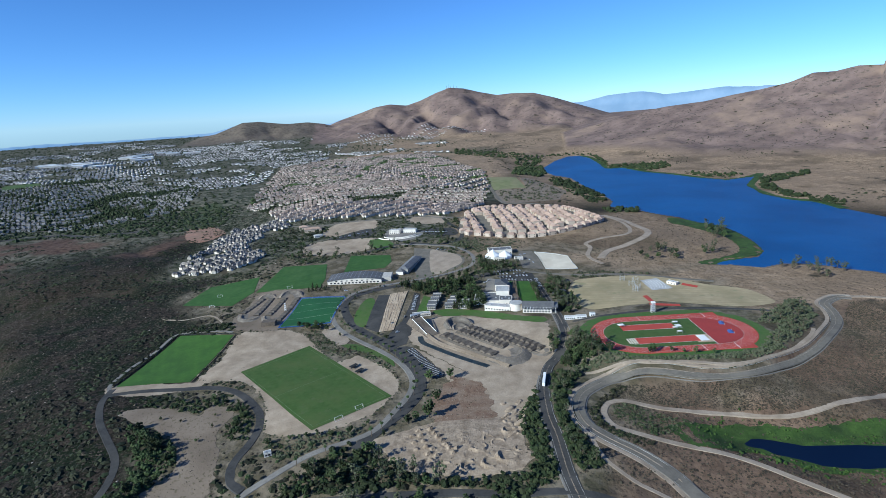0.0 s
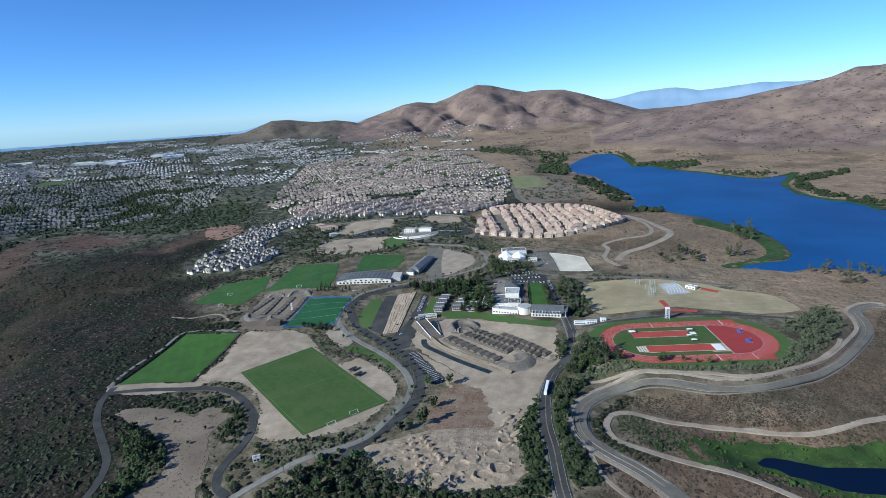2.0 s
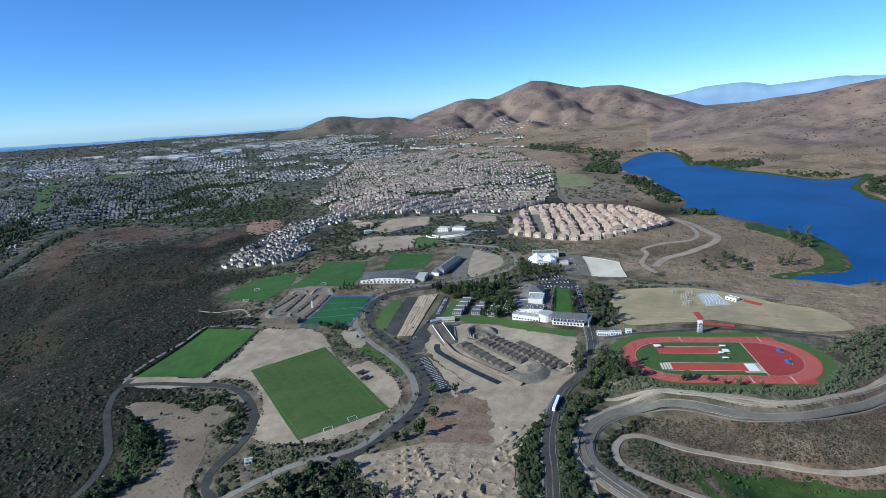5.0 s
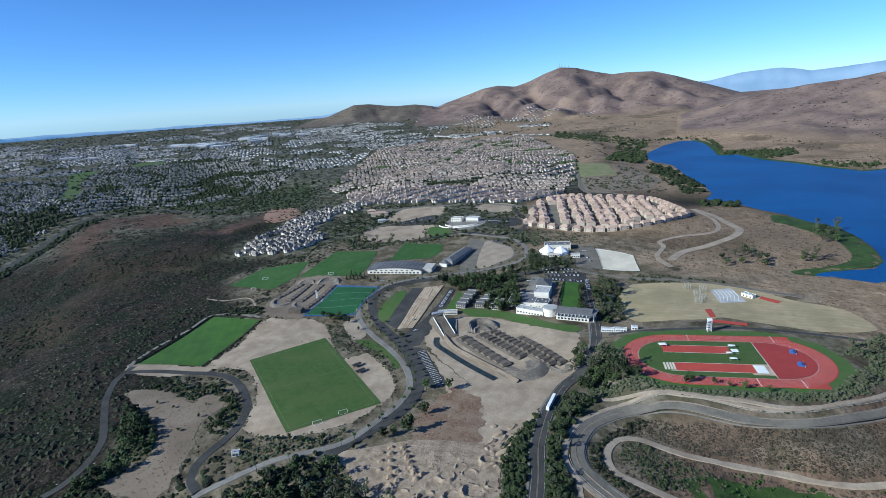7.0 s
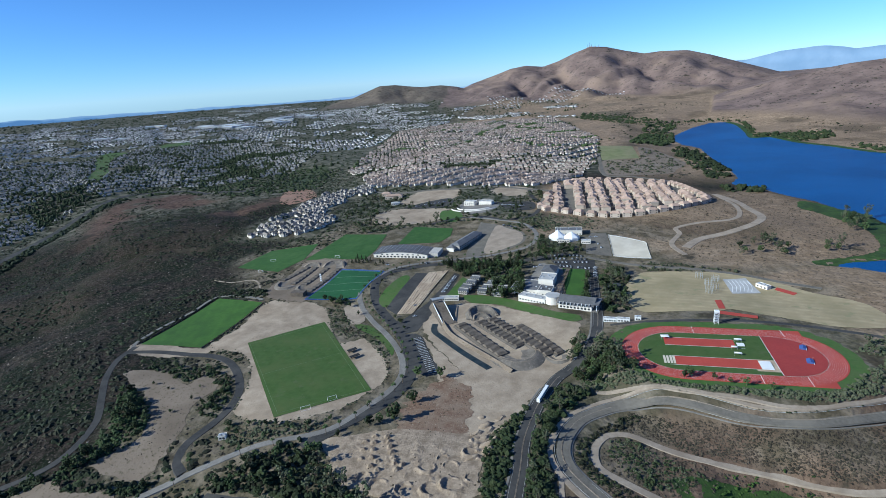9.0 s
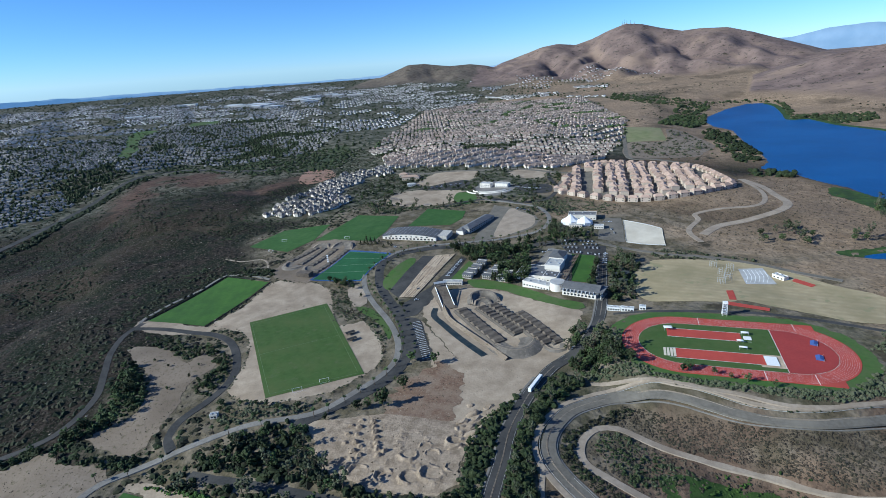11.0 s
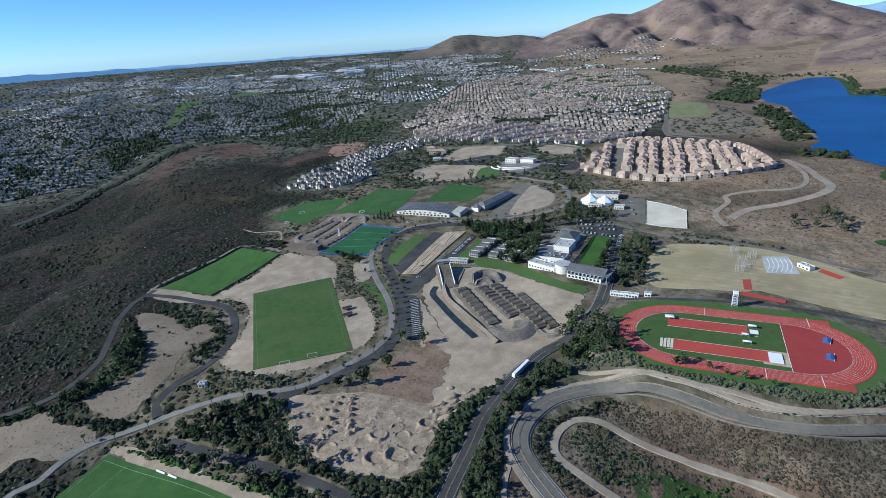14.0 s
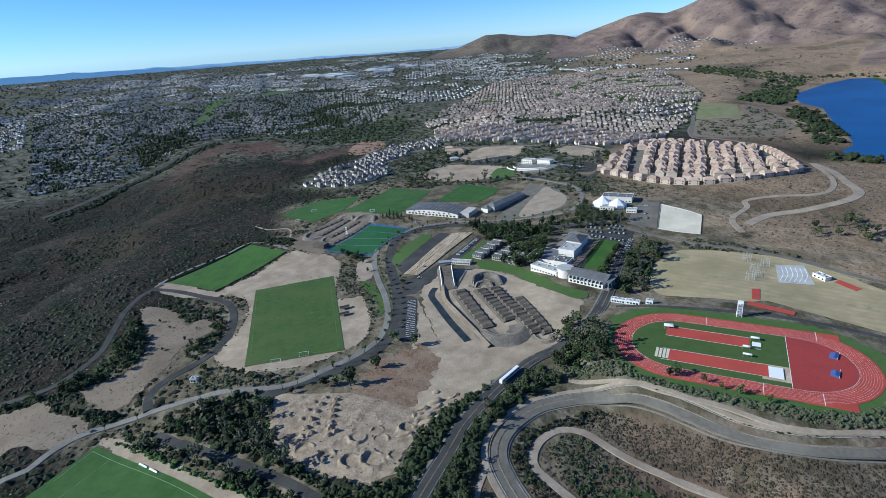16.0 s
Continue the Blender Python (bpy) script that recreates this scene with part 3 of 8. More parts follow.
ZONE_HUT = [(-158, 408.7), (-165.3, 431.6), (-139.3, 439), (-115, 432.9), (-91.6, 440.3), (-74, 447.6), (-82.7, 429.2), (-123.4, 408.8)]
ZONE_WEST_STRIP = [(-303.1, 457.8), (-291.1, 466.7), (-260.4, 448.9), (-240.3, 427.3), (-233.3, 409.1), (-238, 392.7), (-255.9, 373.5), (-259.5, 355.6), (-277.2, 357.5), (-271.3, 379.3), (-268.8, 411.1), (-279.3, 434.4)]
ZONE_B_SOUTH = [(-318.8, 507.8), (-282.6, 509.3), (-235.1, 510.2), (-188.2, 488.4), (-172.7, 463.9), (-178.5, 445), (-187.8, 434), (-207.4, 446.1), (-204.5, 475), (-227.6, 494.8), (-243, 480), (-284.3, 496)]
ZONE_WEST_BOT = [(-309.1, 338.3), (-292.7, 357.5), (-261, 351.8), (-222, 353.9), (-192.2, 366.5), (-171.5, 365.5), (-185, 350.5), (-208.5, 348.8), (-244.9, 346), (-271.4, 334.4)]
ZONE_B_NORTH = [(-360.6, 691), (-332.3, 705.5), (-283.3, 699.7), (-271.1, 678), (-308.4, 677.4)]
ZONE_A_EAST = [(-182.5, 663), (-152.3, 647), (-120.9, 614.6), (-82.8, 574.1), (-54.8, 534.4), (-46.8, 501.9), (-51.3, 490.3), (-56.5, 523.5), (-79.5, 562.7), (-105.5, 589.2), (-127.2, 584.3), (-152.9, 615.4)]
ZONE_HOCKEY_S = [(-194.6, 682), (-164.6, 687.6), (-153.2, 682.1), (-151.5, 665.2), (-171.6, 658.6), (-187.9, 668.8)]
ZONE_HALL_W = [(-214.3, 794.8), (-196.9, 822.8), (-179.4, 807.6), (-136.1, 792.7), (-168, 786)]
ZONE_LOOP_N = [(-65.5, 805.7), (-8.8, 802.4), (56.9, 841), (60.4, 899.1), (81.9, 865.4), (119.7, 855.2), (102, 831.3), (50.4, 803.8), (-5.3, 791.1)]
ZONE_N_SLOPE = [(-291.4, 1017.6), (-246.1, 1008.1), (-145.6, 1014.9), (-106.2, 1020.3), (-109.1, 971.4), (-183.2, 1003.1), (-218.2, 962.1), (-268.1, 973.9)]
ZONE_W_SLOPE = [(-33, 971.2), (19.5, 1018.1), (54.5, 1022.6), (95.3, 980.3), (76.1, 945.1), (52.2, 942), (12.9, 986.7)]
ZONE_TERRA_SLOPE = [(12.4, 1051.6), (48.7, 1056.3), (148.1, 1019.7), (137.8, 956.5), (79.1, 978), (34.6, 988.2)]
ZONE_ARENA_E = [(190.1, 808.4), (208.1, 818.6), (249.4, 807.5), (298.2, 794.3), (307.4, 783.2), (254.3, 784.3), (197, 785.3)]
ZONE_PENIN_A = [(513.3, 1095.8), (563.7, 1124.9), (532.7, 1025.4), (495.8, 946), (477.4, 955), (499.4, 1025.1)]
ZONE_PENIN_B = [(325.1, 896.6), (365.2, 912.5), (390.2, 879.3), (374, 840.7), (314.4, 833.5)]
ZONE_PENIN_C = [(427.6, 902.4), (450.1, 894.6), (462.7, 864.2), (432.8, 848.7), (416.1, 863.3)]
ZONE_SHORE_W = [(375.2, 1859.8), (426.5, 1810.4), (438.8, 1497.5), (426, 1390.4), (379.6, 1375), (390.1, 1604.2), (350, 1701.2)]
ZONE_SHORE_W2 = [(241.5, 1835.5), (292.5, 2146.2), (418.3, 2265.1), (393.4, 2039.4), (334, 1851.7)]
ZONE_SHORE_W3 = [(385.1, 1303.8), (457.7, 1282.8), (448.3, 1232.6), (374.8, 1239.4)]
ZONE_SHORE_N = [(711.5, 2548.5), (694.6, 2320.4), (656.2, 2142.8), (856, 2097.4), (838.5, 1992.2), (723.7, 1937), (637.7, 2080), (684.8, 2411.9)]
ZONE_SHORE_N2 = [(843.4, 1841.7), (907.2, 1750.7), (959, 1731.3), (864.1, 1663.9), (805.6, 1755.7)]
ZONE_SHORE_E = [(943.6, 1630.1), (1155.3, 1736.6), (1098.2, 1647.5), (919.1, 1537), (870.8, 1409.1), (891, 1312.1), (918.7, 1242), (869.1, 1171.5), (836.7, 1299.1), (852.2, 1457.8)]
ZONE_SHORE_S = [(511.2, 832.9), (558.1, 843.2), (568.2, 811.8), (587.7, 790.5), (567.2, 739.9), (525.2, 718.8), (514, 757), (483.7, 776.3)]
ZONE_RIGHT_BELT = [(343.5, 579.6), (432.2, 654.8), (438.1, 629.4), (425.6, 596.7), (387.5, 555.2), (340, 518.4), (305.5, 506.8), (321.1, 523.4), (371.2, 572.8)]
ZONE_LAKE_HEAD = [(300, 2134), (337, 2424), (436, 2560), (528, 2660), (700, 2690), (730, 2434), (690, 2420), (700, 2600), (640, 2640), (520, 2600), (440, 2480), (400, 2273), (361, 1964)]
ZONE_POINT = [(352, 1807), (387, 1802), (420, 1419), (385, 1359), (364, 1519)]
ZONE_FAR_TREES = [(91.2, 2984.9), (283.2, 2713.7), (467.1, 2542.1), (428.2, 2321.7), (259.9, 2478.7), (84.4, 2738.8)]

# ---- the lie of the land: spot heights in metres ----
SPOTS_NEAR = [(-231,564,-2),(-168,624,-2),(-58,491,-2),(-125,439,-2),(-145,530,-2),(-366,555,-7),(-281,549,-5),(-178,336,-19),
 (-161,416,-9),(105,435,6),(136,439,-3),(95,513,1),(40,448,0),(0,560,1),(20,640,5),(220,570,15),(330,545,17),(250,625,15),(300,605,16),(270,545,16),(370,590,16),(148,641,10),
 (314,754,9),(186,828,9),(334,869,13),(207,826,14),(160,907,19),(110,660,11),(-181,822,12),(-99,820,12),(-143,756,11),(-240,700,4),(93,906,19)]
SPOTS_FAR = [(45,1097,20),(300,1100,26),(180,1180,26),(160,1434,20),(382,1011,22),(-187,1579,45),(98,1903,42),(-815,1477,5),
 (-967,1443,-10),(-789,1355,4),(-1462,1589,20),(-350,516,-3),(-556,706,-6),(-609,605,-24),(-650,1000,12),(-450,900,2),(-330,1000,10),
 (500,950,16),(200,330,-16),(330,380,-16),(420,430,-14),(200,430,-8),(350,470,-2),(460,540,6),(480,700,10),(-420,440,-16),(-560,400,-26),
 (0,250,-20),(-300,250,-30),(-900,700,-30),(-1200,1000,-30),(-700,1900,25),(-1500,2300,30),(300,0,-20),(-300,-300,-30)]
SPOTS = np.array(SPOTS_NEAR + SPOTS_FAR, float)
LAKE_Z, POND_Z = 14.0, -18.0
HUB = (110.0, 75.0)
# skylines of the hills: azimuth from north in degrees, height
CREST_MAIN = [(-14.54, 86.0), (-13.39, 125.0), (-11.07, 203.0), (-8.76, 259.0), (-7.31, 297.0), (-5.88, 313.0), (-4.18, 296.0), (-2.73, 330.0), (-1.26, 381.0), (0.19, 419.0), (1.61, 408.0), (3.29, 370.0), (4.98, 340.0), (6.39, 347.0), (8.63, 340.0), (10.57, 296.0), (12.22, 250.0), (14.93, 177.0), (18.13, 78.0)]
CREST_LOW = [(-26.89, 93.0), (-24.91, 130.0), (-22.88, 159.0), (-20.22, 236.0), (-18.67, 236.0), (-17.12, 217.0), (-16.07, 207.0), (-14.17, 211.0), (-12.55, 191.0), (-10.13, 115.0)]
CREST_EAST = [(11.17, 74.0), (14.49, 122.0), (16.63, 159.0), (20.75, 201.0), (24.18, 220.0), (26.51, 247.0), (28.74, 267.0), (30.86, 294.0), (32.45, 332.0), (34.05, 332.0), (35.55, 351.0), (37.33, 347.0)]
CREST_FAR = [(10.59, 216.0), (13.33, 248.0), (16.0, 289.0), (18.85, 305.0), (21.13, 272.0), (24.04, 283.0), (26.36, 304.0), (28.61, 292.0), (31.19, 285.0)]


def smooth(a, b, v):
    t = np.clip((v - a) / (b - a), 0, 1)
    return t * t * (3 - 2 * t)


def poly_dist(x, y, poly):
    """Signed distance to a closed outline: negative inside."""
    best, inside = np.full(np.shape(x), 1e12), np.zeros(np.shape(x), bool)
    for (ax, ay), (bx, by) in zip(poly, poly[1:] + poly[:1]):
        ex, ey = bx - ax, by - ay
        t = np.clip(((x - ax) * ex + (y - ay) * ey) / (ex * ex + ey * ey + 1e-9), 0, 1)
        best = np.minimum(best, (x - ax - t * ex) ** 2 + (y - ay - t * ey) ** 2)
        inside ^= ((ay > y) != (by > y)) & (x < ex * (y - ay) / (ey if ey else 1e-9) + ax)
    d = np.sqrt(best)
    return np.where(inside, -d, d)


def base_height(x, y):
    w = 1 / ((x[..., None] - SPOTS[:, 0]) ** 2 + (y[..., None] - SPOTS[:, 1]) ** 2 + 35.0**2) ** 2
    z = (w * SPOTS[:, 2]).sum(-1) / w.sum(-1)
    return z + 135 * np.clip((np.hypot(x - HUB[0], y - HUB[1]) - 2000) / 2800, 0, 1) ** 1.3


def terrain(x, y):
    x, y = np.asarray(x, float), np.asarray(y, float)
    z = base_height(x, y)
    for poly, level, reach in ((LAKE, LAKE_Z, 220.0), (POND, POND_Z, 40.0)):
        d = poly_dist(x, y, poly)
        k = np.clip(d / reach, 0, 1)
        k = k * k * (3 - 2 * k)
        z = np.where(d > 0, level + 0.3 + (z - level) * k, level - np.minimum(-d * 0.1, 4.0) - 0.2)
    return z


def oval(cx, cy, half, radius, n=24):
    """The outline of a running track: two straights and two bends."""
    out = []
    for side in (1, -1):
        for i in range(n + 1):
            a = radians(90 - 180 * i / n) if side > 0 else radians(-90 - 180 * i / n)
            out.append((cx + side * half + radius * math.cos(a), cy + radius * math.sin(a)))
    return out


TRACK_AT, TRACK_HALF, TRACK_R, TRACK_BAND, TRACK_Z = (246.5, 566.5), 38.5, 35.8, 14.0, 16.0
natural = terrain


def terrain(x, y):
    """The land with the level bench of the athletics track and the gullies of the scrub hill cut into it."""
    x, y = np.asarray(x, float), np.asarray(y, float)
    d = poly_dist(x, y, oval(*TRACK_AT, TRACK_HALF, TRACK_R + TRACK_BAND + 9, 8))
    k = smooth(0, 30, d)
    wild = smooth(-400, -500, x) * smooth(1500, 1150, y) * smooth(-1000, -850, x)
    cut = 8.0 * (1 - np.abs(2 * fractal(x / 230 + 3, y / 330, 3, 51) - 1)) ** 4 + 2.6 * (1 - np.abs(2 * fractal(x / 46, y / 60, 2, 57) - 1)) ** 3
    return TRACK_Z * (1 - k) + (natural(x, y) - cut * wild) * k


def height(x, y):
    return float(terrain(np.array([x]), np.array([y]))[0])


def lattice(ix, iy, seed):
    h = np.sin(ix * 127.1 + iy * 311.7 + seed * 74.7) * 43758.5453
    return h - np.floor(h)


def value_noise(x, y, seed=0):
    ix, iy = np.floor(x), np.floor(y)
    fx, fy = x - ix, y - iy
    fx, fy = fx * fx * (3 - 2 * fx), fy * fy * (3 - 2 * fy)
    a, b = lattice(ix, iy, seed), lattice(ix + 1, iy, seed)
    c, d = lattice(ix, iy + 1, seed), lattice(ix + 1, iy + 1, seed)
    return (a + (b - a) * fx) * (1 - fy) + (c + (d - c) * fx) * fy


def fractal(x, y, octaves=4, seed=0):
    total, amp, out = 0.0, 1.0, 0.0
    for o in range(octaves):
        out = out + amp * value_noise(x * 2**o, y * 2**o, seed + o)
        total, amp = total + amp, amp * 0.5
    return out / total


def hills(x, y):
    """The ranges round the plain: each climbs from its foot to its skyline, cut by gullies. Also how much of a place is hill."""
    z, part = terrain(x, y), np.zeros(np.shape(x))
    r, az = np.hypot(x - HUB[0], y - HUB[1]), np.degrees(np.arctan2(x - HUB[0], y - HUB[1]))
    for seed, (skyline, foot, top, back) in enumerate(((CREST_MAIN, 3450, 4690, 4900), (CREST_LOW, 4000, 4490, 4800), (CREST_EAST, 2150, 3290, 4300))):
        a, h = zip(*skyline)
        east = skyline is CREST_EAST
        crest = np.interp(az, a, h, left=-200, right=h[-1] + 60 if east else -200)
        if east:
            foot = 2150 + 500 * smooth(24, 12, az)
        s = np.clip((r - foot) / (top - foot), 0, 1)
        s = (s ** 1.25) * (1 - 0.6 * smooth(top + 60, back + 500, r))
        bend = fractal(x / 1500, y / 1500, 2, seed * 9)
        wind = fractal(x / 420, y / 420, 2, seed * 9 + 4)
        if east:
            vale = np.abs(2 * fractal(x / 700 + 1.2 * bend, y / 700, 2, 40) - 1)
            spur = np.abs(2 * fractal(x / 260, y / 260 + bend, 2, 41) - 1)
            fine = np.abs(2 * value_noise(x / 90 + wind, y / 90, 42) - 1)
        else:
            slant = 0.55 * (y - 4000)
            vale = np.abs(2 * (((x + slant) / 470 + 1.7 * bend + 0.5 * wind) % 1) - 1)
            spur = np.abs(2 * (((x - 0.8 * slant) / 210 + 1.5 * wind + bend) % 1) - 1)
            fine = np.abs(2 * value_noise((x + 1.2 * slant) / 60 + 1.2 * wind, y / 300, seed * 7 + 5) - 1)
        # valleys between spurs, and the gullies that cut them
        carve = 0.62 * (1 - vale) ** 1.3 + 0.34 * (1 - spur) ** 1.3 * (0.4 + bend) + 0.14 * (1 - fine) ** 2
        rise = s - carve * s * (1 - s) * (1.0 if east else 1.9) + (fractal(x / 160, y / 160, 3, seed) - 0.5) * 0.05 * s * (1 - s)
        top_z = np.where(crest > z, z + (crest - z) * np.clip(rise, 0, 1.2), z)
        part = np.maximum(part, np.where(crest > z, smooth(0.02, 0.25, s), 0) * (0.45 if skyline is CREST_LOW else 1.0))
        z = np.maximum(z, top_z)
    return z, part

# ---- building helpers ----


def mesh_object(name, verts, faces, material, parent=None, label="", category="", group="", kind="", shade=False):
    me = bpy.data.meshes.new(name)
    me.from_pydata([tuple(v) for v in verts], [], [tuple(f) for f in faces])
    me.materials.append(material)
    if shade:
        me.polygons.foreach_set("use_smooth", [True] * len(me.polygons))
    me.update()
    ob = new(name, me)
    ob.parent = parent
    return tagged(ob, label, category, group, kind)


def part(name, bm, material, parent, label="", shade=False):
    me = bpy.data.meshes.new(name)
    bm.to_mesh(me)
    bm.free()
    me.materials.append(material)
    if shade:
        me.polygons.foreach_set("use_smooth", [True] * len(me.polygons))
    ob = new(name, me)
    ob.parent = parent
    return tagged(ob, label)


def thing(name, at, turn=0.0, label="", category="", group="", sunk=0.0):
    """An Empty at the base of a thing, on the ground."""
    x, y = at[:2]
    z = at[2] if len(at) > 2 else height(x, y) - sunk
    ob = new(name)
    ob.empty_display_size = 0.5
    ob.matrix_basis = pose(x, y, z, 0, 0, turn)
    return tagged(ob, label, category, group)


def box(bm, x0, y0, z0, x1, y1, z1, bevel=0.0):
    made = bmesh.ops.create_cube(bm, size=1.0)["verts"]
    for v in made:
        v.co = Vector(((x0 + x1) / 2 + v.co.x * (x1 - x0), (y0 + y1) / 2 + v.co.y * (y1 - y0), (z0 + z1) / 2 + v.co.z * (z1 - z0)))
    if bevel:
        edges = list({e for v in made for e in v.link_edges})
        bmesh.ops.bevel(bm, geom=edges, offset=bevel, segments=1, affect="EDGES")
    return bm


def tube(bm, a, b, ra, rb=None, sides=6):
    """A tapered bar from a to b."""
    a, b = Vector(a), Vector(b)
    rb = ra if rb is None else rb
    made = bmesh.ops.create_cone(bm, cap_ends=True, segments=sides, radius1=ra, radius2=rb, depth=(b - a).length)["verts"]
    m = Matrix.Translation((a + b) / 2) @ (b - a).to_track_quat("Z", "Y").to_matrix().to_4x4()
    bmesh.ops.transform(bm, matrix=m, verts=made)
    return bm


def rounded(points, step, closed):
    """A smooth line through the given points (Catmull-Rom), at even steps."""
    pts = [np.array(q, float) for q in points]
    n, out = len(pts), []
    for i in range(n if closed else n - 1):
        if closed:
            p0, p1, p2, p3 = (pts[(i + k) % n] for k in (-1, 0, 1, 2))
        else:
            p0, p1, p2, p3 = pts[max(i - 1, 0)], pts[i], pts[i + 1], pts[min(i + 2, n - 1)]
        k = max(1, int(np.linalg.norm(p2 - p1) / step))
        for j in range(k):
            t = j / k
            out.append(0.5 * (2 * p1 + (p2 - p0) * t + (2 * p0 - 5 * p1 + 4 * p2 - p3) * t * t + (3 * p1 - p0 - 3 * p2 + p3) * t**3))
    if not closed:
        out.append(pts[-1])
    return np.array(out)


def straight(points, step):
    out = []
    for a, b in zip(points, points[1:] + points[:1]):
        a, b = np.array(a, float), np.array(b, float)
        k = max(1, int(np.linalg.norm(b - a) / step))
        out += [a + (b - a) * j / k for j in range(k)]
    return np.array(out)


def drape(name, outline, material, lift=0.2, step=9.0, curved=True, ragged=0.0, level=None, label="", category="", kind="structure", parent=None):
    """A sheet inside an outline that follows the ground, with a turned-down edge."""
    from mathutils.geometry import delaunay_2d_cdt
    ring = rounded(outline, min(step * 0.6, 1.6) if ragged > 1 else step * 0.6, True) if curved else straight(list(outline), step)
    if ragged:
        for size, k in ((7, 2.0), (2.3, 1.0)):
            ring = ring + (np.stack([value_noise(ring[:, 0] / size, ring[:, 1] / size, 3), value_noise(ring[:, 0] / size, ring[:, 1] / size, 8)], 1) - 0.5) * k * ragged
    lo, hi = ring.min(0), ring.max(0)
    gx, gy = np.meshgrid(np.arange(lo[0] + step / 2, hi[0], step), np.arange(lo[1] + step / 2, hi[1], step))
    inner = np.stack([gx.ravel(), gy.ravel()], 1)
    if len(inner):
        inner = inner[poly_dist(inner[:, 0], inner[:, 1], [tuple(q) for q in ring]) < -step * 0.4]
    n = len(ring)
    flat = [Vector(q) for q in np.concatenate([ring, inner])]
    vs, _, fs, *_ = delaunay_2d_cdt(flat, [(i, (i + 1) % n) for i in range(n)], [], 1, 0.01)
    xy = np.array([tuple(v) for v in vs])
    z = terrain(xy[:, 0], xy[:, 1]) + lift if level is None else np.full(len(xy), level)
    return mesh_object(name, np.c_[xy, z], fs, material, parent, label, category, kind=kind, shade=True)


def ribbon(name, line, width, material, lift=0.3, step=5.0, shift=0.0, label="", category="", kind="structure", parent=None, camber=0.0, trim=(0, None)):
    """A road or path along a centre line, laid on the ground across its width."""
    mid = rounded(line, step, False)[trim[0]:trim[1]]
    way = np.gradient(mid, axis=0)
    way /= np.linalg.norm(way, axis=1)[:, None] + 1e-9
    side = np.stack([-way[:, 1], way[:, 0]], 1)
    cols = np.linspace(-0.5, 0.5, 5 if width > 4 else 3) * width + shift
    grid = mid[:, None, :] + side[:, None, :] * cols[None, :, None]
    z = terrain(grid[..., 0], grid[..., 1]) + lift
    z = z * 0.4 + z[:, len(cols) // 2][:, None] * 0.6
    if width > 4 and len(z) > 9:
        pad = np.concatenate([z[:1]] * 2 + [z] + [z[-1:]] * 2)
        z = np.maximum(z - 0.15, sum(pad[k:k + len(z)] for k in range(5)) / 5)
    if camber:
        z = z + camber * (1 - np.abs(cols / (width / 2)))
    m, k = len(mid), len(cols)
    verts = np.concatenate([grid, z[..., None]], -1).reshape(-1, 3)
    faces = [(i * k + j, (i + 1) * k + j, (i + 1) * k + j + 1, i * k + j + 1) for i in range(m - 1) for j in range(k - 1)]
    # skirts down into the ground
    extra, e = [], m * k
    for j, out in ((0, -1), (k - 1, 1)):
        for i in range(m):
            q = verts[i * k + j].copy()
            q[:2] += side[i] * min(0.5, width * 0.08) * out
            q[2] -= min(1.2, 0.2 + width * 0.3)
            extra.append(q)
        for i in range(m - 1):
            a, b, c, d = i * k + j, (i + 1) * k + j, e + i + 1, e + i
            faces.append((a, b, c, d) if out > 0 else (d, c, b, a))
        e += m
    return mesh_object(name, np.concatenate([verts, extra]), faces, material, parent, label, category, kind=kind, shade=False)


CAMPUS = [(-255, 430), (-200, 340), (-60, 335), (80, 350), (180, 420), (420, 500), (460, 640), (420, 800), (150, 1000), (-100, 1050), (-290, 1020), (-400, 830), (-290, 690)]


SLOPE_SE = [(120, 300), (125, 430), (150, 470), (240, 480), (350, 505), (440, 600), (500, 660), (760, 620), (600, 250)]
SHORE_E = [(370, 600), (460, 640), (600, 630), (650, 650), (570, 770), (400, 810), (320, 770)]
SLOPE_HOMES = [(-247, 3600), (-254, 3816), (-86, 4050), (127, 3910), (346, 3955), (341, 3805), (162, 3819), (35, 3746), (-52, 3580)]
SLOPE_HOMES_B = [(-467, 3520), (-546, 3900), (-344, 3900), (-269, 3794), (-258, 3310)]
BARE_STRIP = [(-640, 2600), (-470, 2880), (-215, 2990), (-60, 2880), (-40, 2860), (-500, 2830), (-700, 2580)]
BARE_EAST = [(-60, 2860), (205, 2675), (260, 2200), (230, 1781), (151, 1781), (160, 2000), (40, 2700)]
RED_HILL = [(-881, 958), (-1063, 1197), (-1108, 1330), (-1070, 1404), (-953, 1425), (-780, 1300), (-766, 1222), (-819, 1200), (-920, 1180), (-900, 1080), (-838, 941)]
RED_RIDGE = [(-699, 1141), (-647, 1169), (-644, 1286), (-620, 1330), (-570, 1330), (-597, 1182), (-618, 1104)]
BANK_A = [(-164, 627), (-183, 658), (-169, 674), (-132, 622), (-102, 617), (-69, 577), (-54, 531), (-51, 502), (-65, 543), (-90, 573), (-120, 584), (-142, 599)]
NORTH_MIX = [(-340, 1030), (-370, 1200), (-400, 1330), (-180, 1300), (10, 1290), (40, 1200), (20, 1050), (60, 960), (40, 900), (0, 985), (-60, 1020), (-160, 1000), (-250, 960)]


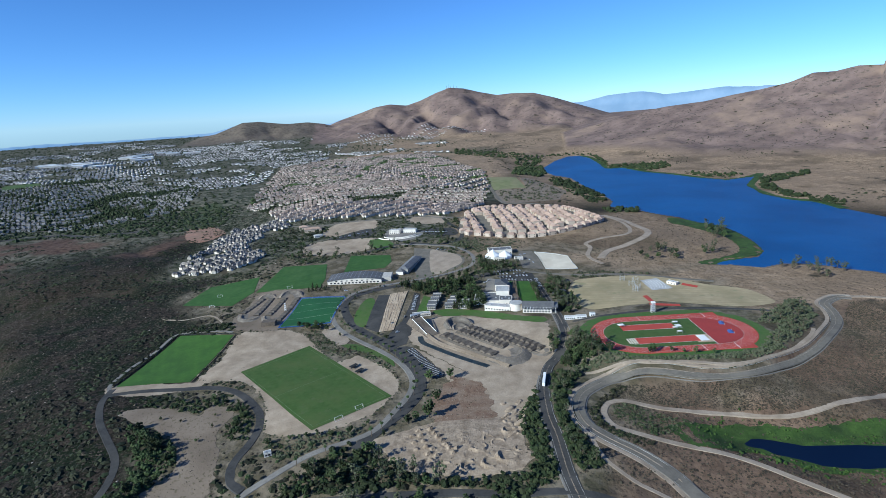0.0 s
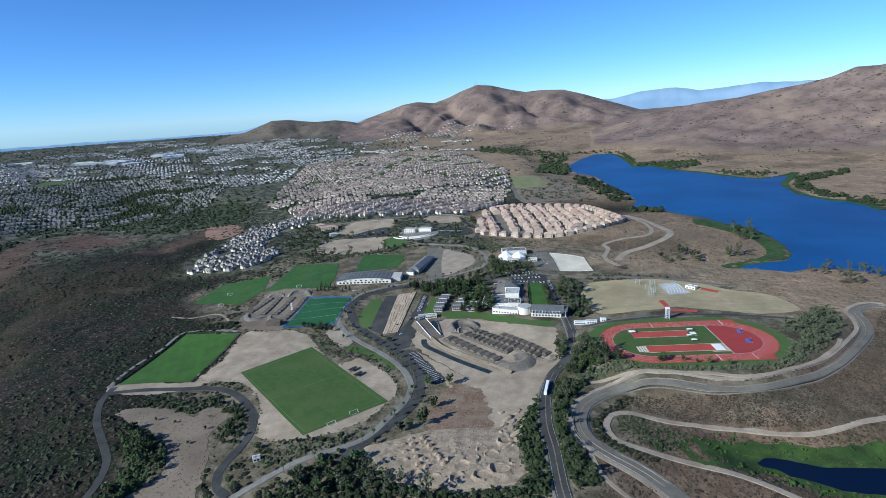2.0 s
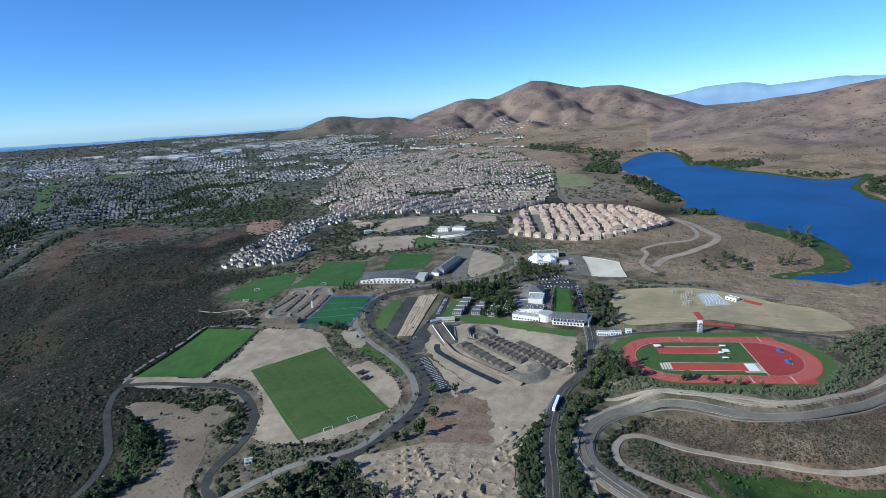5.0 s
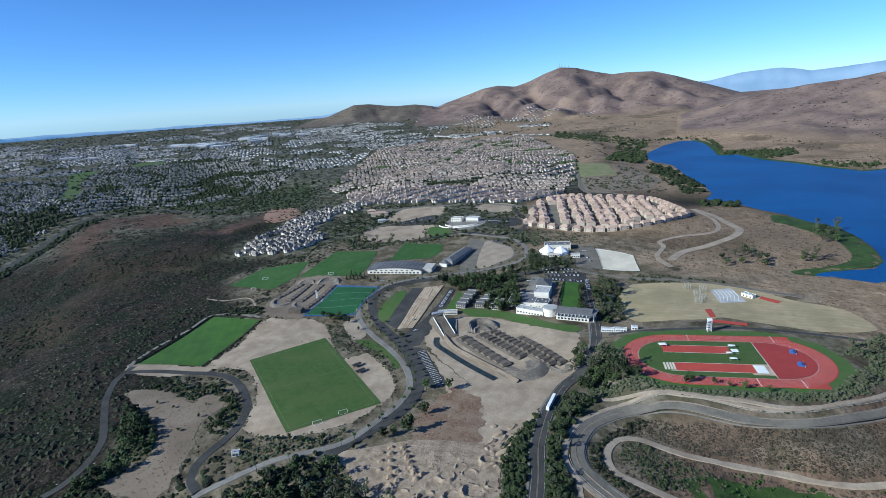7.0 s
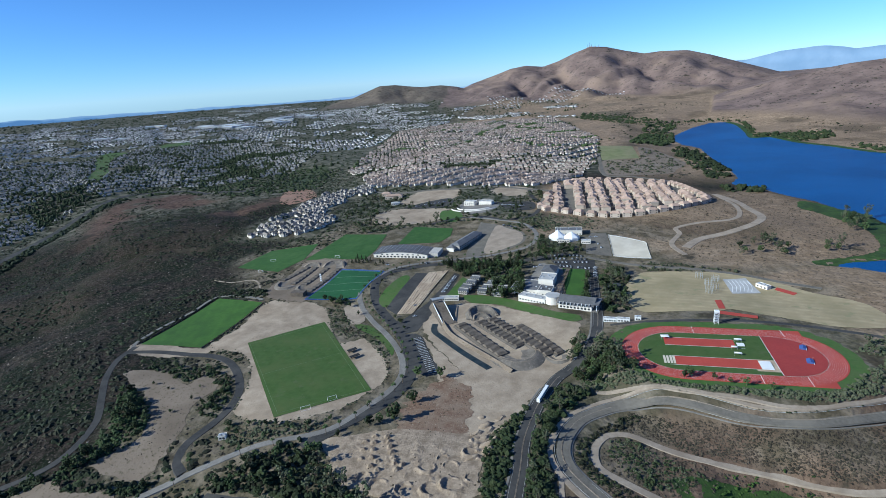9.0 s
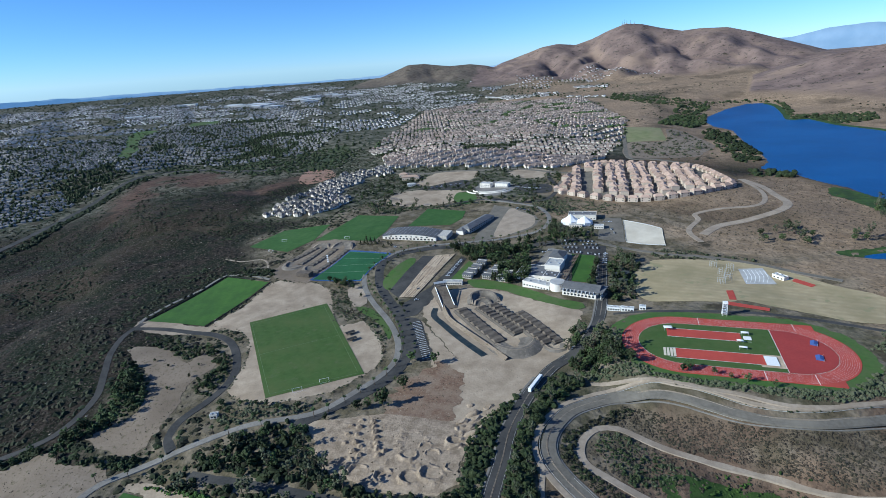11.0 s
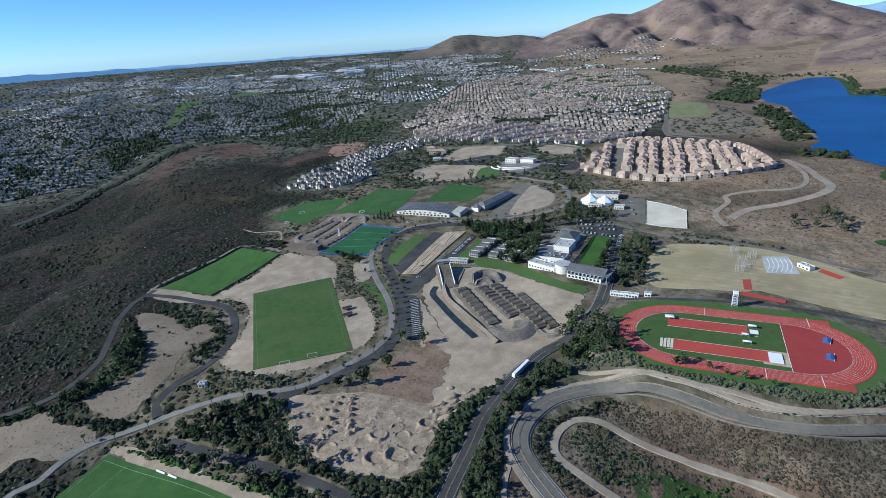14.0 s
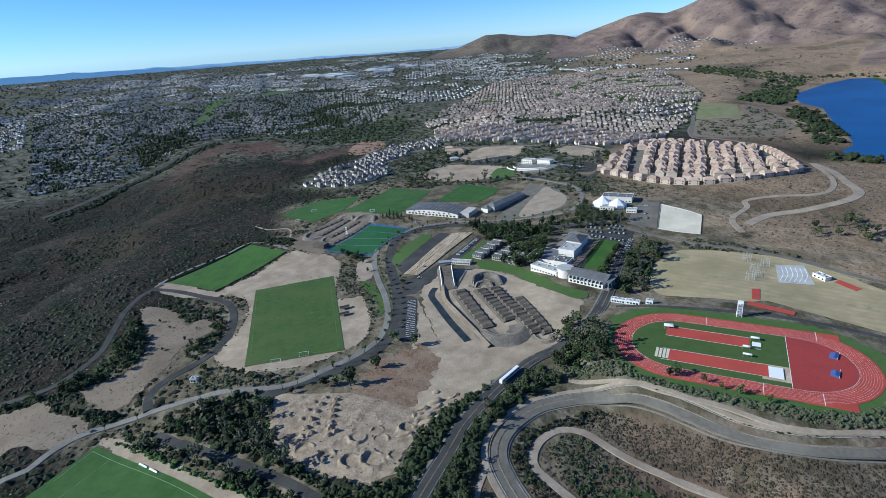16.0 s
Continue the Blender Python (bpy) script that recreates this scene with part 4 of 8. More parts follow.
# ---- ground: one sheet to the horizon ----
def build_ground():
    az = np.radians(np.concatenate([np.linspace(-76, 48, 520), np.linspace(49, 283, 70)]))
    rad = np.concatenate([[1.0, 60, 110], np.geomspace(150, 4930, 390)])
    a, r = np.meshgrid(az, rad)
    x, y = HUB[0] + r * np.sin(a), HUB[1] + r * np.cos(a)
    z, part_hill = np.empty_like(x), np.empty_like(x)
    for i in range(0, len(rad), 40):
        z[i:i + 40], part_hill[i:i + 40] = hills(x[i:i + 40], y[i:i + 40])
    dry = np.zeros_like(x)
    for poly, edge, most in ((DRYGRASS, 60, 0.72), (SLOPE_E, 20, 0.4), (TERRA, 60, 1), (CAMPUS, 40, 0.28), (SLOPE_SE, 40, 0.35), (SHORE_E, 30, 0.75), (BARE_STRIP, 60, 1), (BARE_EAST, 60, 1)):
        dry = np.maximum(dry, (1 - smooth(-edge * 0.3, edge, poly_dist(x, y, poly))) * most)
    azd = np.degrees(np.arctan2(x - HUB[0], y - HUB[1]))
    dry = np.maximum(dry, smooth(2, 6, azd) * smooth(1200, 1500, r))
    dry = np.maximum(dry, smooth(2600, 3000, r) * smooth(-16, -4, azd) * 0.9)
    dry = np.clip(dry * (1.12 - 0.55 * smooth(0.52, 0.74, fractal(x / 120, y / 120, 4, 4))), 0, 1)
    west = smooth(-250, -500, x) * smooth(0.55, 0.7, fractal(x / 160, y / 160, 4, 11))
    dry = np.maximum(dry, west * 0.08)
    built = smooth(1300, 1500, r) * smooth(6, 0, azd)
    for poly in (HOMES_W, NORTH_MIX, CAMPUS):
        built = np.maximum(built, 1 - smooth(0, 40, poly_dist(x, y, poly)))
    rust = np.zeros_like(x)
    for poly, edge in ((RED_HILL, 50), (RED_RIDGE, 30), (SLOPE_SE, 30)):
        rust = np.maximum(rust, 1 - smooth(-edge * 0.5, edge, poly_dist(x, y, poly) + 50 * (fractal(x / 60, y / 60, 3, 77) - 0.5)))
    rust = rust * (1 - 0.8 * smooth(0.5, 0.68, fractal(x / 70, y / 70, 3, 78)))
    m, n = x.shape
    verts = np.stack([x, y, z], -1).reshape(-1, 3)
    i, j = np.meshgrid(np.arange(m - 1), np.arange(n), indexing="ij")
    quads = np.stack([i * n + j, (i + 1) * n + j, (i + 1) * n + (j + 1) % n, i * n + (j + 1) % n], -1).reshape(-1, 4)
    quads = quads[:, ::-1]
    me = bpy.data.meshes.new("ground")
    me.vertices.add(len(verts))
    me.vertices.foreach_set("co", verts.astype(np.float32).ravel())
    me.loops.add(quads.size)
    me.loops.foreach_set("vertex_index", quads.astype(np.int32).ravel())
    me.polygons.add(len(quads))
    me.polygons.foreach_set("loop_start", np.arange(0, quads.size, 4, dtype=np.int32))
    me.polygons.foreach_set("use_smooth", np.ones(len(quads), bool))
    for key, val in (("dry", dry), ("upland", part_hill), ("built", built), ("rust", rust)):
        me.attributes.new(key, "FLOAT", "POINT").data.foreach_set("value", val.ravel().astype(np.float32))
    me.materials.append(M["ground"])
    me.update()
    me.validate()
    tagged(new("ground", me), "dry brown hills and dark chaparral scrub reaching the horizon", "ground", kind="structure")


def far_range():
    """The range at the very edge of sight, with its pale haze painted into it."""
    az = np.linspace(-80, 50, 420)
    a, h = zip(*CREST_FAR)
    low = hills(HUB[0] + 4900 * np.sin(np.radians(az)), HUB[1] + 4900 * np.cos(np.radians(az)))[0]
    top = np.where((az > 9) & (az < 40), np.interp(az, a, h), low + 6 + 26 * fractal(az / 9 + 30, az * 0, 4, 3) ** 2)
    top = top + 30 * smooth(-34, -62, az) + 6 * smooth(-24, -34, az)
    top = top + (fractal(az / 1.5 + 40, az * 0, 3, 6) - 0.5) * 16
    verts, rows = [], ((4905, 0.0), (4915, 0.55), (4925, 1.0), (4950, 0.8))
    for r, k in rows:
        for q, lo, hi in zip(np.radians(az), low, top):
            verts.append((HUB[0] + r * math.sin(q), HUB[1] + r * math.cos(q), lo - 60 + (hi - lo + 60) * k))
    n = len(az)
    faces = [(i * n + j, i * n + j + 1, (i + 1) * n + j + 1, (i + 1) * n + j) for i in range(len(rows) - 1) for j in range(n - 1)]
    mesh_object("backdrop", verts, faces, M["range"], None, "hills at the edge of sight with pale blue haze painted in", "hills", kind="structure", shade=True)


build_ground()
far_range()
drape("lake", LAKE, M["lake"], level=LAKE_Z, step=60, curved=False, label="deep blue reservoir with a rippled surface", category="water")
drape("pond", POND, M["pond"], level=POND_Z, step=20, label="dark still pond among green reeds", category="water")

# ---- fields, pads and roads ----
FIELD_A = [(-231, 565), (-168, 625), (-58, 492), (-126, 441)]
for name, outline, key, lift, label, category in (
    ("dirt_lot", DIRT_A, "dirt", 0.15, "pale bare dirt apron round a soccer field", "dirt"),
    ("dirt_lot", DIRT_B, "dirt", 0.15, "narrow pale dirt strip beside a field", "dirt"),
    ("dirt_lot", DIRT_C, "dirt_dull", 0.2, "pale dirt lot with a few saplings", "dirt"),
    ("dirt_lot", DIRT_D, "dirt_dull", 0.2, "open pale dirt lot beside a path", "dirt"),
    ("dirt_lot", DIRT_N, "dirt", 0.25, "pale dirt verge along a green field", "dirt"),
    ("dirt_lot", DIRT_S, "dirt", 0.2, "bare pale earthworks below the cycle track", "dirt"),
    ("weed_patch", BROWN_S, "brown", 0.35, "reddish brown dry weeds on bare soil", "weeds"),
    ("cycle_track_pad", BMX_PAD, "dirt", 0.35, "pale packed earth round the cycle track", "dirt"),
    ("cycle_track_pad", BMX2_PAD, "dirt_dull", 0.3, "grey packed earth of the small cycle track", "dirt"),
    ("dirt_lot", [(-640, 1380), (-590, 1400), (-520, 1310), (-545, 1235), (-585, 1250)], "track_soil", 0.3, "orange bare soil lot above the grey houses", "dirt"),
    ("parking_lot", [(-240, 1150), (-165, 1212), (-140, 1170), (-150, 1140), (-195, 1132)], "asphalt", 0.35, "grey asphalt car park beside a round plaza", "parking lot"),
    ("parking_lot", [(-50, 1150), (19, 1150), (30, 1090), (-6, 1084), (-35, 1120)], "asphalt", 0.35, "grey asphalt car park behind the plaza", "parking lot"),
    ("terrace_streets", TERRA, "asphalt_old", 0.2, "grey asphalt streets between terrace blocks", "street"),
    ("dirt_lot", DIRT_N1, "dirt", 0.2, "pale rutted dirt yard", "dirt"),
    ("dirt_lot", DIRT_N2, "dirt", 0.2, "dusty pale lot near houses", "dirt"),
    ("dirt_lot", DIRT_N3, "dirt", 0.2, "dusty pale lot near houses", "dirt"),
    ("throwing_field", TAN_FIELD, "tan", 0.25, "dry straw-coloured throwing field with faint mowing bands", "field"),
    ("lawn", [(-128, 619), (-108, 618), (-69, 577), (-60, 553), (-84, 583)], "turf", 0.3, "green grass bank beside a walkway", "grass"),
    ("sand_yard", [(-160, 664), (-144, 669), (-120, 632), (-132, 622)], "gravel", 0.35, "small tan gravel lot beside the walkway", "yard"),
    ("lawn", LAWN_LOOP, "lawn", 0.25, "green lawn inside the loop road", "lawn"),
    ("lawn", LAWN_FRONT, "lawn", 0.45, "green lawn strip in front of the main building", "lawn"),
    ("lawn", LAWN_N, "lawn", 0.25, "green lawn before a round plaza", "lawn"),
    ("plaza", PLAZA_N, "concrete", 0.3, "pale paved round plaza", "plaza"),
    ("parking_lot", PARK_STALLS, "asphalt", 0.3, "grey asphalt lot with white stall lines", "parking lot"),
    ("parking_lot", LOT_ROUND, "asphalt_old", 0.25, "grey asphalt lot with a rounded end", "parking lot"),
    ("sand_yard", SAND_ROUND, "gravel", 0.4, "pale gravel yard at the end of a lot", "yard"),
    ("golf_course", GOLF, "turf", 0.5, "bright green golf fairway among houses", "golf course"),
    ("scrub_plot", ORCHARD, "dirt_dull", 0.3, "pale dusty plot with rows of bushes", "plot"),
    ("golf_course", GOLF_B, "turf", 0.5, "green golf fairway beyond the houses", "golf course"),
    ("green_belt", GREENBELT, "brush", 0.4, "green grassy belt between housing tracts", "grass"),
    ("marsh", MARSH, "marsh", 0.3, "green reeds round a dark pond", "marsh"),
    ("marsh", PENIN_GREEN, "marsh", 0.3, "bright green shore grass on the lake", "marsh"),
):
    far = category in ("golf course", "grass") or name in ("pasture", "marsh")
    drape(name, outline, M[key], lift, 9.0 if not far else 14.0, True, {"dirt": 2.2, "weeds": 4.5, "marsh": 2.2}.get(category, 0.6), label=label, category=category)
for name, outline, key, lift, label in (
    ("soccer_field", FIELD_A, "turf", 0.4, "large mown green soccer field with faint lines"),
    ("soccer_field", FIELD_B, "turf_bright", 0.35, "bright green soccer field with long shadows"),
    ("soccer_field", FIELD_N, "turf_deep", 0.4, "bright green field with white line markings"),
    ("soccer_field", FIELD_C, "turf_deep", 0.3, "green soccer field with white goals"),
    ("soccer_field", FIELD_D, "turf_deep", 0.3, "green soccer field beside a white hall"),
    ("soccer_field", FIELD_E, "turf_deep", 0.3, "green practice field behind a white hall"),
    ("pasture", PADDOCK, "paddock", 0.3, "pale green paddock beside the houses"),
    ("lawn", LAWN_DORM, "lawn", 0.3, "green lawn beside the dormitories"),
    ("lawn", LAWN_MAIN, "turf_bright", 0.4, "bright green lawn beside a pergola"),
    ("riding_arena", ARENA, "arena", 0.5, "pale sand arena with a low rail"),
    ("parking_lot", ARENA_LOT, "asphalt_old", 0.3, "grey asphalt lot beside a sand arena"),
    ("parking_lot", PARK_N, "asphalt", 0.3, "dark asphalt car park with parked cars"),
    ("plaza", PLAZA, "concrete", 0.25, "pale paved courts between white buildings"),
    ("forecourt", FORECOURT, "asphalt", 0.28, "dark asphalt forecourt by the cycle track"),
    ("sprint_strip", STRIP_SAND, "sand", 0.95, "long pale sand strip with raised ribs"),
    # dark sheet in place of a shaded bank: its shade laid on as colour
    ("service_strip", STRIP_DARK, "asphalt", 0.35, "dark sheet painted for the shade on a bank beside a sand runway"),
    ("throwing_pad", PAD_THROW, "roof_pale", 0.5, "grey concrete throwing pad with white arcs"),
    ("runway", RED_BOX, "track", 0.5, "short red rubber runway"),
    ("runway", RED_STRIP, "track", 0.5, "long red rubber throwing runway"),
    ("runway", RED_STRIP_B, "track", 0.5, "red rubber throwing runway in dry grass"),
):
    drape(name, outline, M[key], lift, 8.0, False, label=label, category=name.replace("_", " "))
for name, line, width, key, lift, label in (
    ("road_main", ROAD_MAIN, 11.0, "asphalt", 0.35, "dark asphalt loop road through the training centre"),
    ("road_south", ROAD_S, 11.0, "asphalt", 0.35, "dark asphalt road with white edge lines"),
    ("road_east", ROAD_E, 12.0, "asphalt_old", 0.4, "weathered grey winding road with worn lines"),
    ("road_west", ROAD_L, 6.5, "asphalt", 0.3, "narrow dark road along the scrub hill"),
    ("road_loop", ROAD_C, 7.5, "asphalt", 0.35, "dark curving road round a dirt lot"),
    ("road_town", ROAD_W, 16.0, "asphalt", 0.4, "broad grey road along the foot of the scrub hill"),
    ("road_arena", ROAD_ARENA, 7.0, "asphalt_old", 0.3, "grey service road beside the dry field"),
    ("walkway", WALK_A, 6.0, "concrete", 0.4, "pale concrete walkway lined with palms"),
    ("field_road", [(150, 622), (180, 625), (225, 632), (270, 636), (310, 632), (350, 622), (385, 610)], 5.0, "asphalt", 0.35, "narrow dark service road between track and dry field"),
    ("field_path", [(-362, 540), (-373, 560), (-372, 600), (-362, 640), (-354, 684), (-308, 682), (-276, 672)], 4.0, "concrete", 0.4, "pale concrete path along a green field"),
    ("foot_trail", [(-403, 746), (-367, 734), (-337, 741), (-318, 728), (-298, 700)], 2.5, "gravel", 0.3, "narrow pale trail across the scrub"),
    ("gravel_path", PATH_E, 4.0, "gravel", 0.3, "pale gravel path above the winding road"),
    ("gravel_path", SHOULDER, 3.5, "gravel", 0.3, "pale gravel shoulder beside the winding road"),
    ("road_north", [(-420, 1310), (-340, 1290), (-284, 1276), (-224, 1288), (-174, 1290), (-100, 1296), (-61, 1300), (16, 1262), (60, 1240)], 11.0, "asphalt_old", 0.4, "broad grey road below the housing tract"),
    ("road_paddock", [(129, 1959), (122, 1808), (146, 1743), (155, 1600), (165, 1419), (215, 1399), (300, 1340)], 9.0, "asphalt_old", 0.45, "pale road between houses and a paddock"),
    ("plaza_road", [(-150, 1010), (-110, 1040), (-60, 1045), (-10, 1020), (30, 1040), (40, 1120), (16, 1200), (5, 1260)], 8.0, "asphalt", 0.38, "dark road curving past a round plaza"),
    ("thicket_road", [(-135, 358), (-110, 356), (-79, 355), (-30, 354), (5, 352), (40, 346), (84, 343), (120, 330)], 7.0, "asphalt", 0.4, "narrow asphalt road through a thicket"),
    ("dirt_road", [(484, 652), (520, 648), (570, 622), (640, 590), (720, 560)], 6.0, "gravel", 0.35, "pale dirt road along the lakeside slope"),
    ("hairpin_trail", TRAIL, 5.5, "gravel", 0.35, "pale dirt trail with a hairpin bend"),
    ("dirt_road", PENIN_ROAD, 7.0, "gravel", 0.3, "pale dirt road across the dry slope"),
    ("dirt_road", PENIN_ROAD_B, 12.0, "gravel", 0.35, "broad pale dirt road above the lake"),
):
    ribbon(name, line, width, M[key], lift, label=label, category="path" if width < 7.1 and "road" not in name else "road")
ribbon("shore_reeds", [q for q in LAKE[3:20]], 20.0, M["marsh"], 0.5, 12.0, label="narrow belt of green reeds along the lake", category="reeds")

# ---- athletics track ----
def flat_sheet(name, outline, z, material, parent=None, label="", category="", kind="", thick=0.3):
    """A slab with a level top and turned-down sides."""
    bm = bmesh.new()
    top = [bm.verts.new((x, y, z)) for x, y in outline]
    low = [bm.verts.new((x, y, z - thick)) for x, y in outline]
    face = bm.faces.new(top)
    for i in range(len(top)):
        bm.faces.new((low[i], low[(i + 1) % len(low)], top[(i + 1) % len(top)], top[i]))
    bmesh.ops.triangulate(bm, faces=[face])
    bmesh.ops.recalc_face_normals(bm, faces=bm.faces[:])
    ob = part(name, bm, material, parent, label)
    return tagged(ob, "", category, "", kind)


def ring_line(name, half, radius, width, z, material, parent):
    """A painted line round the track."""
    a, b = oval(*TRACK_AT, half, radius), oval(*TRACK_AT, half, radius + width)
    n = len(a)
    verts = [(*q, z) for q in a] + [(*q, z) for q in b]
    return mesh_object(name, verts, [(i, n + i, n + (i + 1) % n, (i + 1) % n) for i in range(n)], material, parent)


def rect(x0, y0, x1, y1):
    return [(x0, y0), (x1, y0), (x1, y1), (x0, y1)]


def build_track():
    cx, cy = TRACK_AT
    track = thing("running_track", (cx, cy, TRACK_Z), 0, "red rubber running track with white lane lines and a green infield", "track")
    base = Matrix.Translation((-cx, -cy, -TRACK_Z))

    def add(name, outline, z, key, label="", parent=track):
        ob = flat_sheet(name, outline, TRACK_Z + z, M[key], parent, label)
        ob.data.transform(base)
        return ob

    drape("verge", oval(cx, cy, TRACK_HALF, TRACK_R + TRACK_BAND + 12, 10), M["lawn"], 0.12, 8, True, 1.5, label="green grass verge round the running track", category="grass")
    add("oval", oval(cx, cy, TRACK_HALF, TRACK_R + TRACK_BAND), 0.3, "track")
    add("chute", rect(280, cy + TRACK_R, 315, cy + TRACK_R + TRACK_BAND), 0.296, "track")
    add("chute", rect(278, cy - TRACK_R - TRACK_BAND, 314, cy - TRACK_R), 0.296, "track")
    add("infield", oval(cx, cy, TRACK_HALF, TRACK_R), 0.36, "turf", "green infield grass")
    bend = [(279.3, cy - TRACK_R + 0.4), (279.3, cy + TRACK_R - 0.4)] + [q for q in oval(cx, cy, TRACK_HALF, TRACK_R - 0.3) if q[0] > 279.4]
    add("high_jump_apron", bend, 0.42, "track_dark", "deep red rubber apron inside the bend")
    add("runway", rect(196, 576.5, 255, 591.5), 0.42, "track")
    add("runway", rect(201, 540, 266, 555.5), 0.42, "track")
    add("apron", rect(262, 536.5, 279.3, 556.5), 0.40, "sand", "pale worn apron")
    for x in (191.6, 194.2, 196.8, 199.2):
        add("sand_pit", rect(x, 541.6, x + 1.9, 555), 0.45, "arena", "pale sand landing pit")
    add("landing_bed", rect(266, 539, 275, 553), 1.1, "white", "white pole-vault landing bed")
    add("landing_bed", rect(256.5, 579.5, 262.5, 585.5), 0.95, "white", "white pole-vault landing bed")
    for k in range(9):
        r = TRACK_R + 0.7 + k * 1.45
        ob = ring_line("lane_line", TRACK_HALF, r, 0.075, TRACK_Z + 0.315, M["white"], track)
        ob.data.transform(base)
    ob = ring_line("kerb", TRACK_HALF, TRACK_R - 0.1, 0.16, TRACK_Z + 0.4, M["white"], track)
    ob.data.transform(base)
    for x, y0, y1 in ((279.2, 531, 602), (300, 603, 617), (224, 603, 617), (296, 517, 531), (262, 517, 531)):
        add("mark", rect(x, y0, x + 0.3, y1), 0.45, "white")
    for y in (576.2, 591.6, 539.7, 555.6):
        add("runway_edge", rect(196, y, 262, y + 0.2), 0.44, "white")


def high_jump_mat(x, y, turn):
    mat = thing("high_jump_mat", (x, y, TRACK_Z + 0.42), turn, "blue vinyl high-jump landing mat on the red apron", "sports mat", "high-jump mats")
    part("foam_block", box(bmesh.new(), -3.6, -2.6, 0, 3.6, 2.6, 0.75, 0.12), M["mat_blue"], mat)
    bm = bmesh.new()
    vs = [bm.verts.new(c) for c in ((-3.7, -2.7, 0.8), (3.7, -2.7, 0.8), (3.7, 0, 1.7), (-3.7, 0, 1.7), (3.7, 2.7, 0.8), (-3.7, 2.7, 0.8))]
    for f in ((0, 1, 2, 3), (3, 2, 4, 5), (1, 4, 2), (0, 3, 5), (0, 5, 4, 1)):
        bm.faces.new([vs[i] for i in f])
    part("rain_cover", bm, M["mat_blue"], mat, "blue sloping rain cover")
    for sx in (-4.4, 4.4):
        part("upright", tube(bmesh.new(), (sx, -2.4, 0), (sx, -2.4, 2.2), 0.08), M["white"], mat)


def timing_tower():
    t = thing("observation_tower", (248, 627), 0, "white steel scaffold observation tower beside the track", "tower")
    w, h = 2.0, 12.5
    for sx in (-1, 1):
        for sy in (-1, 1):
            part("leg", tube(bmesh.new(), (sx * w, sy * w, 0), (sx * w * 0.9, sy * w * 0.9, h), 0.16, 0.14), M["white"], t)
    for k in range(5):
        z = 0.4 + k * 2.6
        for sx, sy in ((1, 0), (-1, 0), (0, 1), (0, -1)):
            if sx:
                p, q = (sx * w, -w, z), (sx * w, w, z + 2.4)
            else:
                p, q = (-w, sy * w, z), (w, sy * w, z + 2.4)
            part("brace", tube(bmesh.new(), p, q, 0.09), M["white"], t)
        part("platform", box(bmesh.new(), -w, -w, z + 2.35, w, w, z + 2.5), M["steel"], t)
    part("cabin", box(bmesh.new(), -2.1, -2.1, h - 0.2, 2.1, 2.1, h + 1.2, 0.05), M["white"], t, "white railed top platform")


def canopy(x, y, z, w, d, h, turn, label):
    c = thing("canopy", (x, y, z), turn, label, "canopy", "field canopies")
    for sx in (-1, 1):
        for sy in (-1, 1):
            part("post", tube(bmesh.new(), (sx * w * 0.46, sy * d * 0.46, 0), (sx * w * 0.46, sy * d * 0.46, h), 0.07), M["steel"], c)
    bm = bmesh.new()
    bmesh.ops.create_cone(bm, cap_ends=True, segments=4, radius1=0.72, radius2=0.1, depth=0.7)
    bmesh.ops.rotate(bm, cent=(0, 0, 0), matrix=Matrix.Rotation(radians(45), 3, "Z"), verts=bm.verts[:])
    bmesh.ops.scale(bm, vec=(w, d, 1), verts=bm.verts[:])
    bmesh.ops.translate(bm, vec=(0, 0, h + 0.35), verts=bm.verts[:])
    part("roof", bm, M["canvas"], c)


build_track()
high_jump_mat(308.3, 582.3, 75)
high_jump_mat(306, 557.6, 80)
timing_tower()
canopy(258.5, 589.0, TRACK_Z + 0.36, 6, 3, 2.6, 0, "white canvas canopy beside a runway")
canopy(252.5, 574.0, TRACK_Z + 0.36, 5, 2.6, 2.4, 0, "white canvas canopy on the infield")
canopy(253.0, 562.5, TRACK_Z + 0.36, 6, 2.6, 2.4, 0, "white canvas canopy on the infield")
canopy(197, 589.0, TRACK_Z + 0.42, 7, 5, 2.4, 10, "pale canopy over a vault box")

# ---- vegetation ----
def ico(subdiv=1, jitter=0.25, seed=0, squash=1.0):
    rnd = random.Random(seed)
    bm = bmesh.new()
    bmesh.ops.create_icosphere(bm, subdivisions=subdiv, radius=1.0)
    for v in bm.verts:
        v.co *= 1 + rnd.uniform(-jitter, jitter)
        v.co.z *= squash
    vs = np.array([v.co[:] for v in bm.verts])
    fs = np.array([[v.index for v in f.verts] for f in bm.faces])
    bm.free()
    return vs, fs


def sprays(seed, centres, sizes, per, leaf):
    """Loose leaf sprays round the clumps of a crown: small triangles that break its outline."""
    rnd = np.random.RandomState(seed)
    c = np.repeat(np.asarray(centres, float), per, 0)
    r = np.repeat(np.asarray(sizes, float), per)[:, None]
    way = rnd.randn(len(c), 3)
    way /= np.linalg.norm(way, axis=1)[:, None]
    at = c + way * r * rnd.uniform(0.75, 1.35, (len(c), 1)) * np.array([1, 1, 0.8])
    tri = at[:, None, :] + rnd.uniform(-1, 1, (len(c), 3, 3)) * leaf * (0.5 + r[:, :, None] * 0)
    return tri.reshape(-1, 3), np.arange(len(c) * 3).reshape(-1, 3)


def joined(pieces):
    vs, fs, n = [], [], 0
    for v, f in pieces:
        vs.append(v)
        fs.append(f + n)
        n += len(v)
    return np.concatenate(vs), np.concatenate(fs)


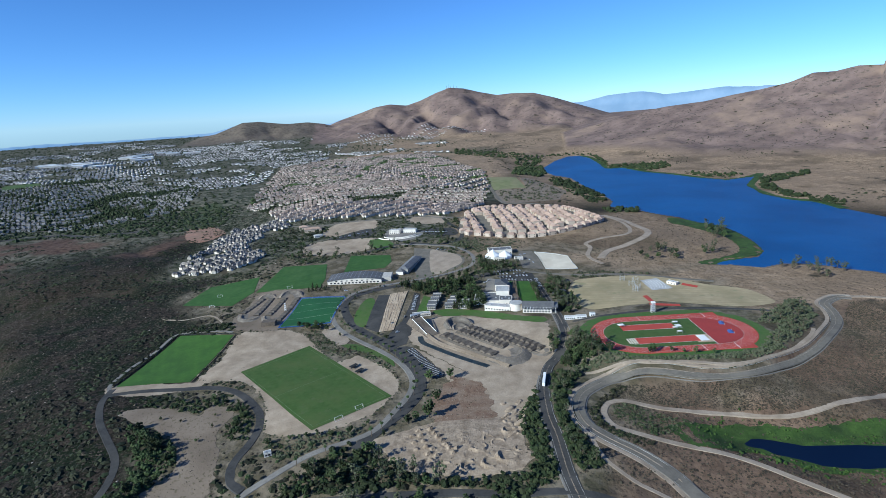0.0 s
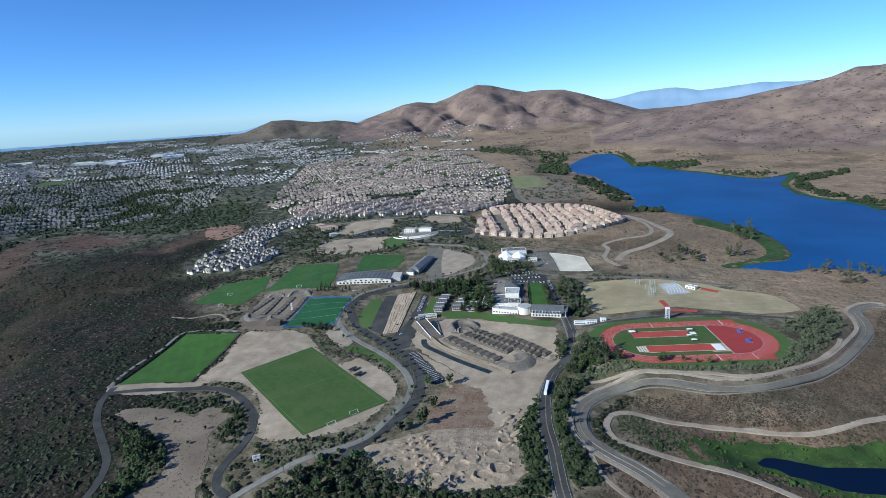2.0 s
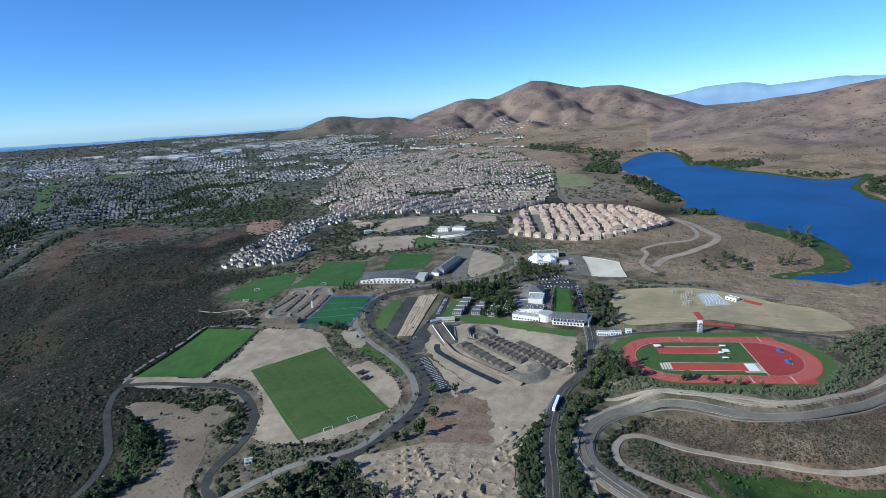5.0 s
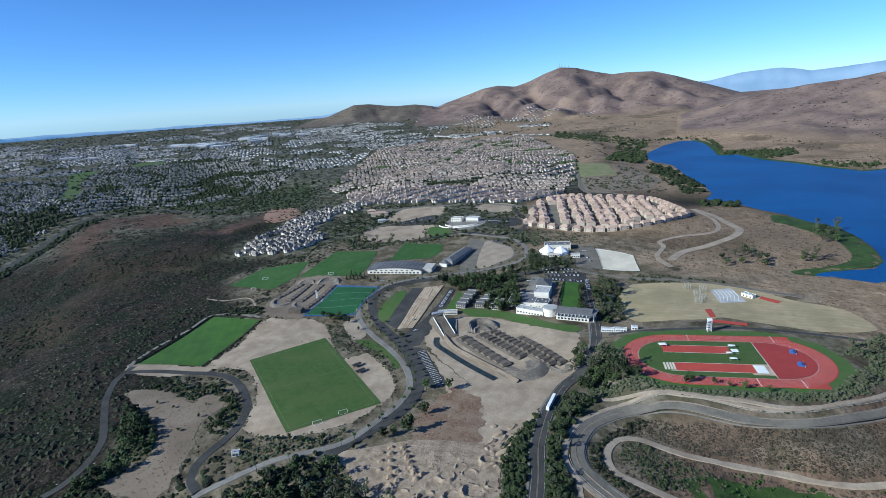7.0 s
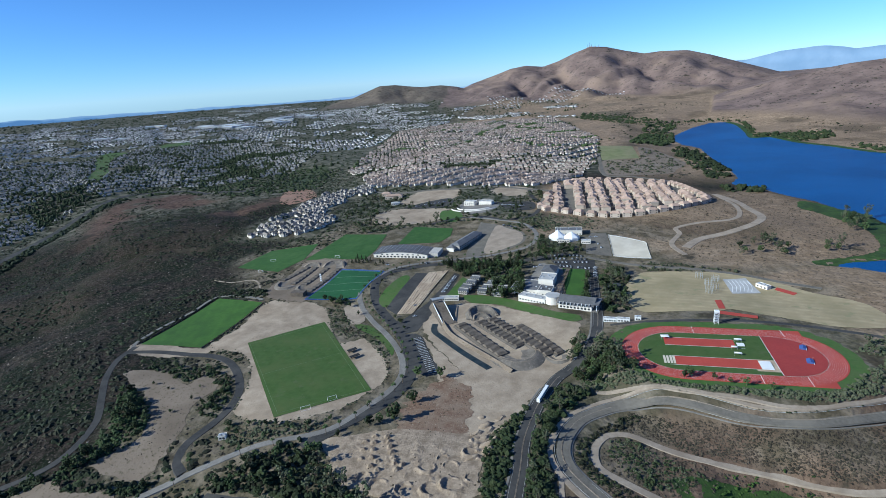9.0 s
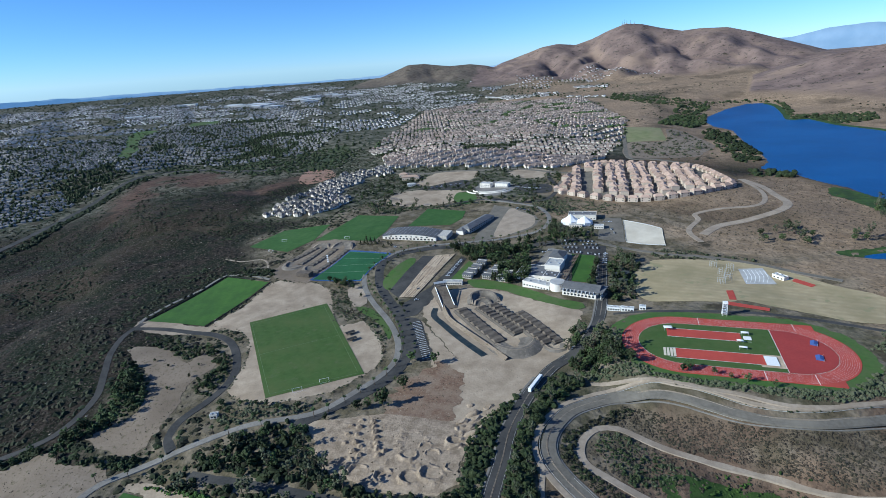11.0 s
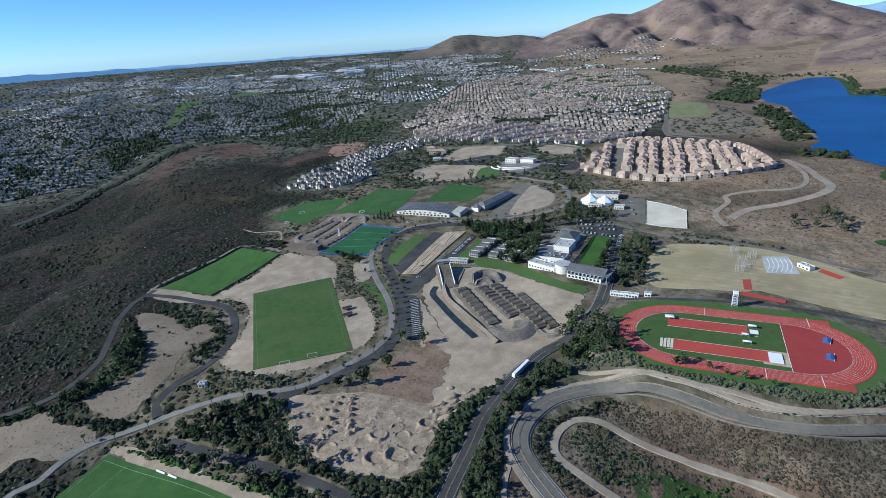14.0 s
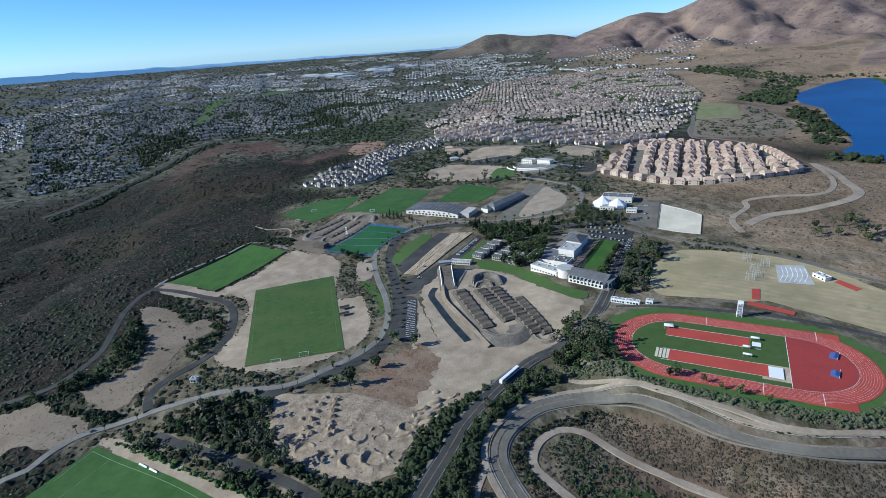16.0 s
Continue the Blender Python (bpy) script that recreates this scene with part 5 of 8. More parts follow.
def clump(seed, n, spread=0.75, size=0.45, subdiv=1):
    rnd = random.Random(seed)
    out = []
    for i in range(n):
        v, f = ico(subdiv, 0.3, seed * 31 + i, rnd.uniform(0.6, 0.9))
        a, r = rnd.uniform(0, 6.283), spread * rnd.random() ** 0.5
        k, at = size * rnd.uniform(0.7, 1.3), np.array([r * math.cos(a), r * math.sin(a), rnd.uniform(0.1, 0.7)])
        out.append((v * k + at, f))
        out.append(sprays(seed * 57 + i, [at], [k], 11, 0.22))
    return joined(out)


def fast_mesh(name, verts, tris, mats, mat_index=None):
    me = bpy.data.meshes.new(name)
    me.vertices.add(len(verts))
    me.vertices.foreach_set("co", np.asarray(verts, np.float32).ravel())
    me.loops.add(tris.size)
    me.loops.foreach_set("vertex_index", np.asarray(tris, np.int32).ravel())
    me.polygons.add(len(tris))
    me.polygons.foreach_set("loop_start", np.arange(0, tris.size, 3, dtype=np.int32))
    for m in mats:
        me.materials.append(m)
    me.polygons.foreach_set("use_smooth", np.zeros(len(tris), bool))
    if mat_index is not None:
        me.polygons.foreach_set("material_index", np.asarray(mat_index, np.int32))
    me.update()
    me.validate()
    return me


def sown(name, templates, xy, size, material, label, category, rise=0.0, tall=1.0, seed=1, z=None):
    """Many plants too small to count, joined into one mesh."""
    rnd = np.random.RandomState(seed)
    n = len(xy)
    if z is None:
        z = np.concatenate([hills(xy[i:i + 4000, 0], xy[i:i + 4000, 1])[0] for i in range(0, n, 4000)]) if n else np.zeros(0)
    pick = rnd.randint(0, len(templates), n)
    yaw, sz = rnd.uniform(0, 6.283, n), size[0] * 0.8 + (size[1] * 1.2 - size[0] * 0.8) * rnd.random_sample(n) ** 2.0
    vs, fs, base = [], [], 0
    for k, (tv, tf) in enumerate(templates):
        sel = np.where(pick == k)[0]
        if not len(sel):
            continue
        c, s = np.cos(yaw[sel])[:, None], np.sin(yaw[sel])[:, None]
        x = (tv[None, :, 0] * c - tv[None, :, 1] * s) * sz[sel][:, None] + xy[sel, 0][:, None]
        y = (tv[None, :, 0] * s + tv[None, :, 1] * c) * sz[sel][:, None] + xy[sel, 1][:, None]
        zz = tv[None, :, 2] * (sz[sel] * tall * rnd.uniform(0.75, 1.25, len(sel)))[:, None] + z[sel][:, None] + rise
        vs.append(np.stack([x, y, zz], -1).reshape(-1, 3))
        fs.append((tf[None] + (np.arange(len(sel)) * len(tv))[:, None, None] + base).reshape(-1, 3))
        base += len(sel) * len(tv)
    me = fast_mesh(name, np.concatenate(vs), np.concatenate(fs), [material])
    return tagged(new(name, me), label, category, kind="stuff")


PATCHES = [DIRT_A, DIRT_B, DIRT_C, DIRT_D, DIRT_N, DIRT_S, BMX_PAD, BMX2_PAD, DIRT_N1, DIRT_N2, DIRT_N3, TAN_FIELD, LAWN_LOOP, LAWN_FRONT, LAWN_N,
           PLAZA_N, PARK_STALLS, LOT_ROUND, PADDOCK, GOLF, GOLF_B, FIELD_A, FIELD_B, FIELD_N, FIELD_C, FIELD_D, FIELD_E, LAWN_DORM, LAWN_MAIN, ARENA, ARENA_LOT,
           PARK_N, PLAZA, FORECOURT, STRIP_SAND, STRIP_DARK, HOCKEY, LAKE, POND, TERRA, oval(*TRACK_AT, TRACK_HALF, TRACK_R + TRACK_BAND + 7, 8)]
LANES = [(ROAD_MAIN, 6.5), (ROAD_S, 6.5), (ROAD_E, 7.5), (ROAD_L, 4.2), (ROAD_C, 4.8), (ROAD_W, 8), (ROAD_ARENA, 4.5), (WALK_A, 4.6), (PATH_E, 2.8),
         (SHOULDER, 3), (TRAIL, 3.6), ([(-135, 358), (-79, 355), (5, 352), (25, 347)], 5.0), ([(-420, 1310), (-284, 1276), (-174, 1290), (-61, 1300), (60, 1240)], 7.0), (PENIN_ROAD, 4.5), (PENIN_ROAD_B, 7)]


def clear(xy, margin=0.5):
    """Which of the places lie off every field, road and water."""
    ok = np.ones(len(xy), bool)
    x, y = xy[:, 0], xy[:, 1]
    for poly in PATCHES:
        lo, hi = np.min(poly, 0) - margin, np.max(poly, 0) + margin
        near = ok & (x > lo[0]) & (x < hi[0]) & (y > lo[1]) & (y < hi[1])
        if near.any():
            ok[near] &= poly_dist(x[near], y[near], list(poly)) > margin
    for line, half in LANES:
        mid = rounded(line, 8.0, False)
        lo, hi = mid.min(0) - half - margin, mid.max(0) + half + margin
        near = np.where(ok & (x > lo[0]) & (x < hi[0]) & (y > lo[1]) & (y < hi[1]))[0]
        if len(near):
            best = np.full(len(near), 1e9)
            for a, b in zip(mid[:-1], mid[1:]):
                e = b - a
                t = np.clip(((x[near] - a[0]) * e[0] + (y[near] - a[1]) * e[1]) / (e @ e + 1e-9), 0, 1)
                best = np.minimum(best, (x[near] - a[0] - t * e[0]) ** 2 + (y[near] - a[1] - t * e[1]) ** 2)
            ok[near] &= best > (half + margin) ** 2
    return ok


def inside(poly, n, seed, margin=0.0, free=True):
    """About n random places within an outline, off the roads and fields."""
    rnd = np.random.RandomState(seed)
    lo, hi = np.min(poly, 0), np.max(poly, 0)
    xy = lo + (hi - lo) * rnd.random_sample((n * 4 + 40, 2))
    xy = xy[poly_dist(xy[:, 0], xy[:, 1], list(poly)) < -margin]
    if free:
        xy = xy[clear(xy)]
    return xy[:n]


def spaced(xy, gap):
    kept = []
    for q in xy:
        if all((q[0] - k[0]) ** 2 + (q[1] - k[1]) ** 2 > gap * gap for k in kept):
            kept.append(q)
    return kept


def bud(seed):
    """A small rough tuft for far growth."""
    rnd = random.Random(seed)
    ring = [(math.cos(k * 1.5708 + 0.4) * rnd.uniform(0.8, 1.15), math.sin(k * 1.5708 + 0.4) * rnd.uniform(0.8, 1.15), rnd.uniform(0.0, 0.35)) for k in range(4)]
    v = np.array(ring + [(rnd.uniform(-0.3, 0.3), rnd.uniform(-0.3, 0.3), rnd.uniform(0.7, 1.0)), (0, 0, -0.6)])
    return v, np.array([(k, (k + 1) % 4, 4) for k in range(4)] + [((k + 1) % 4, k, 5) for k in range(4)])


BUDS = [bud(s) for s in range(6)]
DOMES = [ico(1, 0.3, s, 0.7) for s in range(5)]
BUSHES = [clump(s, 3, 0.7, 0.5) for s in range(8)]
GROVE = [clump(40 + s, 4, 0.7, 0.52) for s in range(4)]


def polar_places(n, az0, az1, r0, r1, seed, power=1.0):
    rnd = np.random.RandomState(seed)
    a = np.radians(az0 + (az1 - az0) * rnd.random_sample(n))
    r = r0 + (r1 - r0) * rnd.random_sample(n) ** power
    return np.stack([HUB[0] + r * np.sin(a), HUB[1] + r * np.cos(a)], 1)


def wild_growth():
    # the scrub hill: thickets of dark green, thin and brown elsewhere
    xy = polar_places(78000, -74, -12, 230, 1750, 5, 0.85)
    xy = xy[(poly_dist(xy[:, 0], xy[:, 1], HOMES_L) > 30) & (poly_dist(xy[:, 0], xy[:, 1], HOMES_W) > 5)]
    xy = xy[(xy[:, 0] < -200 - 0.05 * (xy[:, 1] - 500)) | (xy[:, 1] < 420)]
    for bare in (RED_HILL, RED_RIDGE):
        xy = xy[(poly_dist(xy[:, 0], xy[:, 1], bare) > 0) | (fractal(xy[:, 0] / 60, xy[:, 1] / 60, 3, 15) > 0.58)]
    xy = xy[clear(xy, 1.5)]
    thick = 0.6 * fractal(xy[:, 0] / 130, xy[:, 1] / 130, 4, 11) + 0.4 * fractal(xy[:, 0] / 28, xy[:, 1] / 20, 2, 14)
    rnd = np.random.RandomState(2)
    green = thick < 0.5 + 0.03 * rnd.randn(len(xy))
    keep = np.random.RandomState(3).random_sample(len(xy))
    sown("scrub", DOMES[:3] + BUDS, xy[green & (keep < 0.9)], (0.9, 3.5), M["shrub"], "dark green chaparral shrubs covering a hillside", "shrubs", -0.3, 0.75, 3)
    sown("dry_scrub", BUDS, xy[~green & (keep < 0.75)], (0.6, 2.2), M["shrub_dry"], "brown dry sage shrubs on a hillside", "shrubs", -0.2, 0.6, 4)
    rocks = xy[(keep > 0.985) & (xy[:, 0] > -600)]
    sown("rocks", BUDS, rocks, (0.4, 1.3), M["rock"], "pale boulders among chaparral shrubs", "rocks", -0.1, 0.7, 14)
    xy = inside(SLOPE_E, 22000, 8)
    sown("dry_scrub", BUDS, xy, (0.4, 1.15), M["shrub_dry"], "brown dry shrubs on a slope by a road", "shrubs", -0.15, 0.8, 6)
    more = np.concatenate([inside([(150, 470), (240, 455), (330, 440), (420, 455), (420, 330), (300, 330), (180, 350), (120, 420)], 6500, 9),
                           inside([(90, 360), (150, 340), (200, 300), (300, 300), (300, 340), (170, 350), (120, 390)], 1400, 10)])
    sown("dry_scrub", BUDS, more, (0.4, 1.3), M["shrub_dry"], "brown shrubs above a pond", "shrubs", -0.15, 0.8, 7)
    xy = inside(DRYGRASS, 2500, 12)
    sown("dry_scrub", BUDS, xy, (0.5, 1.6), M["shrub_dry"], "sparse brown shrubs in dry grass", "shrubs", -0.15, 0.7, 8)
    xy = polar_places(8000, 2, 44, 1300, 3200, 13)
    xy = xy[clear(xy, 4)]
    keep = fractal(xy[:, 0] / 150, xy[:, 1] / 150, 3, 5) > 0.58
    sown("dry_scrub", BUDS, xy[keep], (1.2, 4.5), M["shrub"], "dark shrubs dotted over the lakeside hills", "shrubs", -0.3, 0.7, 9)


def belts():
    for zone, n, size, key, label in (
        (ZONE_BELT_TRACK, 1150, (0.8, 2.2), "leaf_gum", "green shrubs on the bank below the track"),
        (ZONE_ROAD_S_WEST, 620, (1.2, 3.4), "leaf_dark", "dark shrubs along the road"),
        (ZONE_ROAD_S_EAST, 700, (1.2, 3.6), "leaf_dark", "dark shrubs between two roads"),
        (ZONE_HAIRPIN, 420, (0.6, 1.7), "leaf_dark", "dark green brush inside a hairpin trail"),
        (ZONE_HAIRPIN, 260, (0.6, 1.5), "leaf_gum", "grey-green brush inside a hairpin trail"),
        (ZONE_BEND, 420, (0.7, 1.9), "shrub", "dark purple-brown brush between a road and a trail"),
        (ZONE_SOUTH_WEST, 330, (1.8, 4.4), "leaf_dark", "dark thicket beside the walkway"),
        (ZONE_SOUTH_BOT, 300, (1.4, 3.6), "leaf_dark", "dark thicket below the earthworks"),
        (ZONE_WEST_STRIP, 260, (1.4, 3.4), "leaf", "green thicket beside a narrow road"),
        (ZONE_B_SOUTH, 330, (1.0, 2.8), "leaf_dark", "dark shrubs along a curving road"),
        (ZONE_WEST_BOT, 200, (1.4, 3.2), "leaf_dark", "dark shrubs beside a dirt lot"),
        (ZONE_HUT, 260, (0.8, 2.2), "leaf_gum", "grey-green shrubs round a small hut"),
        (ZONE_A_EAST, 420, (0.6, 1.8), "shrub_dry", "dry shrubs on the bank beside a soccer field"),
        (ZONE_DORM, 160, (1.2, 3.6), "leaf_dark", "dark shrubs round the dormitories"),
        (ZONE_TAN_WEST, 150, (1.2, 3.6), "leaf_dark", "dark shrubs beside the dry field"),
        (ZONE_GROVE_TRACK, 160, (1.2, 3.4), "leaf_dark", "dark undergrowth in a grove"),
        (ZONE_MAIN_EAST, 80, (1.2, 3.0), "leaf_dark", "dark planting beside the main building"),
        (ZONE_DORM_B, 60, (1.2, 3.2), "leaf_dark", "dark shrubs round the dormitories"),
        (ZONE_B_NORTH, 110, (1.5, 3.2), "leaf_dark", "dark hedge of trees above a field"),
        (ZONE_N_SLOPE, 220, (1.2, 3.2), "leaf_gum", "scrubby bank behind the fields"),
        (ZONE_LOOP_N, 620, (1.0, 3.0), "leaf_dark", "dark planting along the loop road"),
        (ZONE_W_SLOPE, 260, (1.2, 3.0), "leaf_gum", "scrub on the slope above a lot"),
        (ZONE_TERRA_SLOPE, 300, (1.0, 2.6), "leaf_gum", "scrub below a housing terrace"),
        (ZONE_ARENA_E, 160, (1.0, 2.8), "leaf_gum", "shrubs beside the service road"),
        (NORTH_MIX, 950, (1.2, 3.8), "leaf_dark", "dark shrubs and trees below the housing tract"),
        (NORTH_MIX, 420, (1.0, 2.6), "leaf_gum", "grey-green shrubs round the plaza"),
        (ZONE_SOUTH_WEST, 90, (1.0, 2.4), "leaf", "green shrubs beside the walkway"),
        (BANK_A, 520, (0.6, 1.7), "leaf_dark", "dark scrub on the bank beside a soccer field"),
        (BANK_A, 430, (0.6, 2.0), "leaf_gum", "grey-green scrub on the bank beside a soccer field"),
        (ZONE_RIGHT_BELT, 900, (1.2, 3.0), "leaf_gum", "grey-green scrub beside the winding road"),
    ):
        sown("thicket", BUSHES, inside(zone, n, n), size, M[key], label, "shrubs", -0.3, 1.0, n)
    for zone, n in ((ZONE_SHORE_W, 230), (ZONE_SHORE_W2, 330), (ZONE_SHORE_W3, 70), (ZONE_SHORE_N, 380), (ZONE_SHORE_N2, 70), (ZONE_SHORE_E, 480), (ZONE_FAR_TREES, 380), (ZONE_LAKE_HEAD, 330), (ZONE_POINT, 90)):
        sown("grove", GROVE, inside(zone, n, n + 5), (4.0, 8.5), M["leaf_dark"], "dark trees lining the lake shore", "trees", -0.8, 1.0, n)
    sown("thicket", BUSHES, inside(ORCHARD, 420, 71, 4.0), (1.6, 4.2), M["leaf_gum"], "grey-green bushes on a dusty plot", "shrubs", -0.2, 0.9, 72)
    rows = inside([(160, 415), (240, 450), (330, 440), (420, 440), (420, 330), (300, 345), (200, 400)], 700, 77)
    d = poly_dist(rows[:, 0], rows[:, 1], POND)
    sown("reeds", BUSHES, rows[(d > 1) & (d < 26)][:420], (0.8, 2.2), M["marsh"], "green reeds and rushes round a pond", "reeds", -0.2, 1.0, 5)


def tree_kind(name, seed, height_m, wide, key, label, lobes=46, trunk=0.28, slim=False):
    """A tree with a tapered trunk, limbs and a crown of many clumps."""
    rnd = random.Random(seed)
    tree = new(name)
    tagged(tree, label, "tree")
    bm = bmesh.new()
    fork = height_m * (0.28 if not slim else 0.12)
    tube(bm, (0, 0, -0.4), (rnd.uniform(-0.2, 0.2), rnd.uniform(-0.2, 0.2), fork), trunk, trunk * 0.75, 7)
    ends = []
    for i in range(6):
        a = i * 1.05 + rnd.uniform(-0.3, 0.3)
        e = (math.cos(a) * wide * rnd.uniform(0.25, 0.55), math.sin(a) * wide * rnd.uniform(0.25, 0.55), height_m * rnd.uniform(0.5, 0.8))
        tube(bm, (0, 0, fork * 0.9), e, trunk * 0.55, trunk * 0.2, 5)
        ends.append(e)
    tube(bm, (0, 0, fork * 0.9), (0, 0, height_m * 0.9), trunk * 0.6, trunk * 0.15, 5)
    part("trunk", bm, M["bark"], tree)
    out = []
    for i in range(lobes):
        if slim:
            k = rnd.random()
            a, r = rnd.uniform(0, 6.283), wide * (1.02 - k) * rnd.uniform(0.4, 1.0)
            q, s = (r * math.cos(a), r * math.sin(a), height_m * (0.12 + 0.86 * k)), wide * rnd.uniform(0.22, 0.34) * (1.1 - 0.6 * k)
        else:
            e = ends[i % len(ends)]
            q = (e[0] * rnd.uniform(0.5, 1.5) + rnd.uniform(-1, 1) * wide * 0.3, e[1] * rnd.uniform(0.5, 1.5) + rnd.uniform(-1, 1) * wide * 0.3,
                 min(height_m, max(fork, e[2] + rnd.uniform(-0.25, 0.3) * height_m)))
            s = wide * rnd.uniform(0.1, 0.25)
        v, f = ico(1, 0.5, seed * 97 + i, 0.75)
        out.append((v * s * 0.9 + np.array(q), f))
        out.append(sprays(seed * 131 + i, [q], [s], 9, 0.2 * wide * 0.5))
    v, f = joined(out)
    crown = new("crown", fast_mesh("crown", v, f, [M[key]]))
    crown.parent = tree
    return tree


KINDS = {
    "round": [tree_kind("broadleaf_tree", 1, 8.0, 4.2, "leaf_dark", "dark green broadleaf tree with a round crown"),
              tree_kind("broadleaf_tree", 2, 7.0, 3.8, "leaf", "green broadleaf tree with an uneven crown")],
    "gum": [tree_kind("eucalyptus_tree", 3, 14.0, 4.4, "leaf_gum", "tall grey-green eucalyptus with a loose crown", 40, 0.32),
            tree_kind("eucalyptus_tree", 4, 11.0, 4.0, "leaf_gum", "grey-green eucalyptus with an open crown", 36, 0.3)],
    "pine": [tree_kind("conifer_tree", 5, 10.0, 2.4, "leaf_dark", "narrow dark green conifer", 46, 0.22, True)],
}
FIRST = {k: [False] * len(v) for k, v in KINDS.items()}


def plant(kind, x, y, scale, seed, group):
    rnd = random.Random(seed)
    i = rnd.randrange(len(KINDS[kind]))
    m = pose(x, y, height(x, y) + 0.1, 0, 0, rnd.uniform(0, 360))
    if not FIRST[kind][i]:
        FIRST[kind][i] = True
        t = KINDS[kind][i]
        t.matrix_basis = m
    else:
        t = copy_thing(KINDS[kind][i], m)
    t.scale = (scale * rnd.uniform(0.85, 1.15),) * 2 + (scale * rnd.uniform(0.85, 1.15),)
    return tagged(t, group=group)


def trees():
    n = 0
    for zone, count, gap, mix, lo, hi, group in (
        (ZONE_GROVE_TRACK, 44, 5.5, "rgr", 1.0, 1.5, "grove beside the track"),
        (ZONE_ROAD_S_EAST, 28, 7, "gr", 0.6, 0.95, "trees between the roads"),
        (ZONE_ROAD_S_WEST, 10, 9, "r", 0.5, 0.8, "trees along the road"),
        (ZONE_TAN_WEST, 36, 5, "rrg", 1.0, 1.4, "trees beside the dry field"),
        (ZONE_DORM, 78, 4.6, "rrpr", 1.1, 1.7, "trees round the dormitories"),
        (ZONE_DORM_B, 24, 4.2, "rp", 1.1, 1.5, "trees round the dormitories"),
        (ZONE_MAIN_EAST, 18, 4.5, "rp", 0.9, 1.3, "trees beside the main building"),
        (ZONE_SOUTH_WEST, 40, 6, "rrg", 0.8, 1.4, "trees beside the walkway"),
        (ZONE_SOUTH_BOT, 16, 8, "r", 0.6, 1.0, "trees below the earthworks"),
        (ZONE_WEST_STRIP, 26, 6, "rr", 0.9, 1.4, "trees beside the narrow road"),
        (ZONE_B_SOUTH, 16, 7, "r", 0.6, 1.0, "trees along the curving road"),
        (ZONE_WEST_BOT, 10, 8, "r", 0.7, 1.0, "trees beside a dirt lot"),
        (ZONE_HUT, 10, 8, "r", 0.6, 0.9, "trees round the hut"),
        (ZONE_HOCKEY_S, 9, 5, "r", 0.8, 1.1, "trees beside the hockey field"),
        (ZONE_HALL_W, 12, 5, "p", 0.7, 1.0, "conifers beside the hall"),
        (ZONE_LOOP_N, 60, 6, "rgr", 0.8, 1.3, "trees along the loop road"),
        (ZONE_PENIN_A, 14, 9, "rg", 1.1, 1.7, "trees on the peninsula"),
        (ZONE_PENIN_B, 12, 10, "rg", 1.0, 1.5, "trees on the peninsula"),
        (ZONE_PENIN_C, 5, 10, "rg", 1.0, 1.4, "trees on the peninsula"),
        (ZONE_SHORE_S, 16, 10, "g", 0.8, 1.2, "eucalyptus by the lake"),
        (NORTH_MIX, 70, 9, "rgrp", 0.9, 1.5, "trees round the plaza"),
        (ZONE_RIGHT_BELT, 16, 11, "g", 0.6, 1.0, "eucalyptus beside the winding road"),
    ):
        for q in spaced(inside(zone, count * 6, count * 7 + 3), gap)[:count]:
            n += 1
            kind = {"r": "round", "g": "gum", "p": "pine"}[mix[n % len(mix)]]
            plant(kind, q[0], q[1], lo + (hi - lo) * ((n * 0.618) % 1), n, group)
    for x, y, s in ((-21, 448, 1.8), (-14, 476, 1.4), (-40, 441, 1.3), (-22, 517, 1.4), (0, 516, 1.5), (-33, 446, 1.2), (-168, 672, 1.2), (-180, 672, 1.0), (-134, 646, 0.7), (-74, 624, 0.8),
                    (-265, 448, 0.5), (-256, 471, 0.45), (-222, 460, 0.5), (-277, 476, 0.5), (-226, 478, 0.4), (-229, 440, 0.5), (-263, 490, 0.55),
                    (208, 522, 1.25), (226, 519, 0.85), (237, 515, 0.6), (248, 513, 0.9), (265, 509, 0.8), (204, 519, 0.9), (-60, 425, 0.8)):
        n += 1
        plant("round", x, y, s, n, "lone trees")
    mid = rounded(ROAD_MAIN, 15.0, False)
    way = np.gradient(mid, axis=0)
    way /= np.linalg.norm(way, axis=1)[:, None]
    for i in range(3, len(mid) - 1):
        off = 7.3 if i % 2 else -7.3
        n += 1
        tree = plant("round", mid[i][0] - way[i][1] * off, mid[i][1] + way[i][0] * off, 0.42 + 0.16 * ((n * 0.618) % 1), n, "street trees along the loop road")
        tree.name = "street_tree"
        tagged(tree, "small round green street tree beside the loop road", "tree")


wild_growth()
belts()
trees()

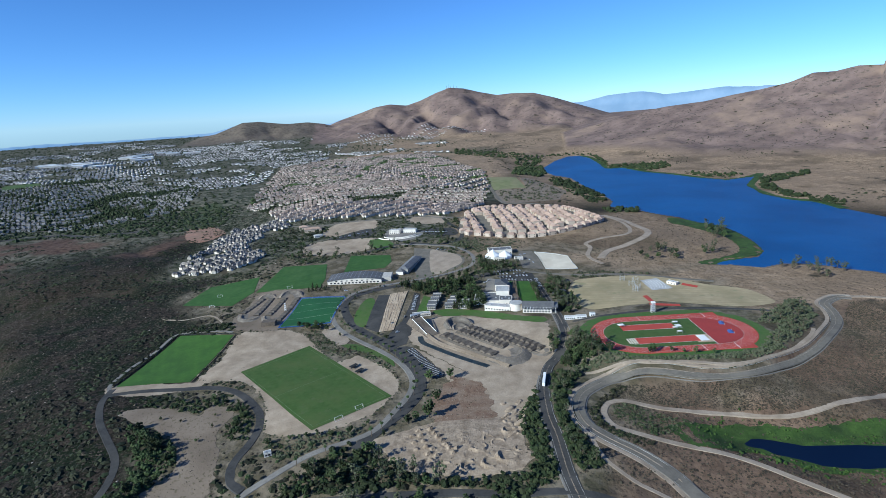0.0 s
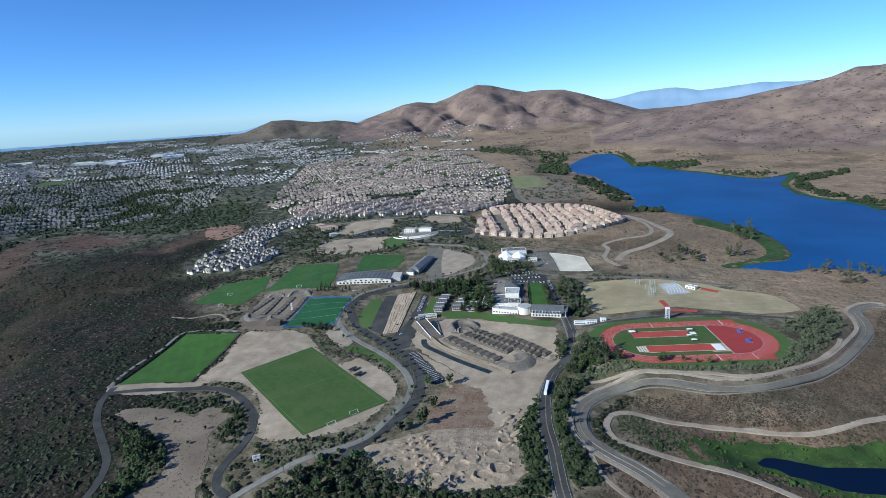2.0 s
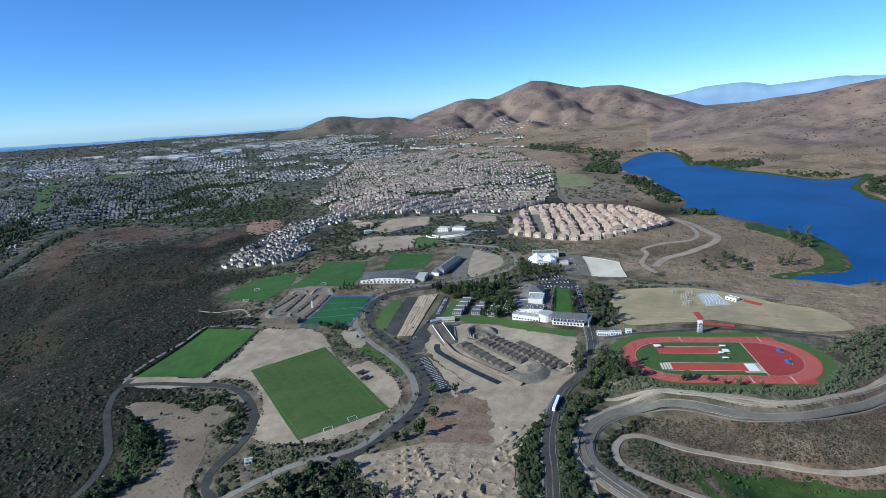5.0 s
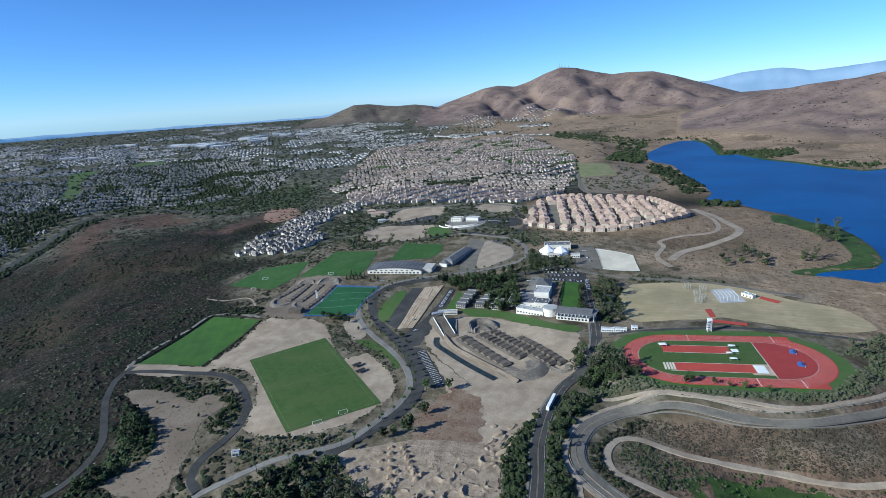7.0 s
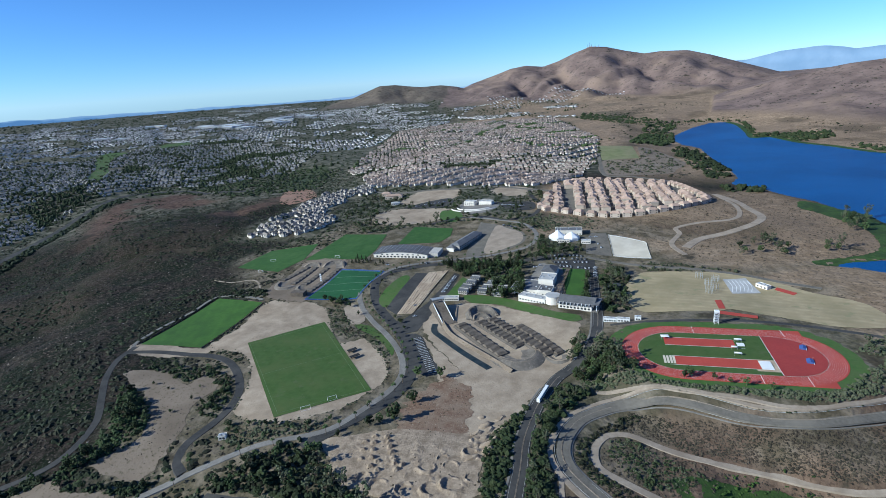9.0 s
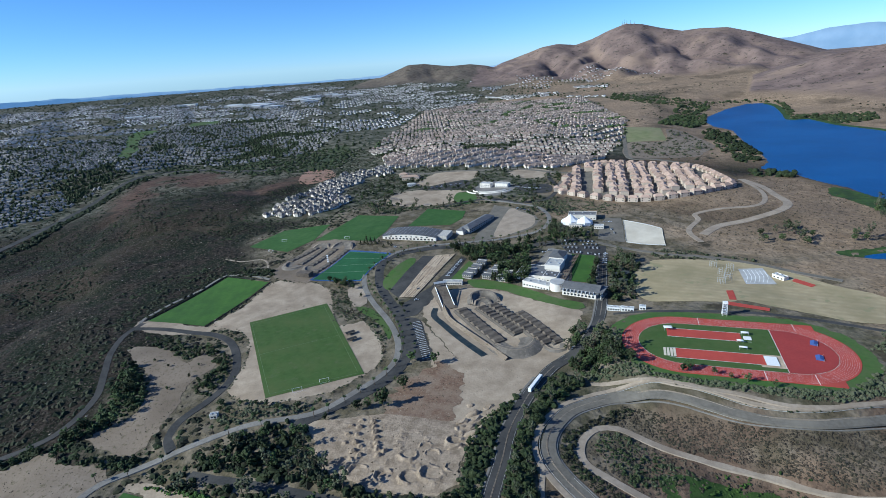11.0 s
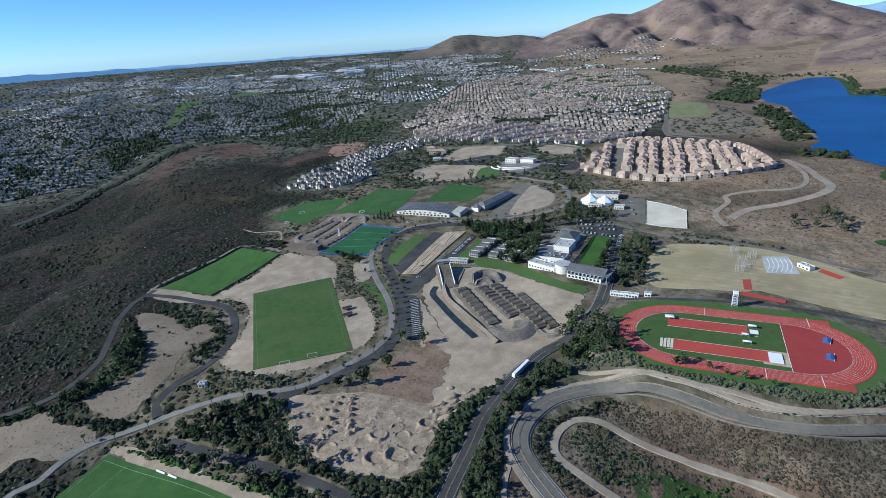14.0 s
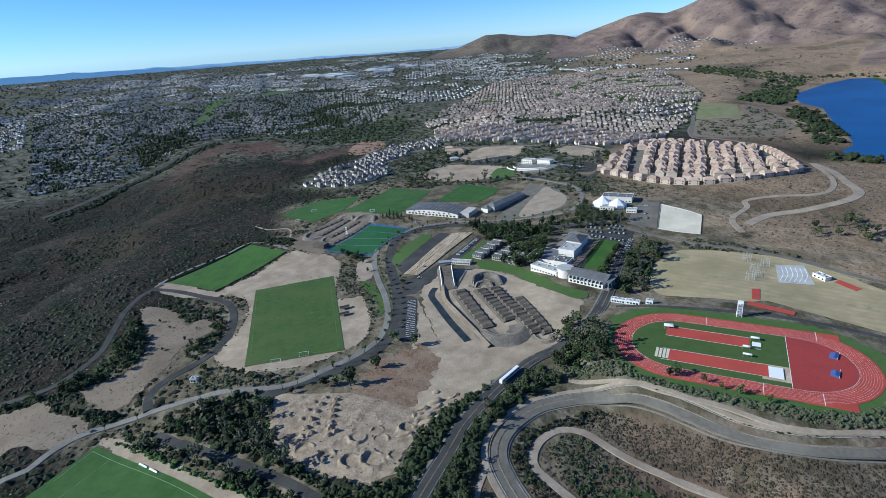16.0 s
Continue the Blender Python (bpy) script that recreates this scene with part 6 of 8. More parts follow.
# ---- housing ----
def hip_house(w, d, h, roof, eave=0.5, hip=0.95):
    """Triangles of a house with a hipped roof; material 0 is the wall, 1 the roof, 2 a window."""
    x, y = w / 2, d / 2
    v = [(-x, -y, -1.5), (x, -y, -1.5), (x, y, -1.5), (-x, y, -1.5), (-x, -y, h), (x, -y, h), (x, y, h), (-x, y, h)]
    e, k = eave, min(w, d) / 2 * hip
    X, Y = x + e, y + e
    rx, ry = max(x - k, 0.3), max(y - k, 0.3)
    if w >= d:
        ry = 0
    else:
        rx = 0
    v += [(-X, -Y, h - 0.1), (X, -Y, h - 0.1), (X, Y, h - 0.1), (-X, Y, h - 0.1), (-rx, -ry, h + roof), (rx, ry, h + roof)]
    f = [(0, 1, 5), (0, 5, 4), (1, 2, 6), (1, 6, 5), (2, 3, 7), (2, 7, 6), (3, 0, 4), (3, 4, 7)]
    m = [0] * 8
    if w >= d:
        r = [(8, 9, 13), (8, 13, 12), (9, 10, 13), (10, 11, 12), (10, 12, 13), (11, 8, 12)]
    else:
        r = [(8, 9, 12), (9, 10, 13), (9, 13, 12), (10, 11, 13), (11, 8, 12), (11, 12, 13)]
    f += r
    m += [1] * 6
    for sx in (-0.28, 0.0, 0.28):
        for z in (0.8, h - 2.0):
            for side in (-1, 1):
                n = len(v)
                yy = side * (y + 0.04)
                a, b = sx * w - 0.75, sx * w + 0.75
                v += [(a, yy, z), (b, yy, z), (b, yy, z + 1.2), (a, yy, z + 1.2)]
                f += [(n, n + 1, n + 2), (n, n + 2, n + 3)] if side < 0 else [(n, n + 2, n + 1), (n, n + 3, n + 2)]
                m += [2, 2]
    return np.array(v, float), np.array(f), np.array(m)


def settled(name, templates, xy, yaw, size, mats, label, category, seed):
    """Houses too many to count, joined into one mesh."""
    rnd = np.random.RandomState(seed)
    n = len(xy)
    z = np.concatenate([hills(xy[i:i + 4000, 0], xy[i:i + 4000, 1])[0] for i in range(0, n, 4000)])
    pick = rnd.randint(0, len(templates), n)
    sz = size[0] + (size[1] - size[0]) * rnd.random_sample(n)
    vs, fs, ms, base = [], [], [], 0
    for k, (tv, tf, tm) in enumerate(templates):
        sel = np.where(pick == k)[0]
        c, s = np.cos(yaw[sel])[:, None], np.sin(yaw[sel])[:, None]
        x = (tv[None, :, 0] * c - tv[None, :, 1] * s) * sz[sel][:, None] + xy[sel, 0][:, None]
        y = (tv[None, :, 0] * s + tv[None, :, 1] * c) * sz[sel][:, None] + xy[sel, 1][:, None]
        zz = tv[None, :, 2] * sz[sel][:, None] + z[sel][:, None]
        vs.append(np.stack([x, y, zz], -1).reshape(-1, 3))
        fs.append((tf[None] + (np.arange(len(sel)) * len(tv))[:, None, None] + base).reshape(-1, 3))
        ms.append(np.tile(tm, len(sel)))
        base += len(sel) * len(tv)
    me = fast_mesh(name, np.concatenate(vs), np.concatenate(fs), mats, np.concatenate(ms))
    return tagged(new(name, me), label, category, kind="stuff")


def poly_part(poly, y, above):
    """The part of an outline north or south of a line."""
    out = []
    for a, b in zip(poly, poly[1:] + poly[:1]):
        if (a[1] > y) == above:
            out.append(a)
        if (a[1] > y) != (b[1] > y):
            k = (y - a[1]) / (b[1] - a[1])
            out.append((a[0] + (b[0] - a[0]) * k, y))
    return out


def tract(poly, along, row, turn, seed, warp=60.0):
    """House plots in curving rows: places and the way each row runs."""
    lo, hi = np.min(poly, 0) - 150, np.max(poly, 0) + 150
    cx, cy = (lo + hi) / 2
    half = np.linalg.norm(hi - lo) / 2
    u, v = np.meshgrid(np.arange(-half, half, along), np.arange(-half, half, row))
    v = v + np.where((np.arange(v.shape[0]) % 2)[:, None] == 0, row * 0.22, -row * 0.22)
    rnd = np.random.RandomState(seed)
    u, v = u.ravel() + rnd.uniform(-1, 1, u.size) * along * 0.12, v.ravel() + rnd.uniform(-1, 1, u.size) * row * 0.06
    bendv = warp * np.sin(u / 190 + seed) + 0.4 * warp * np.sin(u / 77 + v / 240)
    slope = warp / 190 * np.cos(u / 190 + seed) + 0.4 * warp / 77 * np.cos(u / 77 + v / 240)
    v = v + bendv
    c, s = math.cos(radians(turn)), math.sin(radians(turn))
    xy = np.stack([cx + u * c - v * s, cy + u * s + v * c], 1)
    yaw = np.arctan(slope) + radians(turn) + np.pi * rnd.randint(0, 2, u.size)
    ok = poly_dist(xy[:, 0], xy[:, 1], list(poly)) < -4
    ok &= fractal(xy[:, 0] / 90, xy[:, 1] / 90, 2, seed + 40) > 0.2
    return xy[ok], yaw[ok]


def winged(w, d, h, roof, ww, wd, sx, sy, wh):
    """A house with a lower wing set to one side."""
    v, f, m = hip_house(w, d, h, roof * 1.5, 0.3, 0.4)
    v2, f2, m2 = hip_house(ww, wd, wh, roof * 1.1, 0.25, 0.3)
    return np.concatenate([v[:14], v2[:14] + np.array([sx, sy, 0])]), np.concatenate([f[:14], f2[:14] + 14]), np.concatenate([m[:14], m2[:14]])


HOUSES = [winged(11, 8, 4.8, 2.2, 6, 6, 3.0, -5.0, 3.2), winged(8, 11, 4.6, 2.4, 6, 5.5, -4.5, 3.0, 4.2), winged(12, 8, 4.2, 2.2, 5.5, 7, -3.5, 4.0, 3.6), winged(9, 9, 5.0, 2.8, 5, 6, 4.5, 3.5, 3.0)]
FAR_HOUSES = [(v[:14], f[:14], m[:14]) for v, f, m in (hip_house(13, 9, 4.4, 3.0, 0.25, 0.5), hip_house(9, 12, 4.6, 3.2, 0.25, 0.5), hip_house(14, 8, 3.8, 2.8, 0.25, 0.5))]


def streets(name, poly, row, turn, seed, warp, label):
    """The bent streets between the rows of a tract, as one sheet of strips."""
    lo, hi = np.min(poly, 0) - 150, np.max(poly, 0) + 150
    cx, cy = (lo + hi) / 2
    half = np.linalg.norm(hi - lo) / 2
    u = np.arange(-half, half, 14.0)
    vs, fs = [], []
    c, s = math.cos(radians(turn)), math.sin(radians(turn))
    for k, v in enumerate(np.arange(-half, half, row)):
        if k % 2:
            continue
        mid = v - row * 0.5 + warp * np.sin(u / 190 + seed) + 0.4 * warp * np.sin(u / 77 + v / 240)
        x, y = cx + u * c - mid * s, cy + u * s + mid * c
        on = poly_dist(x, y, list(poly)) < -6
        z = hills(x, y)[0] + 0.5
        for i in range(len(u) - 1):
            if on[i] and on[i + 1]:
                n = len(vs)
                for q, side in ((i, 1), (i, -1), (i + 1, -1), (i + 1, 1)):
                    vs.append((x[q] - s * 4.2 * side, y[q] + c * 4.2 * side, z[q]))
                fs += [(n, n + 1, n + 2), (n, n + 2, n + 3)]
    tagged(new(name, fast_mesh(name, np.array(vs), np.array(fs), [M["asphalt_old"]])), label, "street", kind="stuff")


def grown(xy, n, reach, seed):
    """Places for n plants round each of the given ones."""
    rnd = np.random.RandomState(seed)
    return np.concatenate([xy + rnd.uniform(-reach, reach, xy.shape) for _ in range(n)])


def lines_of_trees(xy, seed, wide):
    """Which places lie in the winding green strips through the town."""
    return np.abs(fractal(xy[:, 0] / 210, xy[:, 1] / 210, 2, seed) - 0.5) < wide


def housing():
    south = poly_part(HOMES_C, 1620, False)
    front, middle = poly_part(south, 1440, False), poly_part(south, 1440, True)
    north = poly_part(HOMES_C, 1620, True)
    tan = [M["tract_wall"], M["roof_brown"], M["glass"]]
    # long blocks in slanting rows along the front
    xy, yaw = tract(front, 10.2, 15.0, 38, 3, 10)
    ok = clear(xy, 3)
    settled("housing_tract", HOUSES, xy[ok], yaw[ok], (0.85, 1.05), tan, "closely built tan houses with brown tiled roofs in slanting rows", "houses", 1)
    sown("garden_trees", DOMES, grown(xy, 1, 9, 4), (1.2, 2.6), M["leaf_dark"], "small dark trees among closely built houses", "trees", 1.0, 1.5, 5)
    xy, yaw = tract(middle, 11.6, 19.0, 14, 3, 34)
    strip = lines_of_trees(xy, 62, 0.024)
    ok = clear(xy, 2) & ~strip
    settled("housing_tract", HOUSES, xy[ok], yaw[ok], (0.7, 0.98), tan, "dense tract of tan houses with brown tiled roofs in curving rows", "houses", 1)
    streets("tract_streets", middle, 19.0, 14, 3, 34, "grey asphalt streets between rows of houses")
    sown("garden_trees", DOMES, np.concatenate([grown(xy, 2, 9, 4), grown(xy[strip], 3, 6, 7)]), (1.3, 3.2), M["leaf_dark"], "small dark garden trees among houses", "trees", 1.5, 1.6, 5)
    xy, yaw = tract(north, 13.0, 20.0, 20, 5, 46)
    keep = np.random.RandomState(9).random_sample(len(xy)) < 0.92
    strip = lines_of_trees(xy, 61, 0.03)
    ok = clear(xy, 2) & keep & ~strip
    settled("housing_tract", HOUSES, xy[ok], yaw[ok], (0.72, 1.0), tan, "tract of cream houses with brown roofs among trees", "houses", 1)
    streets("tract_streets", north, 20.0, 20, 5, 46, "grey asphalt streets between rows of houses")
    sown("garden_trees", DOMES, grown(xy, 2, 12, 14), (1.8, 4.2), M["leaf_dark"], "dark garden trees among houses", "trees", 1.5, 1.5, 15)
    t = grown(xy[strip], 3, 8, 16)
    sown("garden_trees", DOMES, t, (3.0, 6.0), M["leaf"], "line of larger trees through a housing tract", "trees", 1.5, 1.3, 17)
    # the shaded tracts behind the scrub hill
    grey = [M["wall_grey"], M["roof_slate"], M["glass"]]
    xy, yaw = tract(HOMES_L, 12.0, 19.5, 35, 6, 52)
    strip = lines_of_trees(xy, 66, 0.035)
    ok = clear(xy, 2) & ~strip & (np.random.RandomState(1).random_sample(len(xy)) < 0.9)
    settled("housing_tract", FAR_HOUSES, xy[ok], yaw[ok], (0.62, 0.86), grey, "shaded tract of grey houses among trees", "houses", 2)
    streets("tract_streets", HOMES_L, 19.5, 35, 6, 52, "grey streets between shaded houses")
    t = np.concatenate([grown(xy, 2, 11, 24), grown(xy[strip], 3, 9, 26)])
    sown("garden_trees", BUDS, t[clear(t, 2)], (2.2, 5.2), M["leaf_dark"], "dark garden trees among houses", "trees", 1.5, 1.5, 6)
    side = rounded([(q[0] + 22, q[1] - 6) for q in ROAD_W[:7]], 5.0, False)
    rows = np.concatenate([side + np.array([k, 0]) + np.random.RandomState(int(k)).uniform(-4, 4, side.shape) for k in (0, 7, 14, 21)])
    sown("grove", DOMES, rows, (2.5, 5.5), M["leaf_dark"], "dark belt of trees along the broad road", "trees", 0.2, 1.2, 46)
    side = rounded([(q[0] - 34, q[1] + 10) for q in ROAD_W[:7]], 9.0, False)
    rows = np.concatenate([side + np.array([-k, 0]) + np.random.RandomState(int(k)).uniform(-6, 6, side.shape) for k in (0, 12, 26)])
    sown("thicket", BUSHES, rows, (1.5, 3.5), M["leaf_gum"], "grey-green planting on the terraces beside the broad road", "shrubs", 0.0, 0.9, 47)
    t = inside(GOLF, 60, 48, 2.0, False)
    sown("grove", DOMES, t, (3.0, 6.5), M["leaf_dark"], "dark trees along a golf fairway", "trees", 0.3, 1.2, 49)
    t = inside([(-1240, 1500), (-900, 1560), (-760, 1700), (-600, 1640), (-560, 1400), (-740, 1320), (-1000, 1440), (-1180, 1400)], 1100, 44)
    sown("grove", DOMES, t, (2.4, 5.5), M["leaf_dark"], "dark trees in a green valley between housing tracts", "trees", 0.5, 1.2, 45)
    # the town beyond
    town = [(HUB[0] + r * math.sin(radians(a)), HUB[1] + r * math.cos(radians(a))) for a, r in
            [(q, 1500) for q in range(-66, 7, 6)] + [(q, 4600) for q in range(6, -67, -6)]]
    xy, yaw = tract(town, 15.5, 22.0, 28, 9, 120)
    r = np.hypot(xy[:, 0] - HUB[0], xy[:, 1] - HUB[1])
    ok = (poly_dist(xy[:, 0], xy[:, 1], HOMES_C) > 25) & (poly_dist(xy[:, 0], xy[:, 1], HOMES_L) > 15) & clear(xy, 4)
    for bare in (BARE_STRIP, BARE_EAST, RED_HILL, GREENBELT):
        ok &= poly_dist(xy[:, 0], xy[:, 1], bare) > 10
    ok &= fractal(xy[:, 0] / 240, xy[:, 1] / 240, 3, 31) > 0.40 + 0.16 * smooth(3300, 4600, r)
    ok &= (r > 2150) & ((xy[:, 0] < -560) | (r > 2800)) & ~lines_of_trees(xy, 68, 0.045)
    ok &= ~((xy[:, 0] > -560) & (fractal(xy[:, 0] / 300, xy[:, 1] / 260, 2, 8) < 0.38 + 0.0002 * (xy[:, 0] + 560)))
    ok &= (hills(xy[:, 0], xy[:, 1])[1] < 0.22) & (xy[:, 0] < 60)
    xy, yaw = xy[ok], yaw[ok]
    settled("distant_town", FAR_HOUSES, xy, yaw, (0.55, 0.95), [M["town_wall"], M["roof_slate"]], "distant town of pale houses below the hills", "houses", 3)
    t = np.concatenate([grown(xy, 1, 16, 25), polar_places(13000, -68, 4, 1500, 4880, 22, 0.7)])
    keep = (hills(t[:, 0], t[:, 1])[1] < 0.2) & clear(t, 4) & ((t[:, 0] < -560) | (fractal(t[:, 0] / 200, t[:, 1] / 200, 3, 31) > 0.5))
    for bare in (BARE_STRIP, BARE_EAST, RED_HILL, HOMES_C, HOMES_L):
        keep &= poly_dist(t[:, 0], t[:, 1], bare) > 5
    sown("town_trees", BUDS, t[keep], (2.6, 6.5), M["leaf_dark"], "dark trees scattered through a distant town", "trees", 0.5, 1.1, 7)
    for poly, seed in ((SLOPE_HOMES, 31), (SLOPE_HOMES_B, 32)):
        xy, yaw = tract(poly, 24.0, 40.0, 24, seed, 40)
        settled("hillside_homes", FAR_HOUSES, xy, yaw, (0.5, 0.8), [M["town_wall"], M["roof_brown"]], "pale houses climbing the foot of a mountain", "houses", seed)
        sown("town_trees", BUDS, grown(xy, 1, 16, seed), (2.5, 5.0), M["leaf_dark"], "dark trees among hillside houses", "trees", 0.5, 1.1, seed)
    # warehouses
    rnd = random.Random(5)
    yards = ((-2451, 2904, 2), (-2055, 2832, 3), (-1879, 2912, 4), (-1716, 2853, 6), (-2242, 2369, 2), (-1660, 3053, 4), (-1664, 3260, 3), (-1518, 3348, 4))
    lots = [(x + rnd.uniform(-110, 110), y + rnd.uniform(-90, 90)) for x, y, n in yards for _ in range(n)]
    for x, y in lots:
        w = thing("warehouse", (x, y), rnd.uniform(15, 40), "long low white warehouse in the distant town", "warehouse", "distant warehouses")
        L, D = rnd.uniform(40, 95), rnd.uniform(22, 40)
        part("wall", box(bmesh.new(), -L / 2, -D / 2, -8, L / 2, D / 2, 9), M["wall"], w)
        part("roof", box(bmesh.new(), -L / 2 - 0.5, -D / 2 - 0.5, 9, L / 2 + 0.5, D / 2 + 0.5, 10), M["canvas"], w)


def terrace_block(name, w, d, h, wall_key, roof_key, label, category, gables=2, floors=2):
    """A block of homes: walls, a hipped roof with cross wings, windows and garage doors."""
    b = new(name)
    tagged(b, label, category)
    wall = part("wall", box(bmesh.new(), -w / 2, -d / 2, -2.5, w / 2, d / 2, h), M[wall_key], b)
    v, f, _ = hip_house(w, d, h, min(w, d) * (0.27 if w > 14 else 0.42), 0.4, 0.5)
    vs, fs = [v[8:14]], [f[8:14] - 8]
    n = 6
    for i in range(gables):
        low, out = 1.1 + 0.5 * (i % 2), (2.4 if i % 2 else -2.4)
        wide, cx = w / gables * 0.58, (-0.5 + (i + 0.5) / gables) * w + 0.06 * w
        gv, gf, _ = hip_house(wide, d * 0.8, h - low, min(w, d) * 0.27, 0.35, 0.5)
        gv = gv[8:14] + np.array([cx, out + (d * 0.14 if out > 0 else -d * 0.14), 0.0])
        vs.append(gv)
        fs.append(gf[8:14] - 8 + n)
        n += 6
        yy = out + (d * 0.14 if out > 0 else -d * 0.14)
        part("wing", box(bmesh.new(), cx - wide / 2, yy - d * 0.4, -2.5, cx + wide / 2, yy + d * 0.4, h - low), M[wall_key], b)
    roof = new("roof", fast_mesh("roof", np.concatenate(vs), np.concatenate(fs), [M[roof_key]]))
    roof.parent = b
    k = max(2, int(w / 8.5))
    pane = bmesh.new()
    box(pane, -0.9, -0.06, 0, 0.9, 0.06, 1.4)
    first = part("window", pane, M["glass"], wall)
    first.location = (-w / 2 + 2.4, -d / 2 - 0.05, h - 2.2)
    for side in (-1, 1):
        for i in range(k):
            for z in (h - 2.2, 0.9)[:floors]:
                if side < 0 and i == 0 and z > 1:
                    continue
                o = first.copy()
                scene.collection.objects.link(o)
                o.location = (-w / 2 + 2.4 + i * (w - 4.8) / (k - 1), side * (d / 2 + 0.05), z)
    return b


def place_block(first, state, x, y, turn, group, scale=1.0):
    m = pose(x, y, height(x, y) + 0.1, 0, 0, turn)
    if not state:
        first.matrix_basis = m
        ob = first
        state.append(1)
    else:
        ob = copy_thing(first, m)
    ob.scale = (scale, scale, 1.0)
    return tagged(ob, group=group)


def terraces():
    big = terrace_block("terrace_block", 25, 13, 7.2, "wall_warm", "roof_tile", "tan stucco terrace block with a terracotta tiled roof", "terrace", 2)
    mid = terrace_block("terrace_block", 27, 11.5, 6.4, "wall_warm", "roof_tile", "low tan stucco terrace block with a terracotta tiled roof", "terrace", 3)
    deep = terrace_block("terrace_block", 23, 14, 8.2, "wall_warm", "roof_tile", "tall tan stucco terrace block with a terracotta tiled roof", "terrace", 1)
    small = terrace_block("terrace_house", 15, 12, 6.6, "wall_warm", "roof_tile", "tan stucco house with a terracotta tiled roof", "house", 1)
    s_big, s_mid, s_deep, s_small = [], [], [], []
    ring = rounded(TERRA, 17.5, True)
    for i, q in enumerate(ring):
        nxt = ring[(i + 1) % len(ring)]
        turn = math.degrees(math.atan2(nxt[1] - q[1], nxt[0] - q[0]))
        if q[0] > 75 or q[1] < 1105:
            place_block(small, s_small, q[0], q[1], turn, "houses round the terrace")
    lo, hi = np.min(TERRA, 0), np.max(TERRA, 0)
    wild = random.Random(6)
    x, col = lo[0] + 13, 0
    while x < hi[0]:
        y = lo[1] + 26 + wild.uniform(0, 14)
        while y < hi[1]:
            if poly_dist(np.array([x]), np.array([y]), TERRA)[0] < (-21 if x > 75 else -10) and not (88 < x < 104 and 1085 < y < 1240):
                first, state = ((big, s_big), (mid, s_mid), (deep, s_deep))[wild.randrange(3)]
                place_block(first, state, x + 0.06 * (1180 - y) + wild.uniform(-1.5, 1.5), y, 88 + wild.uniform(-7, 7) + 180 * wild.randrange(2) + 14 * smooth(150, 300, x), "blocks of the terrace", wild.uniform(0.9, 1.04))
            y += 27.5 + wild.uniform(-1.0, 3.5)
        x += 17.0 if col % 2 == 0 else 23.5
        col += 1


def west_homes():
    kinds = [(terrace_block("grey_house", 10, 8, 4.8, "wall_grey", "roof_dun", "grey-walled two-storey house with a dun hipped roof", "house", 1, 1), []),
             (terrace_block("pale_house", 9, 7.5, 4.6, "tract_wall", "roof_dun", "cream-walled two-storey house with a dun hipped roof", "house", 1, 1), []),
             (terrace_block("cream_house", 11.5, 8, 4.4, "tract_wall", "roof_dun", "cream-walled house with a low dun roof", "house", 2, 1), [])]
    xy, yaw = tract(HOMES_W, 12.4, 16.0, 66, 2, 16)
    wild = random.Random(4)
    for q, r in zip(xy, yaw):
        first, state = kinds[wild.randrange(3)]
        place_block(first, state, q[0] + wild.uniform(-1.5, 1.5), q[1] + wild.uniform(-1.5, 1.5), math.degrees(r) + wild.choice((0, 0, 90)) + wild.uniform(-12, 12), "houses below the scrub hill", wild.uniform(0.78, 1.0))
    rnd = np.random.RandomState(8)
    t = np.concatenate([xy + rnd.uniform(-9, 9, xy.shape) for _ in range(2)])
    sown("garden_trees", BUSHES, t, (1.3, 2.8), M["leaf_dark"], "dark trees among the grey houses", "trees", 1.5, 1.6, 9)


housing()
terraces()
west_homes()

# ---- hockey field ----
def build_hockey():
    ob = drape("hockey_field", HOCKEY, M["hockey"], 0.5, 8, False, label="dark green artificial hockey field with white lines", category="hockey field")
    a, b, c, d = (np.array(q) for q in HOCKEY)
    mid = (a + b + c + d) / 4
    big = [tuple(mid + (q - mid) * 1.055) for q in (a, b, c, d)]
    drape("blue_surround", big, M["blue"], 0.42, 8, False, label="blue run-off border round the hockey field", category="surround")
    for k in (0.02, 0.26, 0.5, 0.74, 0.98):
        p, q = a + (b - a) * k, d + (c - d) * k
        ribbon("pitch_line", [tuple(p), tuple(q)], 0.2, M["turf_mark"], 0.56, label="white painted pitch line", category="line")
    for p, q in ((a, b), (d, c)):
        ribbon("pitch_line", [tuple(p), tuple(q)], 0.2, M["turf_mark"], 0.56, label="white painted pitch line", category="line")
    f = thing("hockey_fence", (mid[0], mid[1]), 0, "low blue rail fence round the hockey field", "fence")
    zc = height(mid[0], mid[1])
    for p, q in zip(big, big[1:] + big[:1]):
        p, q = np.array(p), np.array(q)
        n = int(np.linalg.norm(q - p) / 8)
        for i in range(n):
            u, v = p + (q - p) * i / n, p + (q - p) * (i + 1) / n
            zu, zv = height(*u) - zc, height(*v) - zc
            part("post", tube(bmesh.new(), (*(u - mid), zu - 0.2), (*(u - mid), zu + 1.6), 0.09, 0.09, 5), M["steel"], f)
            part("panel", tube(bmesh.new(), (*(u - mid), zu + 1.0), (*(v - mid), zv + 1.0), 0.22, 0.22, 4), M["blue"], f, "blue padded panel")


